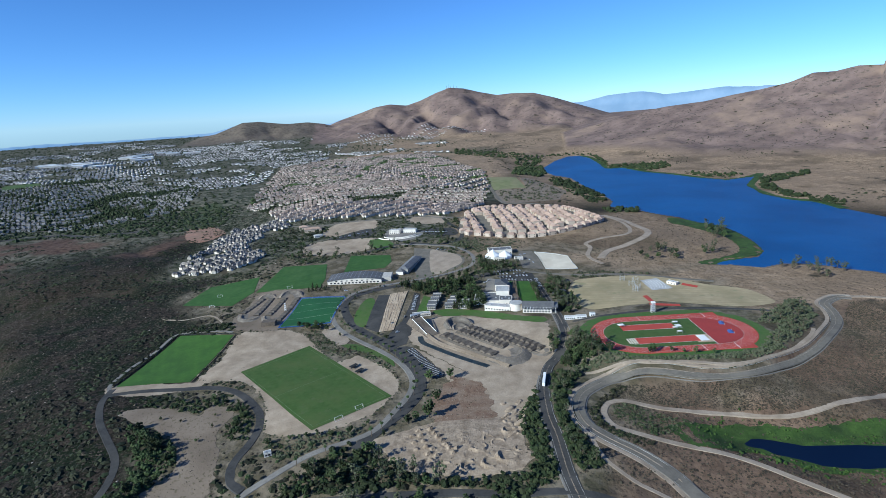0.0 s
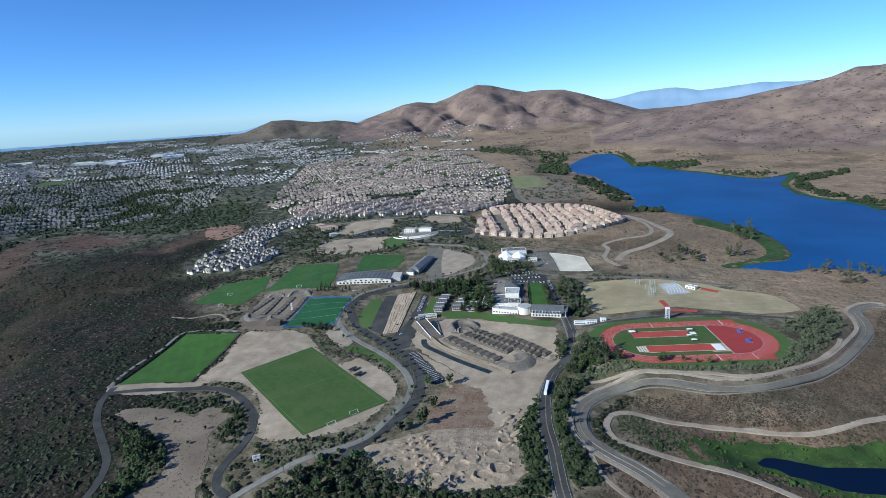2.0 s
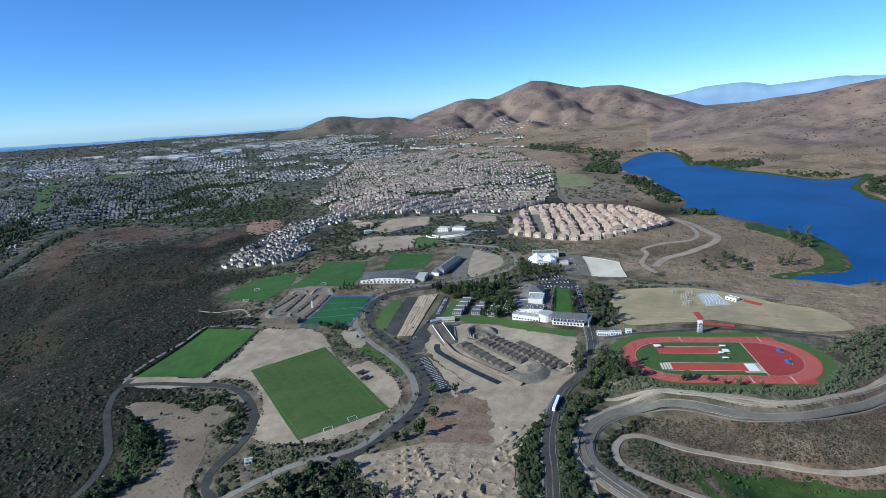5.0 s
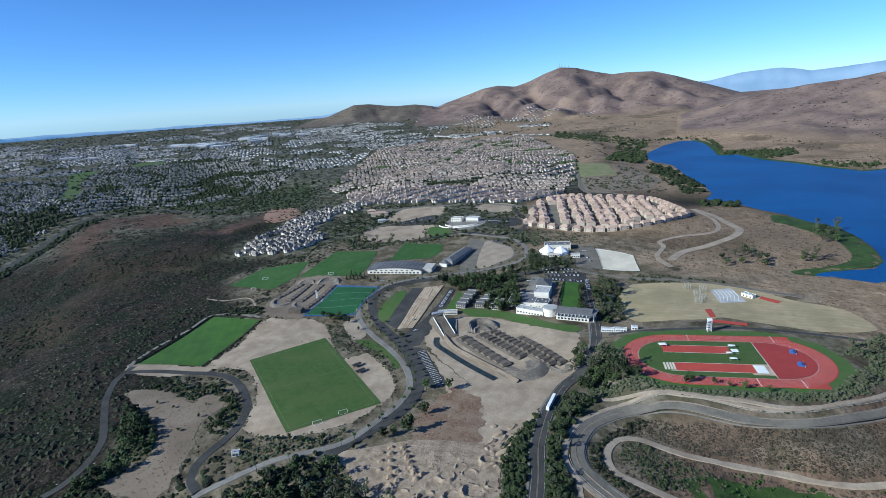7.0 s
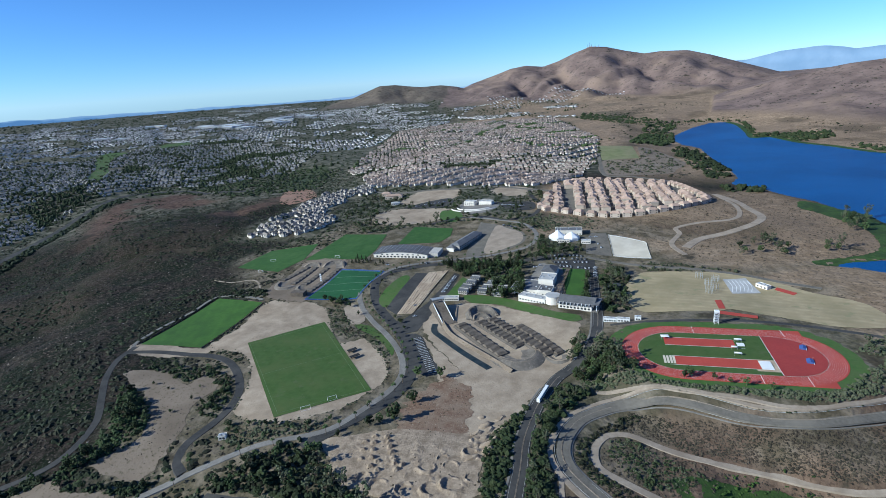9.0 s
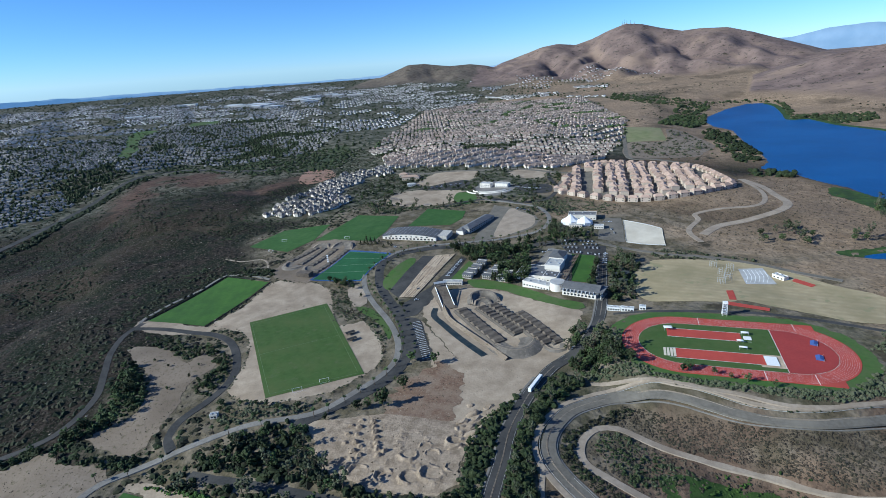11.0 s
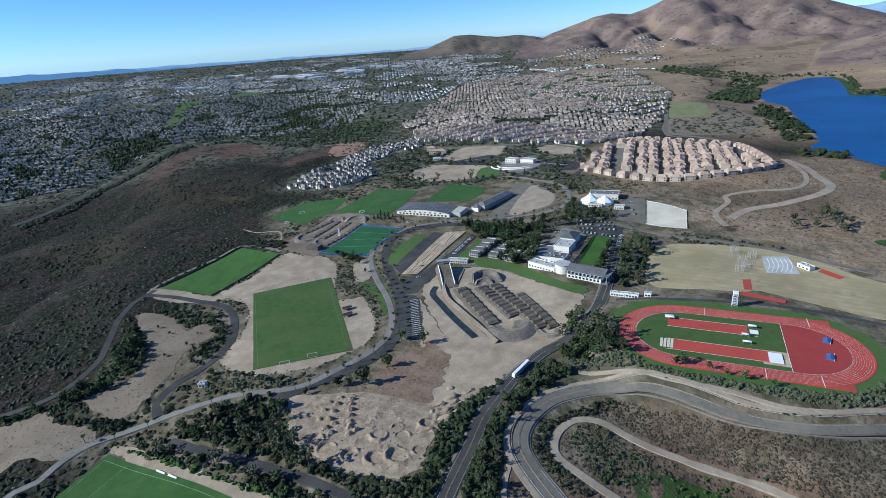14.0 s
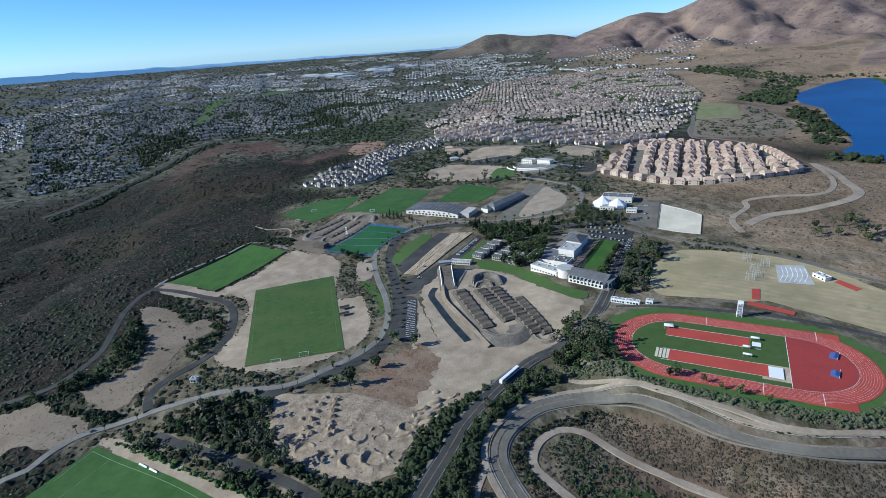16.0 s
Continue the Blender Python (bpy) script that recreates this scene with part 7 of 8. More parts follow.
# ---- cycle tracks ----
def berm(line, inner_w, wall_h, parent, at, material, name="berm", flip=1, skirt=1.25):
    """A banked bend: a packed lane that curls up into a wall on its outer side."""
    mid = rounded(line, 3.0, False)
    way = np.gradient(mid, axis=0)
    way /= np.linalg.norm(way, axis=1)[:, None] + 1e-9
    side = np.stack([-way[:, 1], way[:, 0]], 1) * flip
    prof = [(-inner_w * 0.5, 0.05), (-inner_w * 0.2, 0.1), (inner_w * 0.1, 0.4), (inner_w * 0.35, wall_h * 0.45), (inner_w * 0.55, wall_h), (inner_w * 0.75, wall_h), (inner_w * skirt, -0.6)]
    m, k = len(mid), len(prof)
    ease = np.minimum(1, np.minimum(np.arange(m), np.arange(m)[::-1]) / 4 + 0.15)
    z0 = terrain(mid[:, 0], mid[:, 1]) + 0.4
    verts, faces = [], []
    for i in range(m):
        for off, h in prof:
            x, y = mid[i] + side[i] * off
            verts.append((x - at[0], y - at[1], z0[i] + h * ease[i] - at[2]))
    for i in range(m - 1):
        for j in range(k - 1):
            q = (i * k + j, (i + 1) * k + j, (i + 1) * k + j + 1, i * k + j + 1)
            faces.append(q if flip < 0 else q[::-1])
    body = mesh_object(name, verts, faces, material, parent, shade=True)
    # the pale crest of the bank
    rim, strip = [], []
    for i in range(m):
        for off in (0.5, 0.82):
            x, y = mid[i] + side[i] * inner_w * off
            rim.append((x - at[0], y - at[1], z0[i] + wall_h * ease[i] * (0.97 if off < 0.6 else 0.9) + 0.12 - at[2]))
    for i in range(m - 1):
        q = (2 * i, 2 * i + 2, 2 * i + 3, 2 * i + 1)
        strip.append(q if flip < 0 else q[::-1])
    mesh_object("rim", rim, strip, M["dirt"], body, shade=True)
    return body


def jumps(a, b, width, count, high, parent, at, seed, key="bmx"):
    """A straight of the cycle track: a lane with a row of earth jumps across it."""
    rnd = random.Random(seed)
    a, b = np.array(a, float), np.array(b, float)
    way = (b - a) / np.linalg.norm(b - a)
    side = np.array([-way[1], way[0]])
    length = np.linalg.norm(b - a)
    m = int(length / 3)
    verts, faces = [], []
    for i in range(m + 1):
        for off in (-0.82, -0.58, 0, 0.58, 0.82):
            x, y = a + way * length * i / m + side * off * width
            verts.append((x - at[0], y - at[1], height(x, y) + (0.4 + high * 0.8 if abs(off) < 0.7 else 0.1) - at[2]))
    for i in range(m):
        for j in range(4):
            faces.append((i * 5 + j, i * 5 + j + 1, (i + 1) * 5 + j + 1, (i + 1) * 5 + j)[::-1])
    mesh_object("lane", verts, faces, M["bmx_lane"], parent, shade=False)
    for i in range(count):
        c = a + way * length * (i + 0.6) / count
        z = height(*c) + 0.35 + high * 0.8 - at[2]
        L, h, w = length / count * rnd.uniform(0.78, 0.98) / 2, high * rnd.uniform(0.75, 1.2), width * 0.47
        flat = L * rnd.uniform(0.15, 0.5)
        bm = bmesh.new()
        pts = []
        for u, hh in ((-L, 0), (-L * 0.7, h * 0.3), (-flat, h), (flat, h), (L * 0.7, h * 0.3), (L, 0)):
            row = []
            for s, k in ((-1.12, 0.0), (-1.0, 1.0), (1.0, 1.0), (1.12, 0.0)):
                q = c + way * u + side * s * w
                row.append(bm.verts.new((q[0] - at[0], q[1] - at[1], z + hh * k + rnd.uniform(-0.06, 0.06) - (0.15 if k == 0 else 0))))
            pts.append(row)
        for p, q in zip(pts, pts[1:]):
            for j in range(3):
                bm.faces.new((p[j], q[j], q[j + 1], p[j + 1]))
        bmesh.ops.recalc_face_normals(bm, faces=bm.faces[:])
        part("jump", bm, M[key], parent)


def build_cycle_track():
    x, y = 40.0, 600.0
    at = (x, y, height(x, y))
    t = thing("cycle_track", at, 0, "large racing cycle track of dark packed jumps and pale banked bends", "cycle track")
    jumps((-6, 621), (50, 562), 10.5, 8, 1.7, t, at, 1)
    jumps((14, 629), (65, 579), 9.5, 10, 1.6, t, at, 2)
    jumps((25, 637), (94, 565), 9.5, 13, 1.8, t, at, 3)
    jumps((57, 621), (104, 567), 8, 9, 1.4, t, at, 4)
    berm([(9, 636), (4, 651), (9, 659), (18, 656), (27, 643)], 8, 4.6, t, at, M["bmx_pale"], flip=1)
    berm([(11, 632), (9.5, 640), (12, 644), (17, 643), (23, 634)], 5, 3.2, t, at, M["bmx_pale"], flip=1)
    berm([(53, 563), (58, 557), (64, 553.5), (69, 554.5), (73, 560), (74, 567), (71, 574)], 12, 4.2, t, at, M["bmx_pale"], flip=-1, skirt=1.5)
    berm([(93, 566), (100, 558), (107, 560), (107, 567)], 5, 1.6, t, at, M["bmx_pale"], flip=-1)
    # start hill with its gate
    bm = bmesh.new()
    up = Vector((24, -42, 0)).normalized()
    sd = Vector((-up.y, up.x, 0))
    c = Vector((-40, 661, 0))
    rows = []
    for d, h in ((-8, 0), (-3, 8.5), (5, 8.5), (24, 4.0), (46, 0.6)):
        row = []
        for s, k in ((-9.5, 0), (-6, 1), (6, 1), (9.5, 0)):
            q = c + up * d + sd * s
            row.append(bm.verts.new((q.x - at[0], q.y - at[1], height(q.x, q.y) - at[2] + 0.3 + h * k)))
        rows.append(row)
    for p, q in zip(rows, rows[1:]):
        for j in range(3):
            bm.faces.new((p[j], q[j], q[j + 1], p[j + 1]))
    bmesh.ops.recalc_face_normals(bm, faces=bm.faces[:])
    part("start_hill", bm, M["bmx"], t, "dark steep start ramp")
    for s in (-6.4, 6.4):
        p, q = c + up * 4 + sd * s, c + up * 42 + sd * s
        part("ramp_rail", tube(bmesh.new(), (p.x - x, p.y - y, height(p.x, p.y) - at[2] + 9.6), (q.x - x, q.y - y, height(q.x, q.y) - at[2] + 2.2), 0.5, 0.5, 4), M["white"], t, "white ramp side rail")
    g = c + up * 1 - Vector((x, y, 0))
    zt = height(c.x, c.y) - at[2] + 8.8
    for s in (-6, 6):
        q = g + sd * s
        part("gate_post", tube(bmesh.new(), (q.x, q.y, zt), (q.x, q.y, zt + 4), 0.3), M["steel_dark"], t)
    part("gate_roof", tube(bmesh.new(), tuple(g + sd * -7 + Vector((0, 0, zt + 4.2))), tuple(g + sd * 7 + Vector((0, 0, zt + 4.2))), 1.8, 1.8, 4), M["steel"], t, "grey gate canopy")
    ditch = [(-33, 622), (-30, 606), (-14, 589), (11, 564), (41, 537)]
    ribbon("channel_bank", ditch, 6.0, M["dirt"], 0.5, shift=6.2, label="pale bank beside a drainage channel", category="bank", camber=1.7)
    ribbon("channel_bank", ditch, 6.0, M["dirt"], 0.5, shift=-6.2, label="pale bank beside a drainage channel", category="bank", camber=1.7)
    ribbon("drain_channel", ditch, 6.6, M["channel"], 0.55, label="dark lined drainage channel", category="channel")
    ribbon("embankment", [(-29, 634), (-12, 603), (8, 584), (35, 560), (63, 534)], 6.0, M["dirt_dull"], 0.7, label="brown weedy embankment beside the cycle track", category="bank", camber=2.2)
    x, y = -245.0, 735.0
    at = (x, y, height(x, y))
    t = thing("small_cycle_track", at, 0, "small practice cycle track of dark earth jumps", "cycle track")
    for i, (a, b, n) in enumerate((((-285, 735), (-270, 786), 6), ((-263, 724), (-257, 784), 7), ((-245, 722), (-236, 780), 7), ((-226, 700), (-216, 776), 9))):
        jumps(a, b, 6.5, n, 1.0, t, at, 10 + i, "bmx_lane")
    berm([(-272, 785), (-271, 793), (-264, 795), (-258, 784)], 8, 2.6, t, at, M["bmx_pale"], flip=1)
    berm([(-239, 780), (-237, 792), (-230, 797), (-222, 789), (-217, 776)], 9, 3.0, t, at, M["bmx_pale"], flip=1)
    berm([(-280, 733), (-276, 716), (-268, 711), (-264, 722)], 8, 2.4, t, at, M["bmx_pale"], flip=-1)
    berm([(-246, 722), (-242, 708), (-234, 704), (-229, 712)], 7, 2.0, t, at, M["bmx_pale"], flip=-1)
    bm = bmesh.new()
    box(bm, 2, -52, -0.5, 20, -41, 5.0)
    part("start_platform", bm, M["bmx"], t, "dark block of a start platform")
    m = thing("lighting_mast", (-224, 733), 0, "white lattice mast between two sports grounds", "mast")
    for sx, sy in ((-1, -1), (1, -1), (1, 1), (-1, 1)):
        part("leg", tube(bmesh.new(), (sx, sy, 0), (sx * 0.6, sy * 0.6, 12), 0.14), M["white"], m)
    for z in (3, 6, 9, 12):
        part("deck", box(bmesh.new(), -1.1, -1.1, z, 1.1, 1.1, z + 0.2), M["white"], m)


# ---- earthworks ----
BOWLS = [(-9, 377, 6.5, 2.8), (10, 376, 6.0, 2.8), (28, 378, 6.0, 2.7), (41, 384, 7.0, 2.9), (20, 398, 6.0, 2.2), (36, 402, 5.0, 2.0), (-21, 383, 5.0, 2.6), (29, 409, 4.0, 1.5), (47, 418, 5.0, 2.0), (53, 392, 4.0, 1.5)]
JUMP_ROWS = [((-31, 432), (-20, 390), 5, 3.4), ((-24, 436), (1, 390), 8, 3.0), ((-19, 404), (-13, 386), 2, 3.2), ((-8, 404), (6, 396), 2, 3.0), ((-36, 425), (-30, 396), 3, 2.4), ((46, 446), (56, 408), 5, 2.6)]


def earthworks():
    # the jump park: one sheet of loose soil, dug into bowls and heaped into rows of jumps
    xs, ys = np.arange(-60, 64.1, 1.0), np.arange(362, 440.1, 0.9)
    x, y = np.meshgrid(xs, ys)
    z = terrain(x, y)
    up = (fractal(x / 9, y / 9, 3, 61) - 0.5) * 2.0 * smooth(432, 415, y) + (fractal(x / 2.4, y / 2.4, 2, 62) - 0.5) * 1.1
    for cx, cy, r, deep in BOWLS:
        q = np.hypot(x - cx, (y - cy) * 1.15) / r * (1 + 0.18 * (fractal(x / 4, y / 4, 2, 63) - 0.5))
        rim = 0.55 + 0.45 * np.cos(np.arctan2(y - cy, x - cx) + cx)
        up = up - deep * smooth(0.95, 0.25, q) + deep * rim * np.exp(-((q - 1.08) / 0.2) ** 2)
    for (ax, ay), (bx, by), n, high in JUMP_ROWS:
        length = math.hypot(bx - ax, by - ay)
        wx, wy = (bx - ax) / length, (by - ay) / length
        u, v = (x - ax) * wx + (y - ay) * wy, -(x - ax) * wy + (y - ay) * wx
        for k in range(n):
            d = u - (k + 0.5) * length / n
            kick = np.clip(1 + d / 4.2, 0, 1) * smooth(1.1, 0.2, d)
            up = np.maximum(up, high * (0.75 + 0.5 * ((k * 0.618) % 1)) * kick * np.exp(-(v / 2.0) ** 4) + 0.15)
            up = up - 0.9 * np.exp(-((d - 2.6) / 1.3) ** 2 - (v / 2.0) ** 2)
    area = poly_dist(x, y, DIRT_S)
    up = 0.35 + up * smooth(0, -9, area) * smooth(440, 428, y)
    z = z + np.where(area < 0, up, -1.0)
    m, n = x.shape
    i, j = np.meshgrid(np.arange(m - 1), np.arange(n - 1), indexing="ij")
    quads = np.stack([i * n + j, i * n + j + 1, (i + 1) * n + j + 1, (i + 1) * n + j], -1).reshape(-1, 4)
    tris = np.concatenate([quads[:, :3], quads[:, [0, 2, 3]]])
    tagged(new("jump_park", fast_mesh("jump_park", np.stack([x, y, z], -1).reshape(-1, 3), tris, [M["dirt_loose"]])), "pale loose soil dug into bowls and rows of bicycle jumps", "dirt", kind="structure")
    spots = [(47, 441), (50, 425), (60, 421), (56, 446), (47, 462), (50, 412), (62, 434), (54, 436), (66, 446), (62, 462), (52, 452), (58, 428), (46, 432)]
    for i, (x, y) in enumerate(spots):
        rnd = random.Random(i + 3)
        mound = thing("dirt_mound", (x, y), rnd.uniform(20, 70) if i < 12 else rnd.uniform(0, 180), "pale sharp-edged dirt jump mound", "dirt mound", "dirt mounds", 0.3)
        L, w, h = rnd.uniform(3.0, 8.0), rnd.uniform(1.6, 3.6), rnd.uniform(1.4, 3.4)
        bm = bmesh.new()
        n = 10
        for k, (r, z) in enumerate(((1.25, -0.4), (1.0, 0.25), (0.72, 0.75), (0.45, 1.0))):
            for j in range(n):
                a = 2 * math.pi * j / n
                e = 1 + rnd.uniform(-0.28, 0.28)
                tilt = 0.35 * math.cos(a) * (z if z > 0 else 0)
                bm.verts.new((math.cos(a) * L * r * e, math.sin(a) * w * r * e, h * (z * (0.85 + tilt)) + rnd.uniform(-0.1, 0.1)))
        bm.verts.ensure_lookup_table()
        for k in range(3):
            for j in range(n):
                bm.faces.new((bm.verts[k * n + j], bm.verts[k * n + (j + 1) % n], bm.verts[(k + 1) * n + (j + 1) % n], bm.verts[(k + 1) * n + j]))
        bm.faces.new([bm.verts[3 * n + j] for j in range(n)])
        part("mound_body", bm, M["dirt_loose"], mound, shade=i % 3 > 0)


# ---- buildings ----
def windows(parent, a, b, z, n, w, h, gap=0.06):
    """A row of panes along a wall from a to b."""
    a, b = Vector(a), Vector(b)
    way = (b - a).normalized()
    turn = math.degrees(math.atan2(way.y, way.x))
    first = None
    for i in range(n):
        q = a + (b - a) * (i + 0.5) / n
        if first is None:
            first = part("window", box(bmesh.new(), -w / 2, -gap, 0, w / 2, gap, h), M["glass"], parent)
            o = first
        else:
            o = first.copy()
            scene.collection.objects.link(o)
        o.matrix_basis = pose(q.x, q.y, z, 0, 0, turn)


def block(name, x, y, turn, w, d, h, wall, roof, label, category="building", rows=1, panes=6, parapet=True, group=""):
    b = thing(name, (x, y), turn, label, category, group)
    body = part("wall", box(bmesh.new(), -w / 2, -d / 2, -2, w / 2, d / 2, h), M[wall], b)
    if parapet:
        bm = bmesh.new()
        box(bm, -w / 2 - 0.15, -d / 2 - 0.15, h, w / 2 + 0.15, -d / 2 + 0.35, h + 0.6)
        box(bm, -w / 2 - 0.15, d / 2 - 0.35, h, w / 2 + 0.15, d / 2 + 0.15, h + 0.6)
        box(bm, -w / 2 - 0.15, -d / 2 + 0.35, h, -w / 2 + 0.35, d / 2 - 0.35, h + 0.6)
        box(bm, w / 2 - 0.35, -d / 2 + 0.35, h, w / 2 + 0.15, d / 2 - 0.35, h + 0.6)
        part("parapet", bm, M[wall], b)
        part("roof", box(bmesh.new(), -w / 2 + 0.35, -d / 2 + 0.35, h - 0.2, w / 2 - 0.35, d / 2 - 0.35, h + 0.15), M[roof], b)
        for i in range(3):
            px, py = (-0.3 + 0.3 * i) * w, (0.15 if i % 2 else -0.15) * d
            part("roof_unit", box(bmesh.new(), px - 1, py - 0.8, h + 0.15, px + 1, py + 0.8, h + 1.2, 0.1), M["steel"], b)
    else:
        v, f, _ = hip_house(w, d, h, min(w, d) * 0.22, 0.8)
        r = new("roof", fast_mesh("roof", v[8:14], f[8:14] - 8, [M[roof]]))
        r.parent = b
    for k in range(rows):
        z = 0.9 + k * 3.3
        for s in (-1, 1):
            windows(body, (-w / 2 + 0.6, s * (d / 2 + 0.03), 0), (w / 2 - 0.6, s * (d / 2 + 0.03), 0), z, panes, min(1.8, w / panes * 0.6), 1.5)
    return b


def vault_hall():
    """The long white hall under a shallow curved roof."""
    w, d, eave, rise = 84.0, 34.0, 5.5, 4.0
    b = thing("sports_hall", (-139, 839), -1.5, "long white sports hall with a shallow curved grey roof", "hall")
    n = 16
    bm = bmesh.new()
    for s in (-1, 1):
        low = [bm.verts.new((-w / 2 + w * i / n, s * d / 2, -2)) for i in range(n + 1)]
        top = [bm.verts.new((-w / 2 + w * i / n, s * d / 2, eave + rise * (1 - (2 * i / n - 1) ** 2))) for i in range(n + 1)]
        for i in range(n):
            bm.faces.new((low[i], low[i + 1], top[i + 1], top[i]) if s < 0 else (top[i], top[i + 1], low[i + 1], low[i]))
    box(bm, -w / 2, -d / 2, -2, -w / 2 + 0.4, d / 2, eave)
    box(bm, w / 2 - 0.4, -d / 2, -2, w / 2, d / 2, eave)
    shell = part("wall", bm, M["wall"], b)
    bm = bmesh.new()
    rows = []
    for i in range(n + 1):
        k = 2 * i / n - 1
        z = eave + rise * (1 - k * k) + 0.1
        x = -w / 2 - 1 + (w + 2) * i / n
        rows.append([bm.verts.new((x, y, zz)) for y, zz in ((-d / 2 - 1.2, z), (d / 2 + 1.2, z), (d / 2 + 1.2, z + 0.5), (-d / 2 - 1.2, z + 0.5))])
    for p, q in zip(rows, rows[1:]):
        for j in range(4):
            bm.faces.new((p[j], p[(j + 1) % 4], q[(j + 1) % 4], q[j]))
    bmesh.ops.recalc_face_normals(bm, faces=bm.faces[:])
    part("roof", bm, M["roof_grey"], b, "grey curved sheet roof")
    for i in range(13):
        x = -w / 2 + 4 + i * (w - 8) / 12
        part("roof_seam", box(bmesh.new(), x - 0.1, -d / 2 - 1, eave + rise * (1 - (2 * x / w) ** 2) + 0.58, x + 0.1, d / 2 + 1, eave + rise * (1 - (2 * x / w) ** 2) + 0.78), M["steel"], b)
    windows(shell, (-w / 2 + 3, -d / 2 - 0.06, 0), (w / 2 - 3, -d / 2 - 0.06, 0), 1.0, 14, 3.0, 2.2)
    windows(shell, (-w / 2 + 10, -d / 2 - 0.06, 0), (w / 2 - 10, -d / 2 - 0.06, 0), 4.6, 8, 3.0, 1.4)
    part("annex", box(bmesh.new(), w / 2, -d / 2 + 6, -2, w / 2 + 14, d / 2, 6.5), M["wall_grey"], b, "grey flat annex")


def main_building():
    # wing with a pitched grey roof and a row of dormers
    w = thing("athlete_centre_wing", (116, 668), -12, "white wing with a broad grey sheet roof and dormers", "building")
    body = part("wall", box(bmesh.new(), -18, -9, -2, 18, 9, 7.5), M["wall"], w)
    bm = bmesh.new()
    vs = [bm.verts.new(q) for q in ((-19, -11, 6.6), (21, -11, 6.6), (21, 11, 8.0), (-19, 11, 8.0), (-19, 2, 12), (21, 2, 12),
                                    (-19, -11, 6.1), (21, -11, 6.1), (21, 11, 7.5), (-19, 11, 7.5))]
    for f in ((0, 1, 5, 4), (4, 5, 2, 3), (6, 9, 8, 7), (0, 6, 7, 1), (2, 8, 9, 3), (0, 4, 3, 9, 6), (1, 7, 8, 2, 5)):
        bm.faces.new([vs[i] for i in f])
    bmesh.ops.recalc_face_normals(bm, faces=bm.faces[:])
    part("roof", bm, M["roof_grey"], w, "grey sheet roof")
    for i in range(9):
        x = -16 + i * 4
        part("roof_fin", box(bmesh.new(), x - 0.2, -12.5, 5.8, x + 0.2, -10.2, 8.4), M["white"], w, "white projecting eave fin")
    windows(body, (-17, -9.05, 0), (17, -9.05, 0), 1.0, 9, 2.2, 2.0)
    windows(body, (-17, -9.05, 0), (17, -9.05, 0), 4.4, 9, 2.2, 1.5)
    part("porch", box(bmesh.new(), 18, -10, -2, 25, 10, 0.6), M["concrete"], w)
    for s in (-8, 0, 8):
        part("column", tube(bmesh.new(), (23, s, 0.6), (23, s, 8.2), 0.35), M["white"], w)
    part("porch_roof", box(bmesh.new(), 18, -10, 8.0, 25.5, 10, 8.5), M["roof_grey"], w)
    r = thing("rotunda", (90, 677), 0, "round white stair tower with a flat roof", "building")
    bm = bmesh.new()
    bmesh.ops.create_cone(bm, cap_ends=True, segments=28, radius1=8, radius2=8, depth=11)
    bmesh.ops.translate(bm, vec=(0, 0, 3.5), verts=bm.verts[:])
    part("wall", bm, M["wall"], r)
    bm = bmesh.new()
    bmesh.ops.create_cone(bm, cap_ends=True, segments=28, radius1=8.5, radius2=8.5, depth=0.6)
    bmesh.ops.translate(bm, vec=(0, 0, 9.3), verts=bm.verts[:])
    part("roof", bm, M["roof_pale"], r)
    block("front_block", 68, 685, -22, 34, 12, 5.5, "wall", "roof_pale", "low white front block with a pale flat roof", rows=1, panes=9)
    block("flat_block", 58, 722, -8, 36, 34, 5.0, "wall", "roof_grey", "white block with a grey flat roof and vents", rows=1, panes=8)
    block("dining_block", 80, 706, -8, 16, 18, 6.5, "wall", "roof_grey", "white block with rooftop plant", rows=1, panes=4)
    block("tall_block", 80, 737, -8, 18, 24, 9.5, "wall", "roof_pale", "tall plain white block with a grey roof", rows=0, panes=4)
    block("upper_block", 81, 765, -8, 17, 24, 9.0, "wall", "roof_grey", "white block with a dark grey hipped roof", rows=2, panes=5, parapet=False)
    p = thing("pergola", (97.5, 742), 0, "long brown timber pergola beside a lawn", "pergola")
    for i in range(18):
        y = -43 + i * 5
        x = y * 0.1
        for s in (-2.6, 2.6):
            part("post", tube(bmesh.new(), (x + s, y, -0.5), (x + s, y, 3.6), 0.14, 0.14, 5), M["timber"], p)
        part("rafter", box(bmesh.new(), x - 3.8, y - 0.7, 3.7, x + 3.8, y + 0.7, 4.0), M["timber"], p)
    for s in (-2.6, 0.0, 2.6):
        part("beam", tube(bmesh.new(), (-4.4 + s, -44, 3.6), (4.4 + s, 44, 3.6), 0.4, 0.4, 4), M["timber"], p)


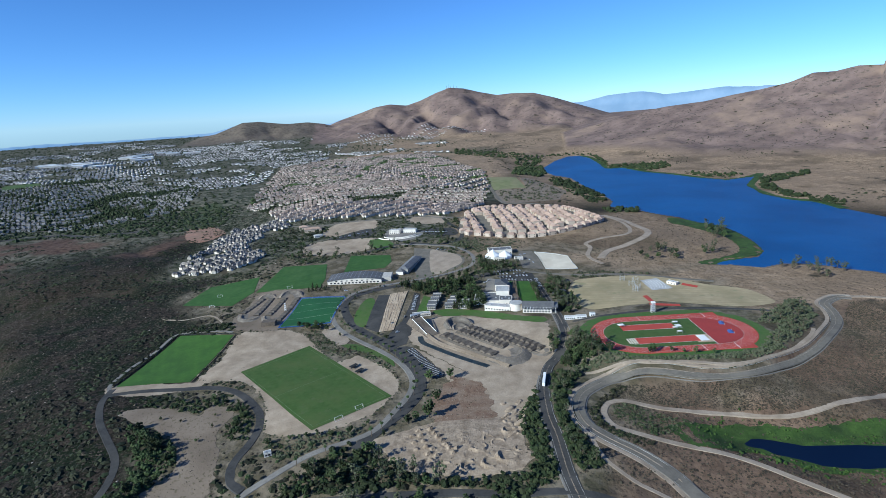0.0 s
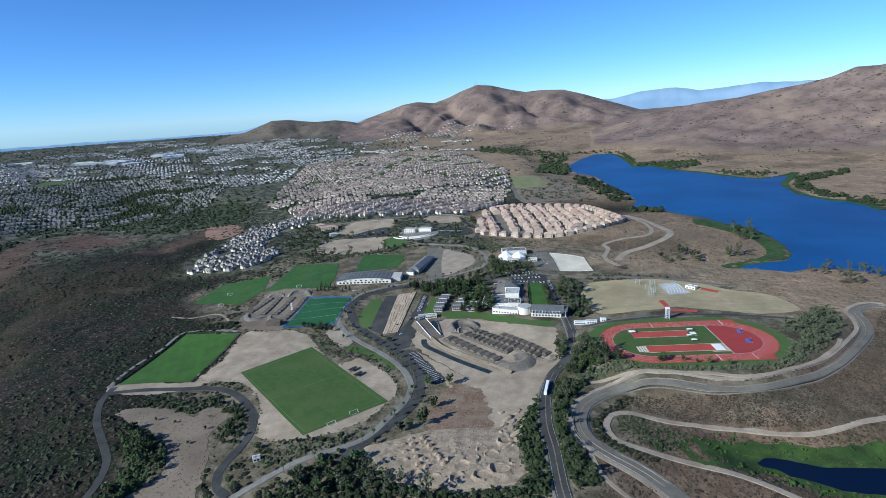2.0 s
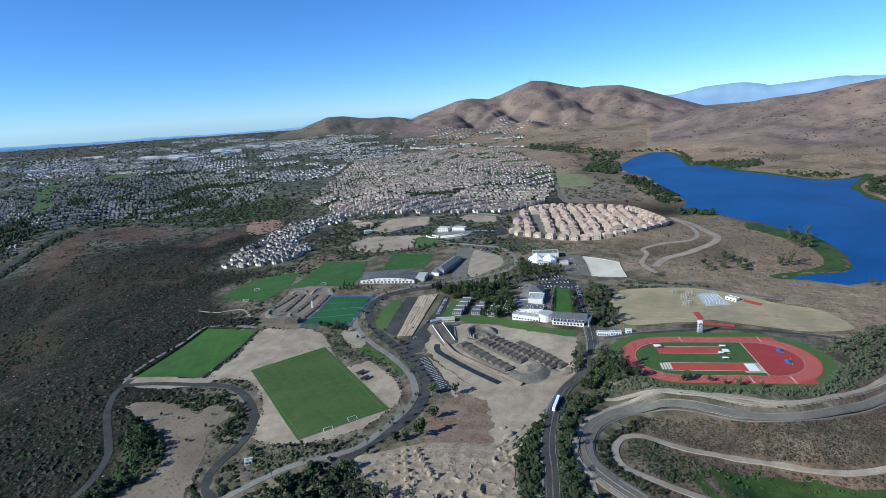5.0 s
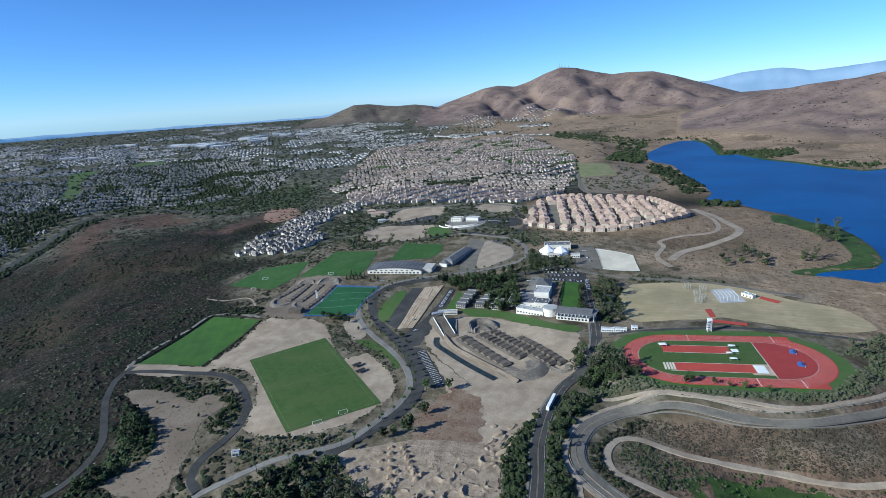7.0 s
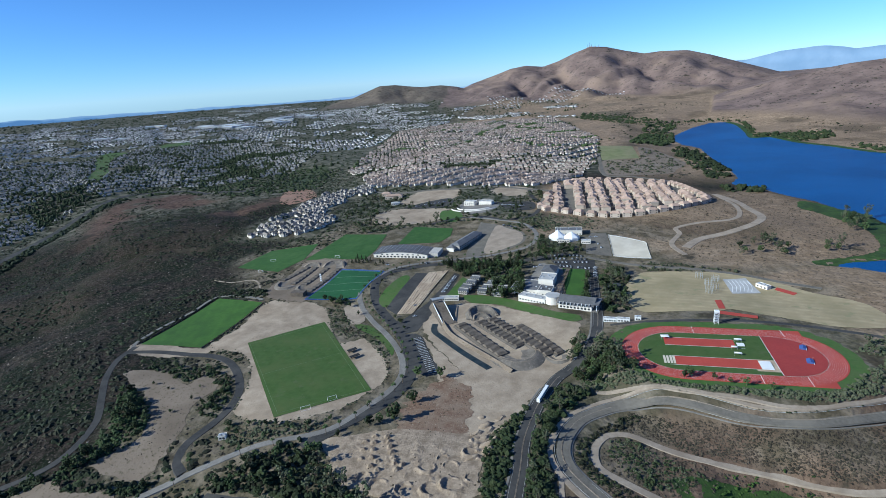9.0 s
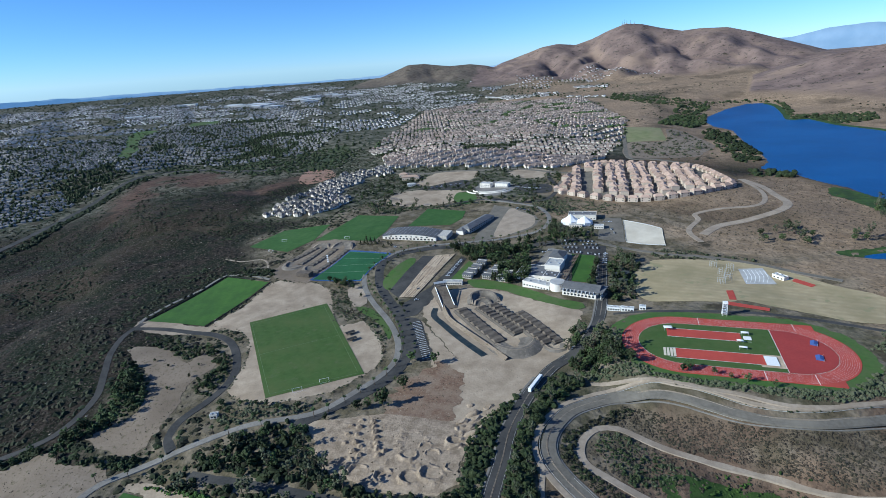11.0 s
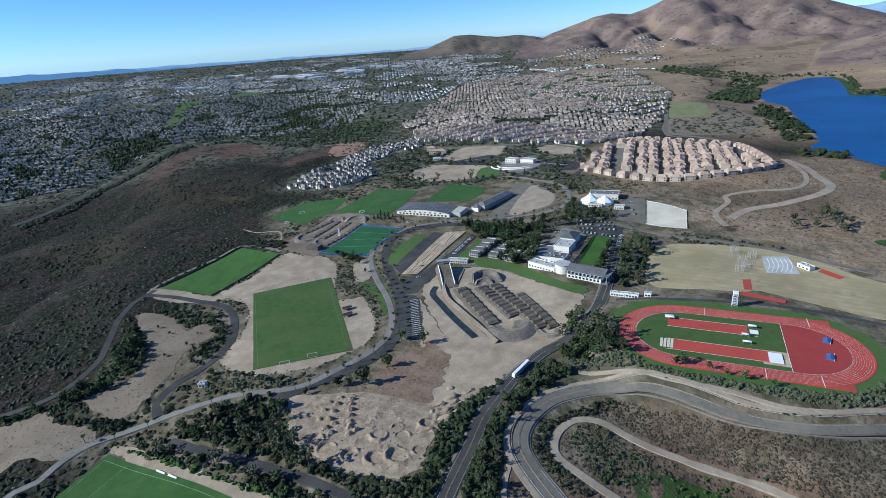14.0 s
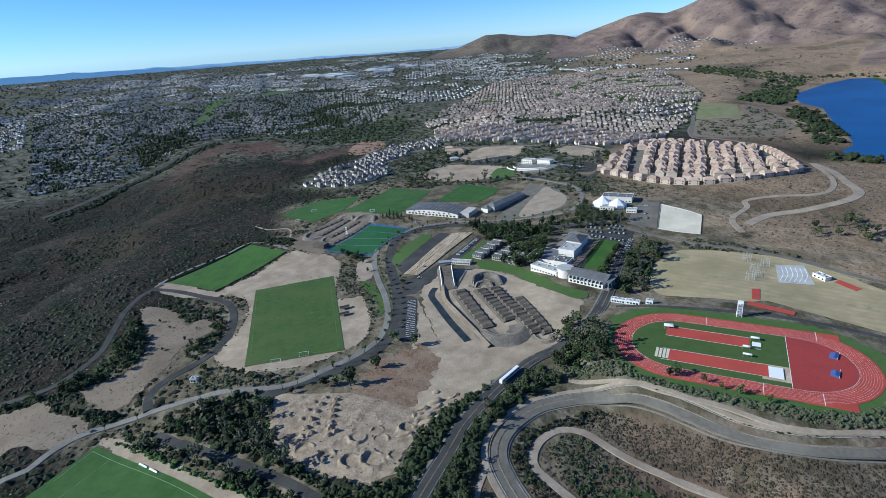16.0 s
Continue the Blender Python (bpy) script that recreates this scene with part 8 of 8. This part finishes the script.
def dormitories():
    first = new("dormitory")
    tagged(first, "stepped grey-roofed dormitory unit with white walls among trees", "dormitory")
    body = part("wall", box(bmesh.new(), -7, -4.5, -2, 7, 4.5, 6), M["wall_grey"], first)
    part("roof", box(bmesh.new(), -7.8, -5.2, 6, 7.8, 2.5, 6.5), M["roof_grey"], first)
    part("roof", box(bmesh.new(), -7.8, 2.5, 7.2, 7.8, 5.4, 7.6), M["roof_grey"], first)
    part("clerestory", box(bmesh.new(), -7, 2.5, 6, 7, 4.6, 7.2), M["wall"], first)
    windows(body, (-6.5, -4.55, 0), (6.5, -4.55, 0), 1.0, 4, 1.6, 1.5)
    windows(body, (-6.5, -4.55, 0), (6.5, -4.55, 0), 3.9, 4, 1.6, 1.4)
    part("balcony", box(bmesh.new(), -6.5, -6.2, 2.9, 6.5, -4.6, 3.2), M["concrete"], first)
    spots = [(-20, 708), (-18, 720), (-15, 733), (-12, 746), (4, 709), (8, 720), (12, 731), (16, 742), (22, 704), (27, 718)]
    for i, (x, y) in enumerate(spots):
        m = pose(x, y, height(x, y) + 0.1, 0, 0, -6)
        ob = first if i == 0 else copy_thing(first, m)
        ob.matrix_basis = m
        ob.scale = (0.8, 0.9, 0.8)
        tagged(ob, group="dormitories")


def event_tents():
    for i, (x, y, r) in enumerate(((83, 903, 13), (103, 900, 12))):
        t = thing("event_tent", (x, y), 8, "white canvas event tent with a high peak", "tent", "event tents")
        bm = bmesh.new()
        n = 8
        top = bm.verts.new((0, 0, 14 - i * 2))
        ring1 = [bm.verts.new((math.cos(k * 6.283 / n) * r * 0.55, math.sin(k * 6.283 / n) * r * 0.55, 8.0)) for k in range(n)]
        ring2 = [bm.verts.new((math.cos(k * 6.283 / n) * r, math.sin(k * 6.283 / n) * r, 4.5)) for k in range(n)]
        base = [bm.verts.new((math.cos(k * 6.283 / n) * r, math.sin(k * 6.283 / n) * r, -0.5)) for k in range(n)]
        for k in range(n):
            j = (k + 1) % n
            bm.faces.new((ring1[k], ring1[j], top))
            bm.faces.new((ring2[k], ring2[j], ring1[j], ring1[k]))
            bm.faces.new((base[k], base[j], ring2[j], ring2[k]))
        part("canopy", bm, M["canvas"], t)
        part("mast", tube(bmesh.new(), (0, 0, 0), (0, 0, 16 - i * 2), 0.2), M["steel"], t)
        for k in range(n):
            part("pole", tube(bmesh.new(), (math.cos(k * 6.283 / n) * (r + 0.1), math.sin(k * 6.283 / n) * (r + 0.1), -0.5), (math.cos(k * 6.283 / n) * (r + 0.1), math.sin(k * 6.283 / n) * (r + 0.1), 4.7), 0.12), M["steel"], t)
    block("visitor_building", 98, 932, 2, 40, 20, 7, "wall", "roof_grey", "low visitor building with a blue-grey flat roof", rows=1, panes=9)
    block("ticket_office", 124, 884, 2, 13, 9, 4.2, "wall", "roof_pale", "small white office with a flat roof", rows=1, panes=4)
    block("ticket_office", 92, 886, 2, 18, 6, 3.2, "wall", "roof_pale", "small white entrance block before the tents", rows=1, panes=5)


def other_buildings():
    block("boathouse", -56, 900, 75, 78, 16, 7, "wall_grey", "roof_grey", "long grey-roofed building beside a lot", rows=2, panes=14, parapet=False)
    block("boathouse", -70, 862, 75, 14, 12, 6, "wall", "roof_grey", "small white building with a grey hipped roof", rows=1, panes=4, parapet=False)
    block("office_row", -33, 687, 8, 23, 7, 3.6, "wall", "roof_pale", "long pale blue office cabin", rows=1, panes=8)
    block("plaza_pavilion", -98, 1140, -12, 22, 14, 8, "wall", "roof_pale", "white pavilion on a round plaza", rows=2, panes=5)
    block("plaza_pavilion", -66, 1138, -12, 26, 14, 7, "wall", "roof_pale", "white pavilion on a round plaza", rows=1, panes=6)
    for i, (x, y, w) in enumerate(((150, 634, 13), (163, 632, 12), (177, 634, 6))):
        c = block("site_cabin", x, y, -3, w, 4.5, 3.4, "white", "roof_pale", "white portable site cabin beside the track", "cabin", 1, max(2, int(w / 2.5)), group="site cabins")
    for i, (x, y) in enumerate(((150, 686), (158, 700), (150, 716), (160, 722))):
        s = thing("throwing_cage", (x, y), 12 * i, "dark netted throwing cage on posts", "cage", "throwing cages")
        for k in range(7):
            a = math.pi * (0.15 + 1.7 * k / 6)
            part("post", tube(bmesh.new(), (5 * math.cos(a), 5 * math.sin(a), 0), (5 * math.cos(a), 5 * math.sin(a), 6), 0.12), M["steel_dark"], s)
        part("net", tube(bmesh.new(), (0, 0, 5.6), (0, 0, 6.0), 5.2, 5.2, 12), M["fence_dark"], s)
    for i, (x, y) in enumerate(((258, 716), (266, 728), (262, 742), (272, 756), (256, 765))):
        s = thing("hammer_cage", (x, y), 30 * i, "tall pale steel throwing cage on the dry field", "cage", "steel cages")
        for k in range(8):
            a = math.pi * (0.1 + 1.8 * k / 7)
            part("post", tube(bmesh.new(), (4 * math.cos(a), 4 * math.sin(a), 0), (4 * math.cos(a), 4 * math.sin(a), 7.5), 0.13), M["steel"], s)
        for z in (2.5, 5, 7.4):
            for k in range(7):
                a, b = math.pi * (0.1 + 1.8 * k / 7), math.pi * (0.1 + 1.8 * (k + 1) / 7)
                part("rail", tube(bmesh.new(), (4 * math.cos(a), 4 * math.sin(a), z), (4 * math.cos(b), 4 * math.sin(b), z), 0.08, 0.08, 4), M["steel"], s)
    for i in range(6):
        k = i / 5
        ribbon("throw_arc", [(283 + i * 4, 722 + 2 * k), (287 + i * 4, 740), (286 + i * 4, 758)], 0.5, M["white"], 0.6, label="white painted arc on a throwing pad", category="line")
    block("field_store", 318, 738, -50, 14, 7, 3.6, "wall", "roof_pale", "small white store beside the dry field", rows=1, panes=3)
    block("villa", -292, 1238, 12, 38, 16, 6, "wall_warm", "roof_tile", "long tan villa with a terracotta hipped roof", rows=1, panes=7, parapet=False)
    block("villa", -318, 1262, 12, 20, 14, 6, "wall_warm", "roof_tile", "tan villa with a terracotta hipped roof", rows=1, panes=4, parapet=False)
    block("villa", -268, 1178, 20, 18, 11, 4.5, "wall", "roof_pale", "small white house beside a dirt lot", rows=1, panes=4, parapet=False)
    h = block("hut", -158, 415, 20, 6, 4.5, 3.2, "wall", "roof_pale", "small white utility hut among shrubs", "hut", 1, 2)
    for i, (x, y) in enumerate(((-105, 559), (-97, 547))):
        d = thing("team_shelter", (x, y), 50, "dark flat-roofed team shelter beside a soccer field", "shelter", "team shelters")
        for sx in (-4, 4):
            for sy in (-1.6, 1.6):
                part("post", tube(bmesh.new(), (sx, sy, 0), (sx, sy, 2.6), 0.09), M["steel_dark"], d)
        part("roof", box(bmesh.new(), -5, -2.2, 2.6, 5, 2.2, 2.9), M["rubber"], d)
        part("bench", box(bmesh.new(), -4, 0.6, 0.3, 4, 1.1, 0.6), M["timber"], d)


def goal(x, y, turn, width, label):
    g = thing("soccer_goal", (x, y, height(x, y) + 0.4), turn, label, "goal", "soccer goals")
    h = width / 3
    for s in (-1, 1):
        part("post", tube(bmesh.new(), (s * width / 2, 0, 0), (s * width / 2, 0, h), 0.13), M["white"], g)
        part("stay", tube(bmesh.new(), (s * width / 2, 0, h), (s * width / 2, h * 0.9, 0), 0.08), M["white"], g)
    part("crossbar", tube(bmesh.new(), (-width / 2, 0, h), (width / 2, 0, h), 0.13), M["white"], g)
    part("ground_bar", tube(bmesh.new(), (-width / 2, h * 0.9, 0.05), (width / 2, h * 0.9, 0.05), 0.08), M["white"], g)


def pitch_lines():
    a, b, c, d = (np.array(q, float) for q in ((-226, 562), (-168, 618), (-64, 492), (-126, 447)))
    for p, q in ((a, b), (b, c), (c, d), (d, a), ((a + d) / 2, (b + c) / 2)):
        ribbon("pitch_line", [tuple(p), tuple(q)], 0.3, M["turf_line"], 0.46, label="faint painted pitch line", category="line")
    for p, q in (((-172, 331), (-20, 323)), ((-168, 300), (-172, 331)), ((-150, 331), (-146, 268))):
        ribbon("pitch_line", [p, q], 0.24, M["turf_mark"], 0.5, label="white painted pitch line", category="line")
    for i, (x, y) in enumerate(((-116, 332), (-103, 330.5))):
        t = thing("team_bench", (x, y, height(x, y) + 0.4), -3, "long white team bench beside a field", "bench", "team benches")
        part("seat", box(bmesh.new(), -4.2, -0.4, 0.45, 4.2, 0.3, 0.65), M["white"], t)
        part("backrest", box(bmesh.new(), -4.2, 0.3, 0.6, 4.2, 0.45, 1.5), M["white"], t)
        for s in (-3.8, 0, 3.8):
            part("leg", box(bmesh.new(), s - 0.08, -0.3, 0, s + 0.08, 0.3, 0.45), M["steel"], t)


def bus():
    x, y = 92.5, 499
    b = thing("coach_bus", (x, y, height(x, y) + 0.35), 76, "long white coach parked at the side of the road", "bus")
    shell = part("body", box(bmesh.new(), -12, -1.4, 0.55, 12, 1.4, 3.6, 0.18), M["white"], b)
    part("roof", box(bmesh.new(), -11.6, -1.3, 3.6, 11.6, 1.3, 3.8, 0.08), M["canvas"], b)
    for s in (-1, 1):
        windows(shell, (-11, s * 1.42, 0), (11, s * 1.42, 0), 1.9, 10, 1.7, 1.0)
        for wx in (-9.5, -3, 4, 9.5):
            part("wheel", tube(bmesh.new(), (wx, s * 1.15, 0.5), (wx, s * 1.45, 0.5), 0.5, 0.5, 10), M["rubber"], b)


def cars():
    first = new("car")
    tagged(first, "parked car with a glazed cabin", "car")
    part("body", box(bmesh.new(), -2.2, -0.92, 0.3, 2.2, 0.92, 0.95, 0.15), M["car"], first)
    bm = bmesh.new()
    vs = [bm.verts.new(q) for q in ((-1.5, -0.8, 0.95), (1.2, -0.8, 0.95), (1.2, 0.8, 0.95), (-1.5, 0.8, 0.95), (-1.0, -0.65, 1.5), (0.5, -0.65, 1.5), (0.5, 0.65, 1.5), (-1.0, 0.65, 1.5))]
    for f in ((0, 1, 5, 4), (1, 2, 6, 5), (2, 3, 7, 6), (3, 0, 4, 7)):
        bm.faces.new([vs[i] for i in f])
    part("windows", bm, M["glass"], first, "dark car glass")
    part("roof", box(bmesh.new(), -1.0, -0.66, 1.48, 0.5, 0.66, 1.56), M["car"], first)
    for sx in (-1.35, 1.35):
        for sy in (-0.9, 0.9):
            part("wheel", tube(bmesh.new(), (sx, sy * 0.85, 0.33), (sx, sy * 1.04, 0.33), 0.33, 0.33, 8), M["rubber"], first)
    spots = []
    for i in range(11):
        spots.append((-45.5 + i * 0.45, 707 + i * 4.6, 10))
    for i in range(9):
        if i != 4:
            spots.append((84 + i * 5.2, 806 + i * 0.9, 95))
            spots.append((92 + i * 4.6, 795 - i * 0.7, 95))
            spots.append((80 + i * 5.4, 818 + i * 0.8, 92))
            spots.append((78 + i * 5.0, 829 + i * 0.6, 92))
    for i in range(6):
        spots.append((136.5, 762 + i * 6.5, 15))
    for i in range(4):
        spots.append((-10 + i * 7, 985 - i * 5, 40))
    for i in range(8):
        spots.append((-225 + i * 9, 1152 + i * 4, 40))
        spots.append((-40 + i * 7, 1130 - i * 2, 10))
    spots += [(-70, 668, 60), (-55, 684, 75), (-62, 640, 30), (60, 790, 20), (66, 795, 20), (-148, 790, 5), (-92, 800, 80), (145, 868, 90), (141, 880, 90), (131, 910, 5), (138, 912, 5), (117, 560, 60)]
    for i, (x, y, r) in enumerate(spots):
        m = pose(x, y, height(x, y) + 0.32, 0, 0, r)
        ob = first if i == 0 else copy_thing(first, m)
        ob.matrix_basis = m
        ob.scale = (1.12, 1.12, 1.12)
        tagged(ob, group="parked cars")


def palms():
    first = new("palm_tree")
    tagged(first, "fan palm with a thin trunk beside a pale walkway", "palm")
    bm = bmesh.new()
    tube(bm, (0, 0, -0.4), (0.15, 0.1, 3.5), 0.3, 0.22, 7)
    tube(bm, (0.15, 0.1, 3.5), (0.1, 0, 7.4), 0.22, 0.18, 7)
    part("trunk", bm, M["bark"], first)
    bm = bmesh.new()
    rnd = random.Random(12)
    for i in range(26):
        a, up = i * 2.4, rnd.uniform(-0.7, 0.9)
        out = Vector((math.cos(a), math.sin(a), 0))
        side = Vector((-out.y, out.x, 0))
        L = rnd.uniform(1.6, 2.3)
        p0, p1, p2 = Vector((0.1, 0, 7.3)), Vector((0.1, 0, 7.3)) + out * L * 0.6 + Vector((0, 0, up * 0.9)), Vector((0.1, 0, 7.3)) + out * L + Vector((0, 0, up * 0.7 - 0.7))
        vs = [bm.verts.new(q) for q in (p0 - side * 0.08, p0 + side * 0.08, p1 + side * 0.45, p1 - side * 0.45, p2 + side * 0.15, p2 - side * 0.15)]
        bm.faces.new((vs[0], vs[1], vs[2], vs[3]))
        bm.faces.new((vs[3], vs[2], vs[4], vs[5]))
    part("fronds", bm, M["leaf"], first)
    mid = rounded(WALK_A, 11.0, False)
    way = np.gradient(mid, axis=0)
    way /= np.linalg.norm(way, axis=1)[:, None]
    n = 0
    for i in range(2, len(mid) - 4):
        s = -5.2 if mid[i][1] > 420 or i % 2 else 5.2
        x, y = mid[i][0] - way[i][1] * s, mid[i][1] + way[i][0] * s
        if n > 56 or (i % 3 == 0 and mid[i][1] < 430):
            continue
        m = pose(x, y, height(x, y) + 0.2, 0, 0, i * 67)
        ob = first if n == 0 else copy_thing(first, m)
        ob.matrix_basis = m
        k = 0.85 + 0.3 * ((i * 0.618) % 1)
        ob.scale = (k, k, k)
        tagged(ob, group="palms along the walkway")
        n += 1


def road_marks():
    for line, w in ((ROAD_S, 11.0), (ROAD_E, 12.0)):
        for s in (-w / 2 + 0.9, w / 2 - 0.9, -0.25, 0.25):
            ribbon("lane_mark", line, 0.18, M["worn_line"] if abs(s) > 1 else M["gravel"], 0.44 if line is ROAD_S else 0.5, 5.0, s, label="painted road line", category="line")
    ribbon("verge_strip", ROAD_E, 0.9, M["concrete"], 0.35, 5.0, -6.8, label="pale concrete gutter beside the winding road", category="gutter")
    ribbon("verge_strip", ROAD_E, 4.0, M["gravel"], 0.3, 5.0, 8.2, label="pale gravel verge beside the winding road", category="verge")
    ribbon("verge_strip", ROAD_S, 1.6, M["concrete"], 0.3, 5.0, -6.6, label="pale sidewalk beside the dark road", category="sidewalk")
    lot = [np.array(q) for q in ((-6, 528), (-24, 562), (-40, 593))]
    for i in range(22):
        k = i / 21 * 2
        j = min(int(k), 1)
        p = lot[j] + (lot[j + 1] - lot[j]) * (k - j)
        ribbon("stall_line", [(p[0] - 1, p[1]), (p[0] - 8, p[1] - 4.5)], 0.3, M["white"], 0.42, label="white painted parking stall line", category="line")
    a, b, c, d = (np.array(q) for q in STRIP_SAND)
    wild = random.Random(21)
    for i in range(6):
        k, u = (i + 0.5) / 6, 0.0
        while u < 0.95:
            e = min(1.0, u + wild.uniform(0.12, 0.45))
            j, l = k + wild.uniform(-0.05, 0.05), k + wild.uniform(-0.05, 0.05)
            p, q = a + (b - a) * j, d + (c - d) * j
            p2, q2 = a + (b - a) * l, d + (c - d) * l
            ribbon("sand_rib", [tuple(p + (q - p) * u), tuple(p2 + (q2 - p2) * e)], wild.uniform(0.6, 1.5), M[wild.choice(("sand", "dirt", "dirt_dull"))], 1.0, label="raised pale rib along a sand strip", category="rib", camber=0.25)
            u = e + wild.uniform(0.02, 0.08)
    mid = inside(STRIP_SAND, 130, 31, 1.0, False)
    sown("sand_heaps", BUDS, mid, (0.3, 1.3), M["dirt_loose"], "small heaps of loose sand along a strip", "sand heaps", 0.8, 0.6, 32)


def fences():
    """Chain fences of posts and panels along the fields."""
    def run(points, high, label, key="fence_dark", gap=9.0):
        x, y = points[0]
        zc = height(x, y)
        f = thing("chain_fence", (x, y, zc), 0, label, "fence")
        for p, q in zip(points, points[1:]):
            p, q = np.array(p, float), np.array(q, float)
            n = max(1, int(np.linalg.norm(q - p) / gap))
            for i in range(n):
                u, v = p + (q - p) * i / n, p + (q - p) * (i + 1) / n
                zu, zv = height(*u) - zc + 0.1, height(*v) - zc + 0.1
                part("post", tube(bmesh.new(), (u[0] - x, u[1] - y, zu - 0.3), (u[0] - x, u[1] - y, zu + high), 0.08, 0.08, 5), M["steel"], f)
                bm = bmesh.new()
                vs = [bm.verts.new(w) for w in ((u[0] - x, u[1] - y, zu), (v[0] - x, v[1] - y, zv), (v[0] - x, v[1] - y, zv + high), (u[0] - x, u[1] - y, zu + high))]
                geom = bm.faces.new(vs)
                bmesh.ops.solidify(bm, geom=[geom], thickness=0.03)
                part("panel", bm, M[key], f)
    b = FIELD_B
    run([(b[0][0] - 3, b[0][1] - 2), (b[1][0] - 4, b[1][1] + 3), (b[2][0] + 2, b[2][1] + 3)], 1.3, "dark mesh fence along a green field")
    run([(b[2][0] + 3, b[2][1]), (b[3][0] + 3, b[3][1] - 2)], 1.2, "low dark mesh fence beside a dirt apron")
    a = ARENA
    run([(q[0], q[1]) for q in a] + [a[0]], 1.1, "low white rail round a sand arena", "white")


build_hockey()
build_cycle_track()
earthworks()
vault_hall()
main_building()
dormitories()
event_tents()
other_buildings()
for gx, gy, gr, gw in ((-104.5, 456.5, 216, 8.0), (-88, 474, 216, 8.0), (-348, 819, 190, 8), (-342, 773, 170, 8), (-240, 823, 180, 8), (-214, 726, 90, 4), (-149, 724, -90, 4)):
    goal(gx, gy, gr, gw, "white soccer goal with a slanting back frame")
pitch_lines()
def rough_soil():
    """Clods, small heaps and weeds over the earthworks."""
    area = [(-40, 425), (-28, 436), (0, 428), (20, 412), (40, 405), (46, 450), (58, 462), (72, 455), (66, 420), (60, 385), (48, 372), (0, 366), (-22, 374), (-40, 400)]
    xy = inside(area, 520, 3, 0, False)
    sown("clods", BUDS, xy, (0.25, 0.9), M["dirt_loose"], "loose clods and small heaps of pale soil", "clods", 0.1, 0.7, 4)
    xy = inside(area, 120, 8, 0, False)
    sown("weeds", BUDS, xy, (0.4, 1.1), M["shrub_dry"], "dry weeds among pale soil", "weeds", 0.2, 0.8, 5)
    xy = np.concatenate([inside(BROWN_S, 700, 5, -2, False), inside(DIRT_C, 260, 6, 1, False), inside(DIRT_D, 150, 7, 1, False)])
    sown("weeds", BUDS, xy, (0.2, 0.55), M["shrub_dry"], "small dry weeds on bare soil", "weeds", 0.25, 0.8, 6)
    edge = rounded(DIRT_A, 2.2, True)
    rnd = np.random.RandomState(12)
    sown("weeds", BUDS, edge + rnd.uniform(-2.5, 2.5, edge.shape), (0.4, 1.4), M["leaf_gum"], "low weeds along the edge of a dirt apron", "weeds", 0.1, 0.8, 7)
    line = rounded([(-235, 572), (-211, 599), (-176, 624)], 4.0, False)
    sown("soil_ridge", BUDS, line, (1.2, 2.0), M["dirt_loose"], "low ridge of loose soil behind a field", "ridge", 0.0, 0.5, 8)
    spots = np.array([(197, 502), (200, 501.5), (203, 501), (240, 491), (244, 490), (251, 488.5), (254, 488.5), (270, 487), (274, 488), (285, 489), (288, 490), (294, 491), (297, 492), (310, 497), (313, 498), (319, 500), (322, 502)])
    sown("verge_shrubs", BUSHES, spots, (1.0, 1.7), M["leaf_dark"], "low dark shrubs planted in a gravel verge", "shrubs", 0.1, 0.6, 9)


def plaza_walls():
    w = thing("plaza_wall", (-85, 1100), 0, "curved low white wall round the plaza", "wall")
    z0 = height(-85, 1100)
    for r in (34, 46):
        for k in range(14):
            a, b = radians(195 + k * 10), radians(195 + (k + 1) * 10)
            p, q = (r * math.cos(a), r * 0.8 * math.sin(a) + 20), (r * math.cos(b), r * 0.8 * math.sin(b) + 20)
            zp, zq = height(-85 + p[0], 1100 + p[1]) - z0 + 0.8, height(-85 + q[0], 1100 + q[1]) - z0 + 0.8
            part("wall_segment", tube(bmesh.new(), (*p, zp), (*q, zq), 1.4, 1.4, 4), M["wall"], w)


def summit_masts():
    """The thin masts on the mountain's top."""
    for az, tall in ((-0.05, 26), (0.12, 34), (0.3, 22), (0.62, 28), (0.95, 20)):
        x, y = HUB[0] + 4686 * math.sin(radians(az)), HUB[1] + 4686 * math.cos(radians(az))
        z = float(hills(np.array([x]), np.array([y]))[0][0])
        m = thing("radio_mast", (x, y, z - 1), 0, "thin steel radio mast on a mountain top", "mast", "summit masts")
        part("pole", tube(bmesh.new(), (0, 0, 0), (0, 0, tall), 1.3, 0.6, 6), M["steel_dark"], m)
        part("cabin", box(bmesh.new(), -5, -4, 0, 5, 4, 6, 0.2), M["roof_pale"], m)


rough_soil()
plaza_walls()
summit_masts()
bus()
cars()
palms()
road_marks()
fences()
hedge = rounded([(-160, 344), (-120, 341), (-80, 338), (-30, 337), (0, 337)], 4.0, False)
sown("hedge", BUSHES, hedge, (2.2, 3.4), M["leaf_bright"], "bright green clipped hedge along a dirt verge", "hedge", -0.2, 1.0, 33)
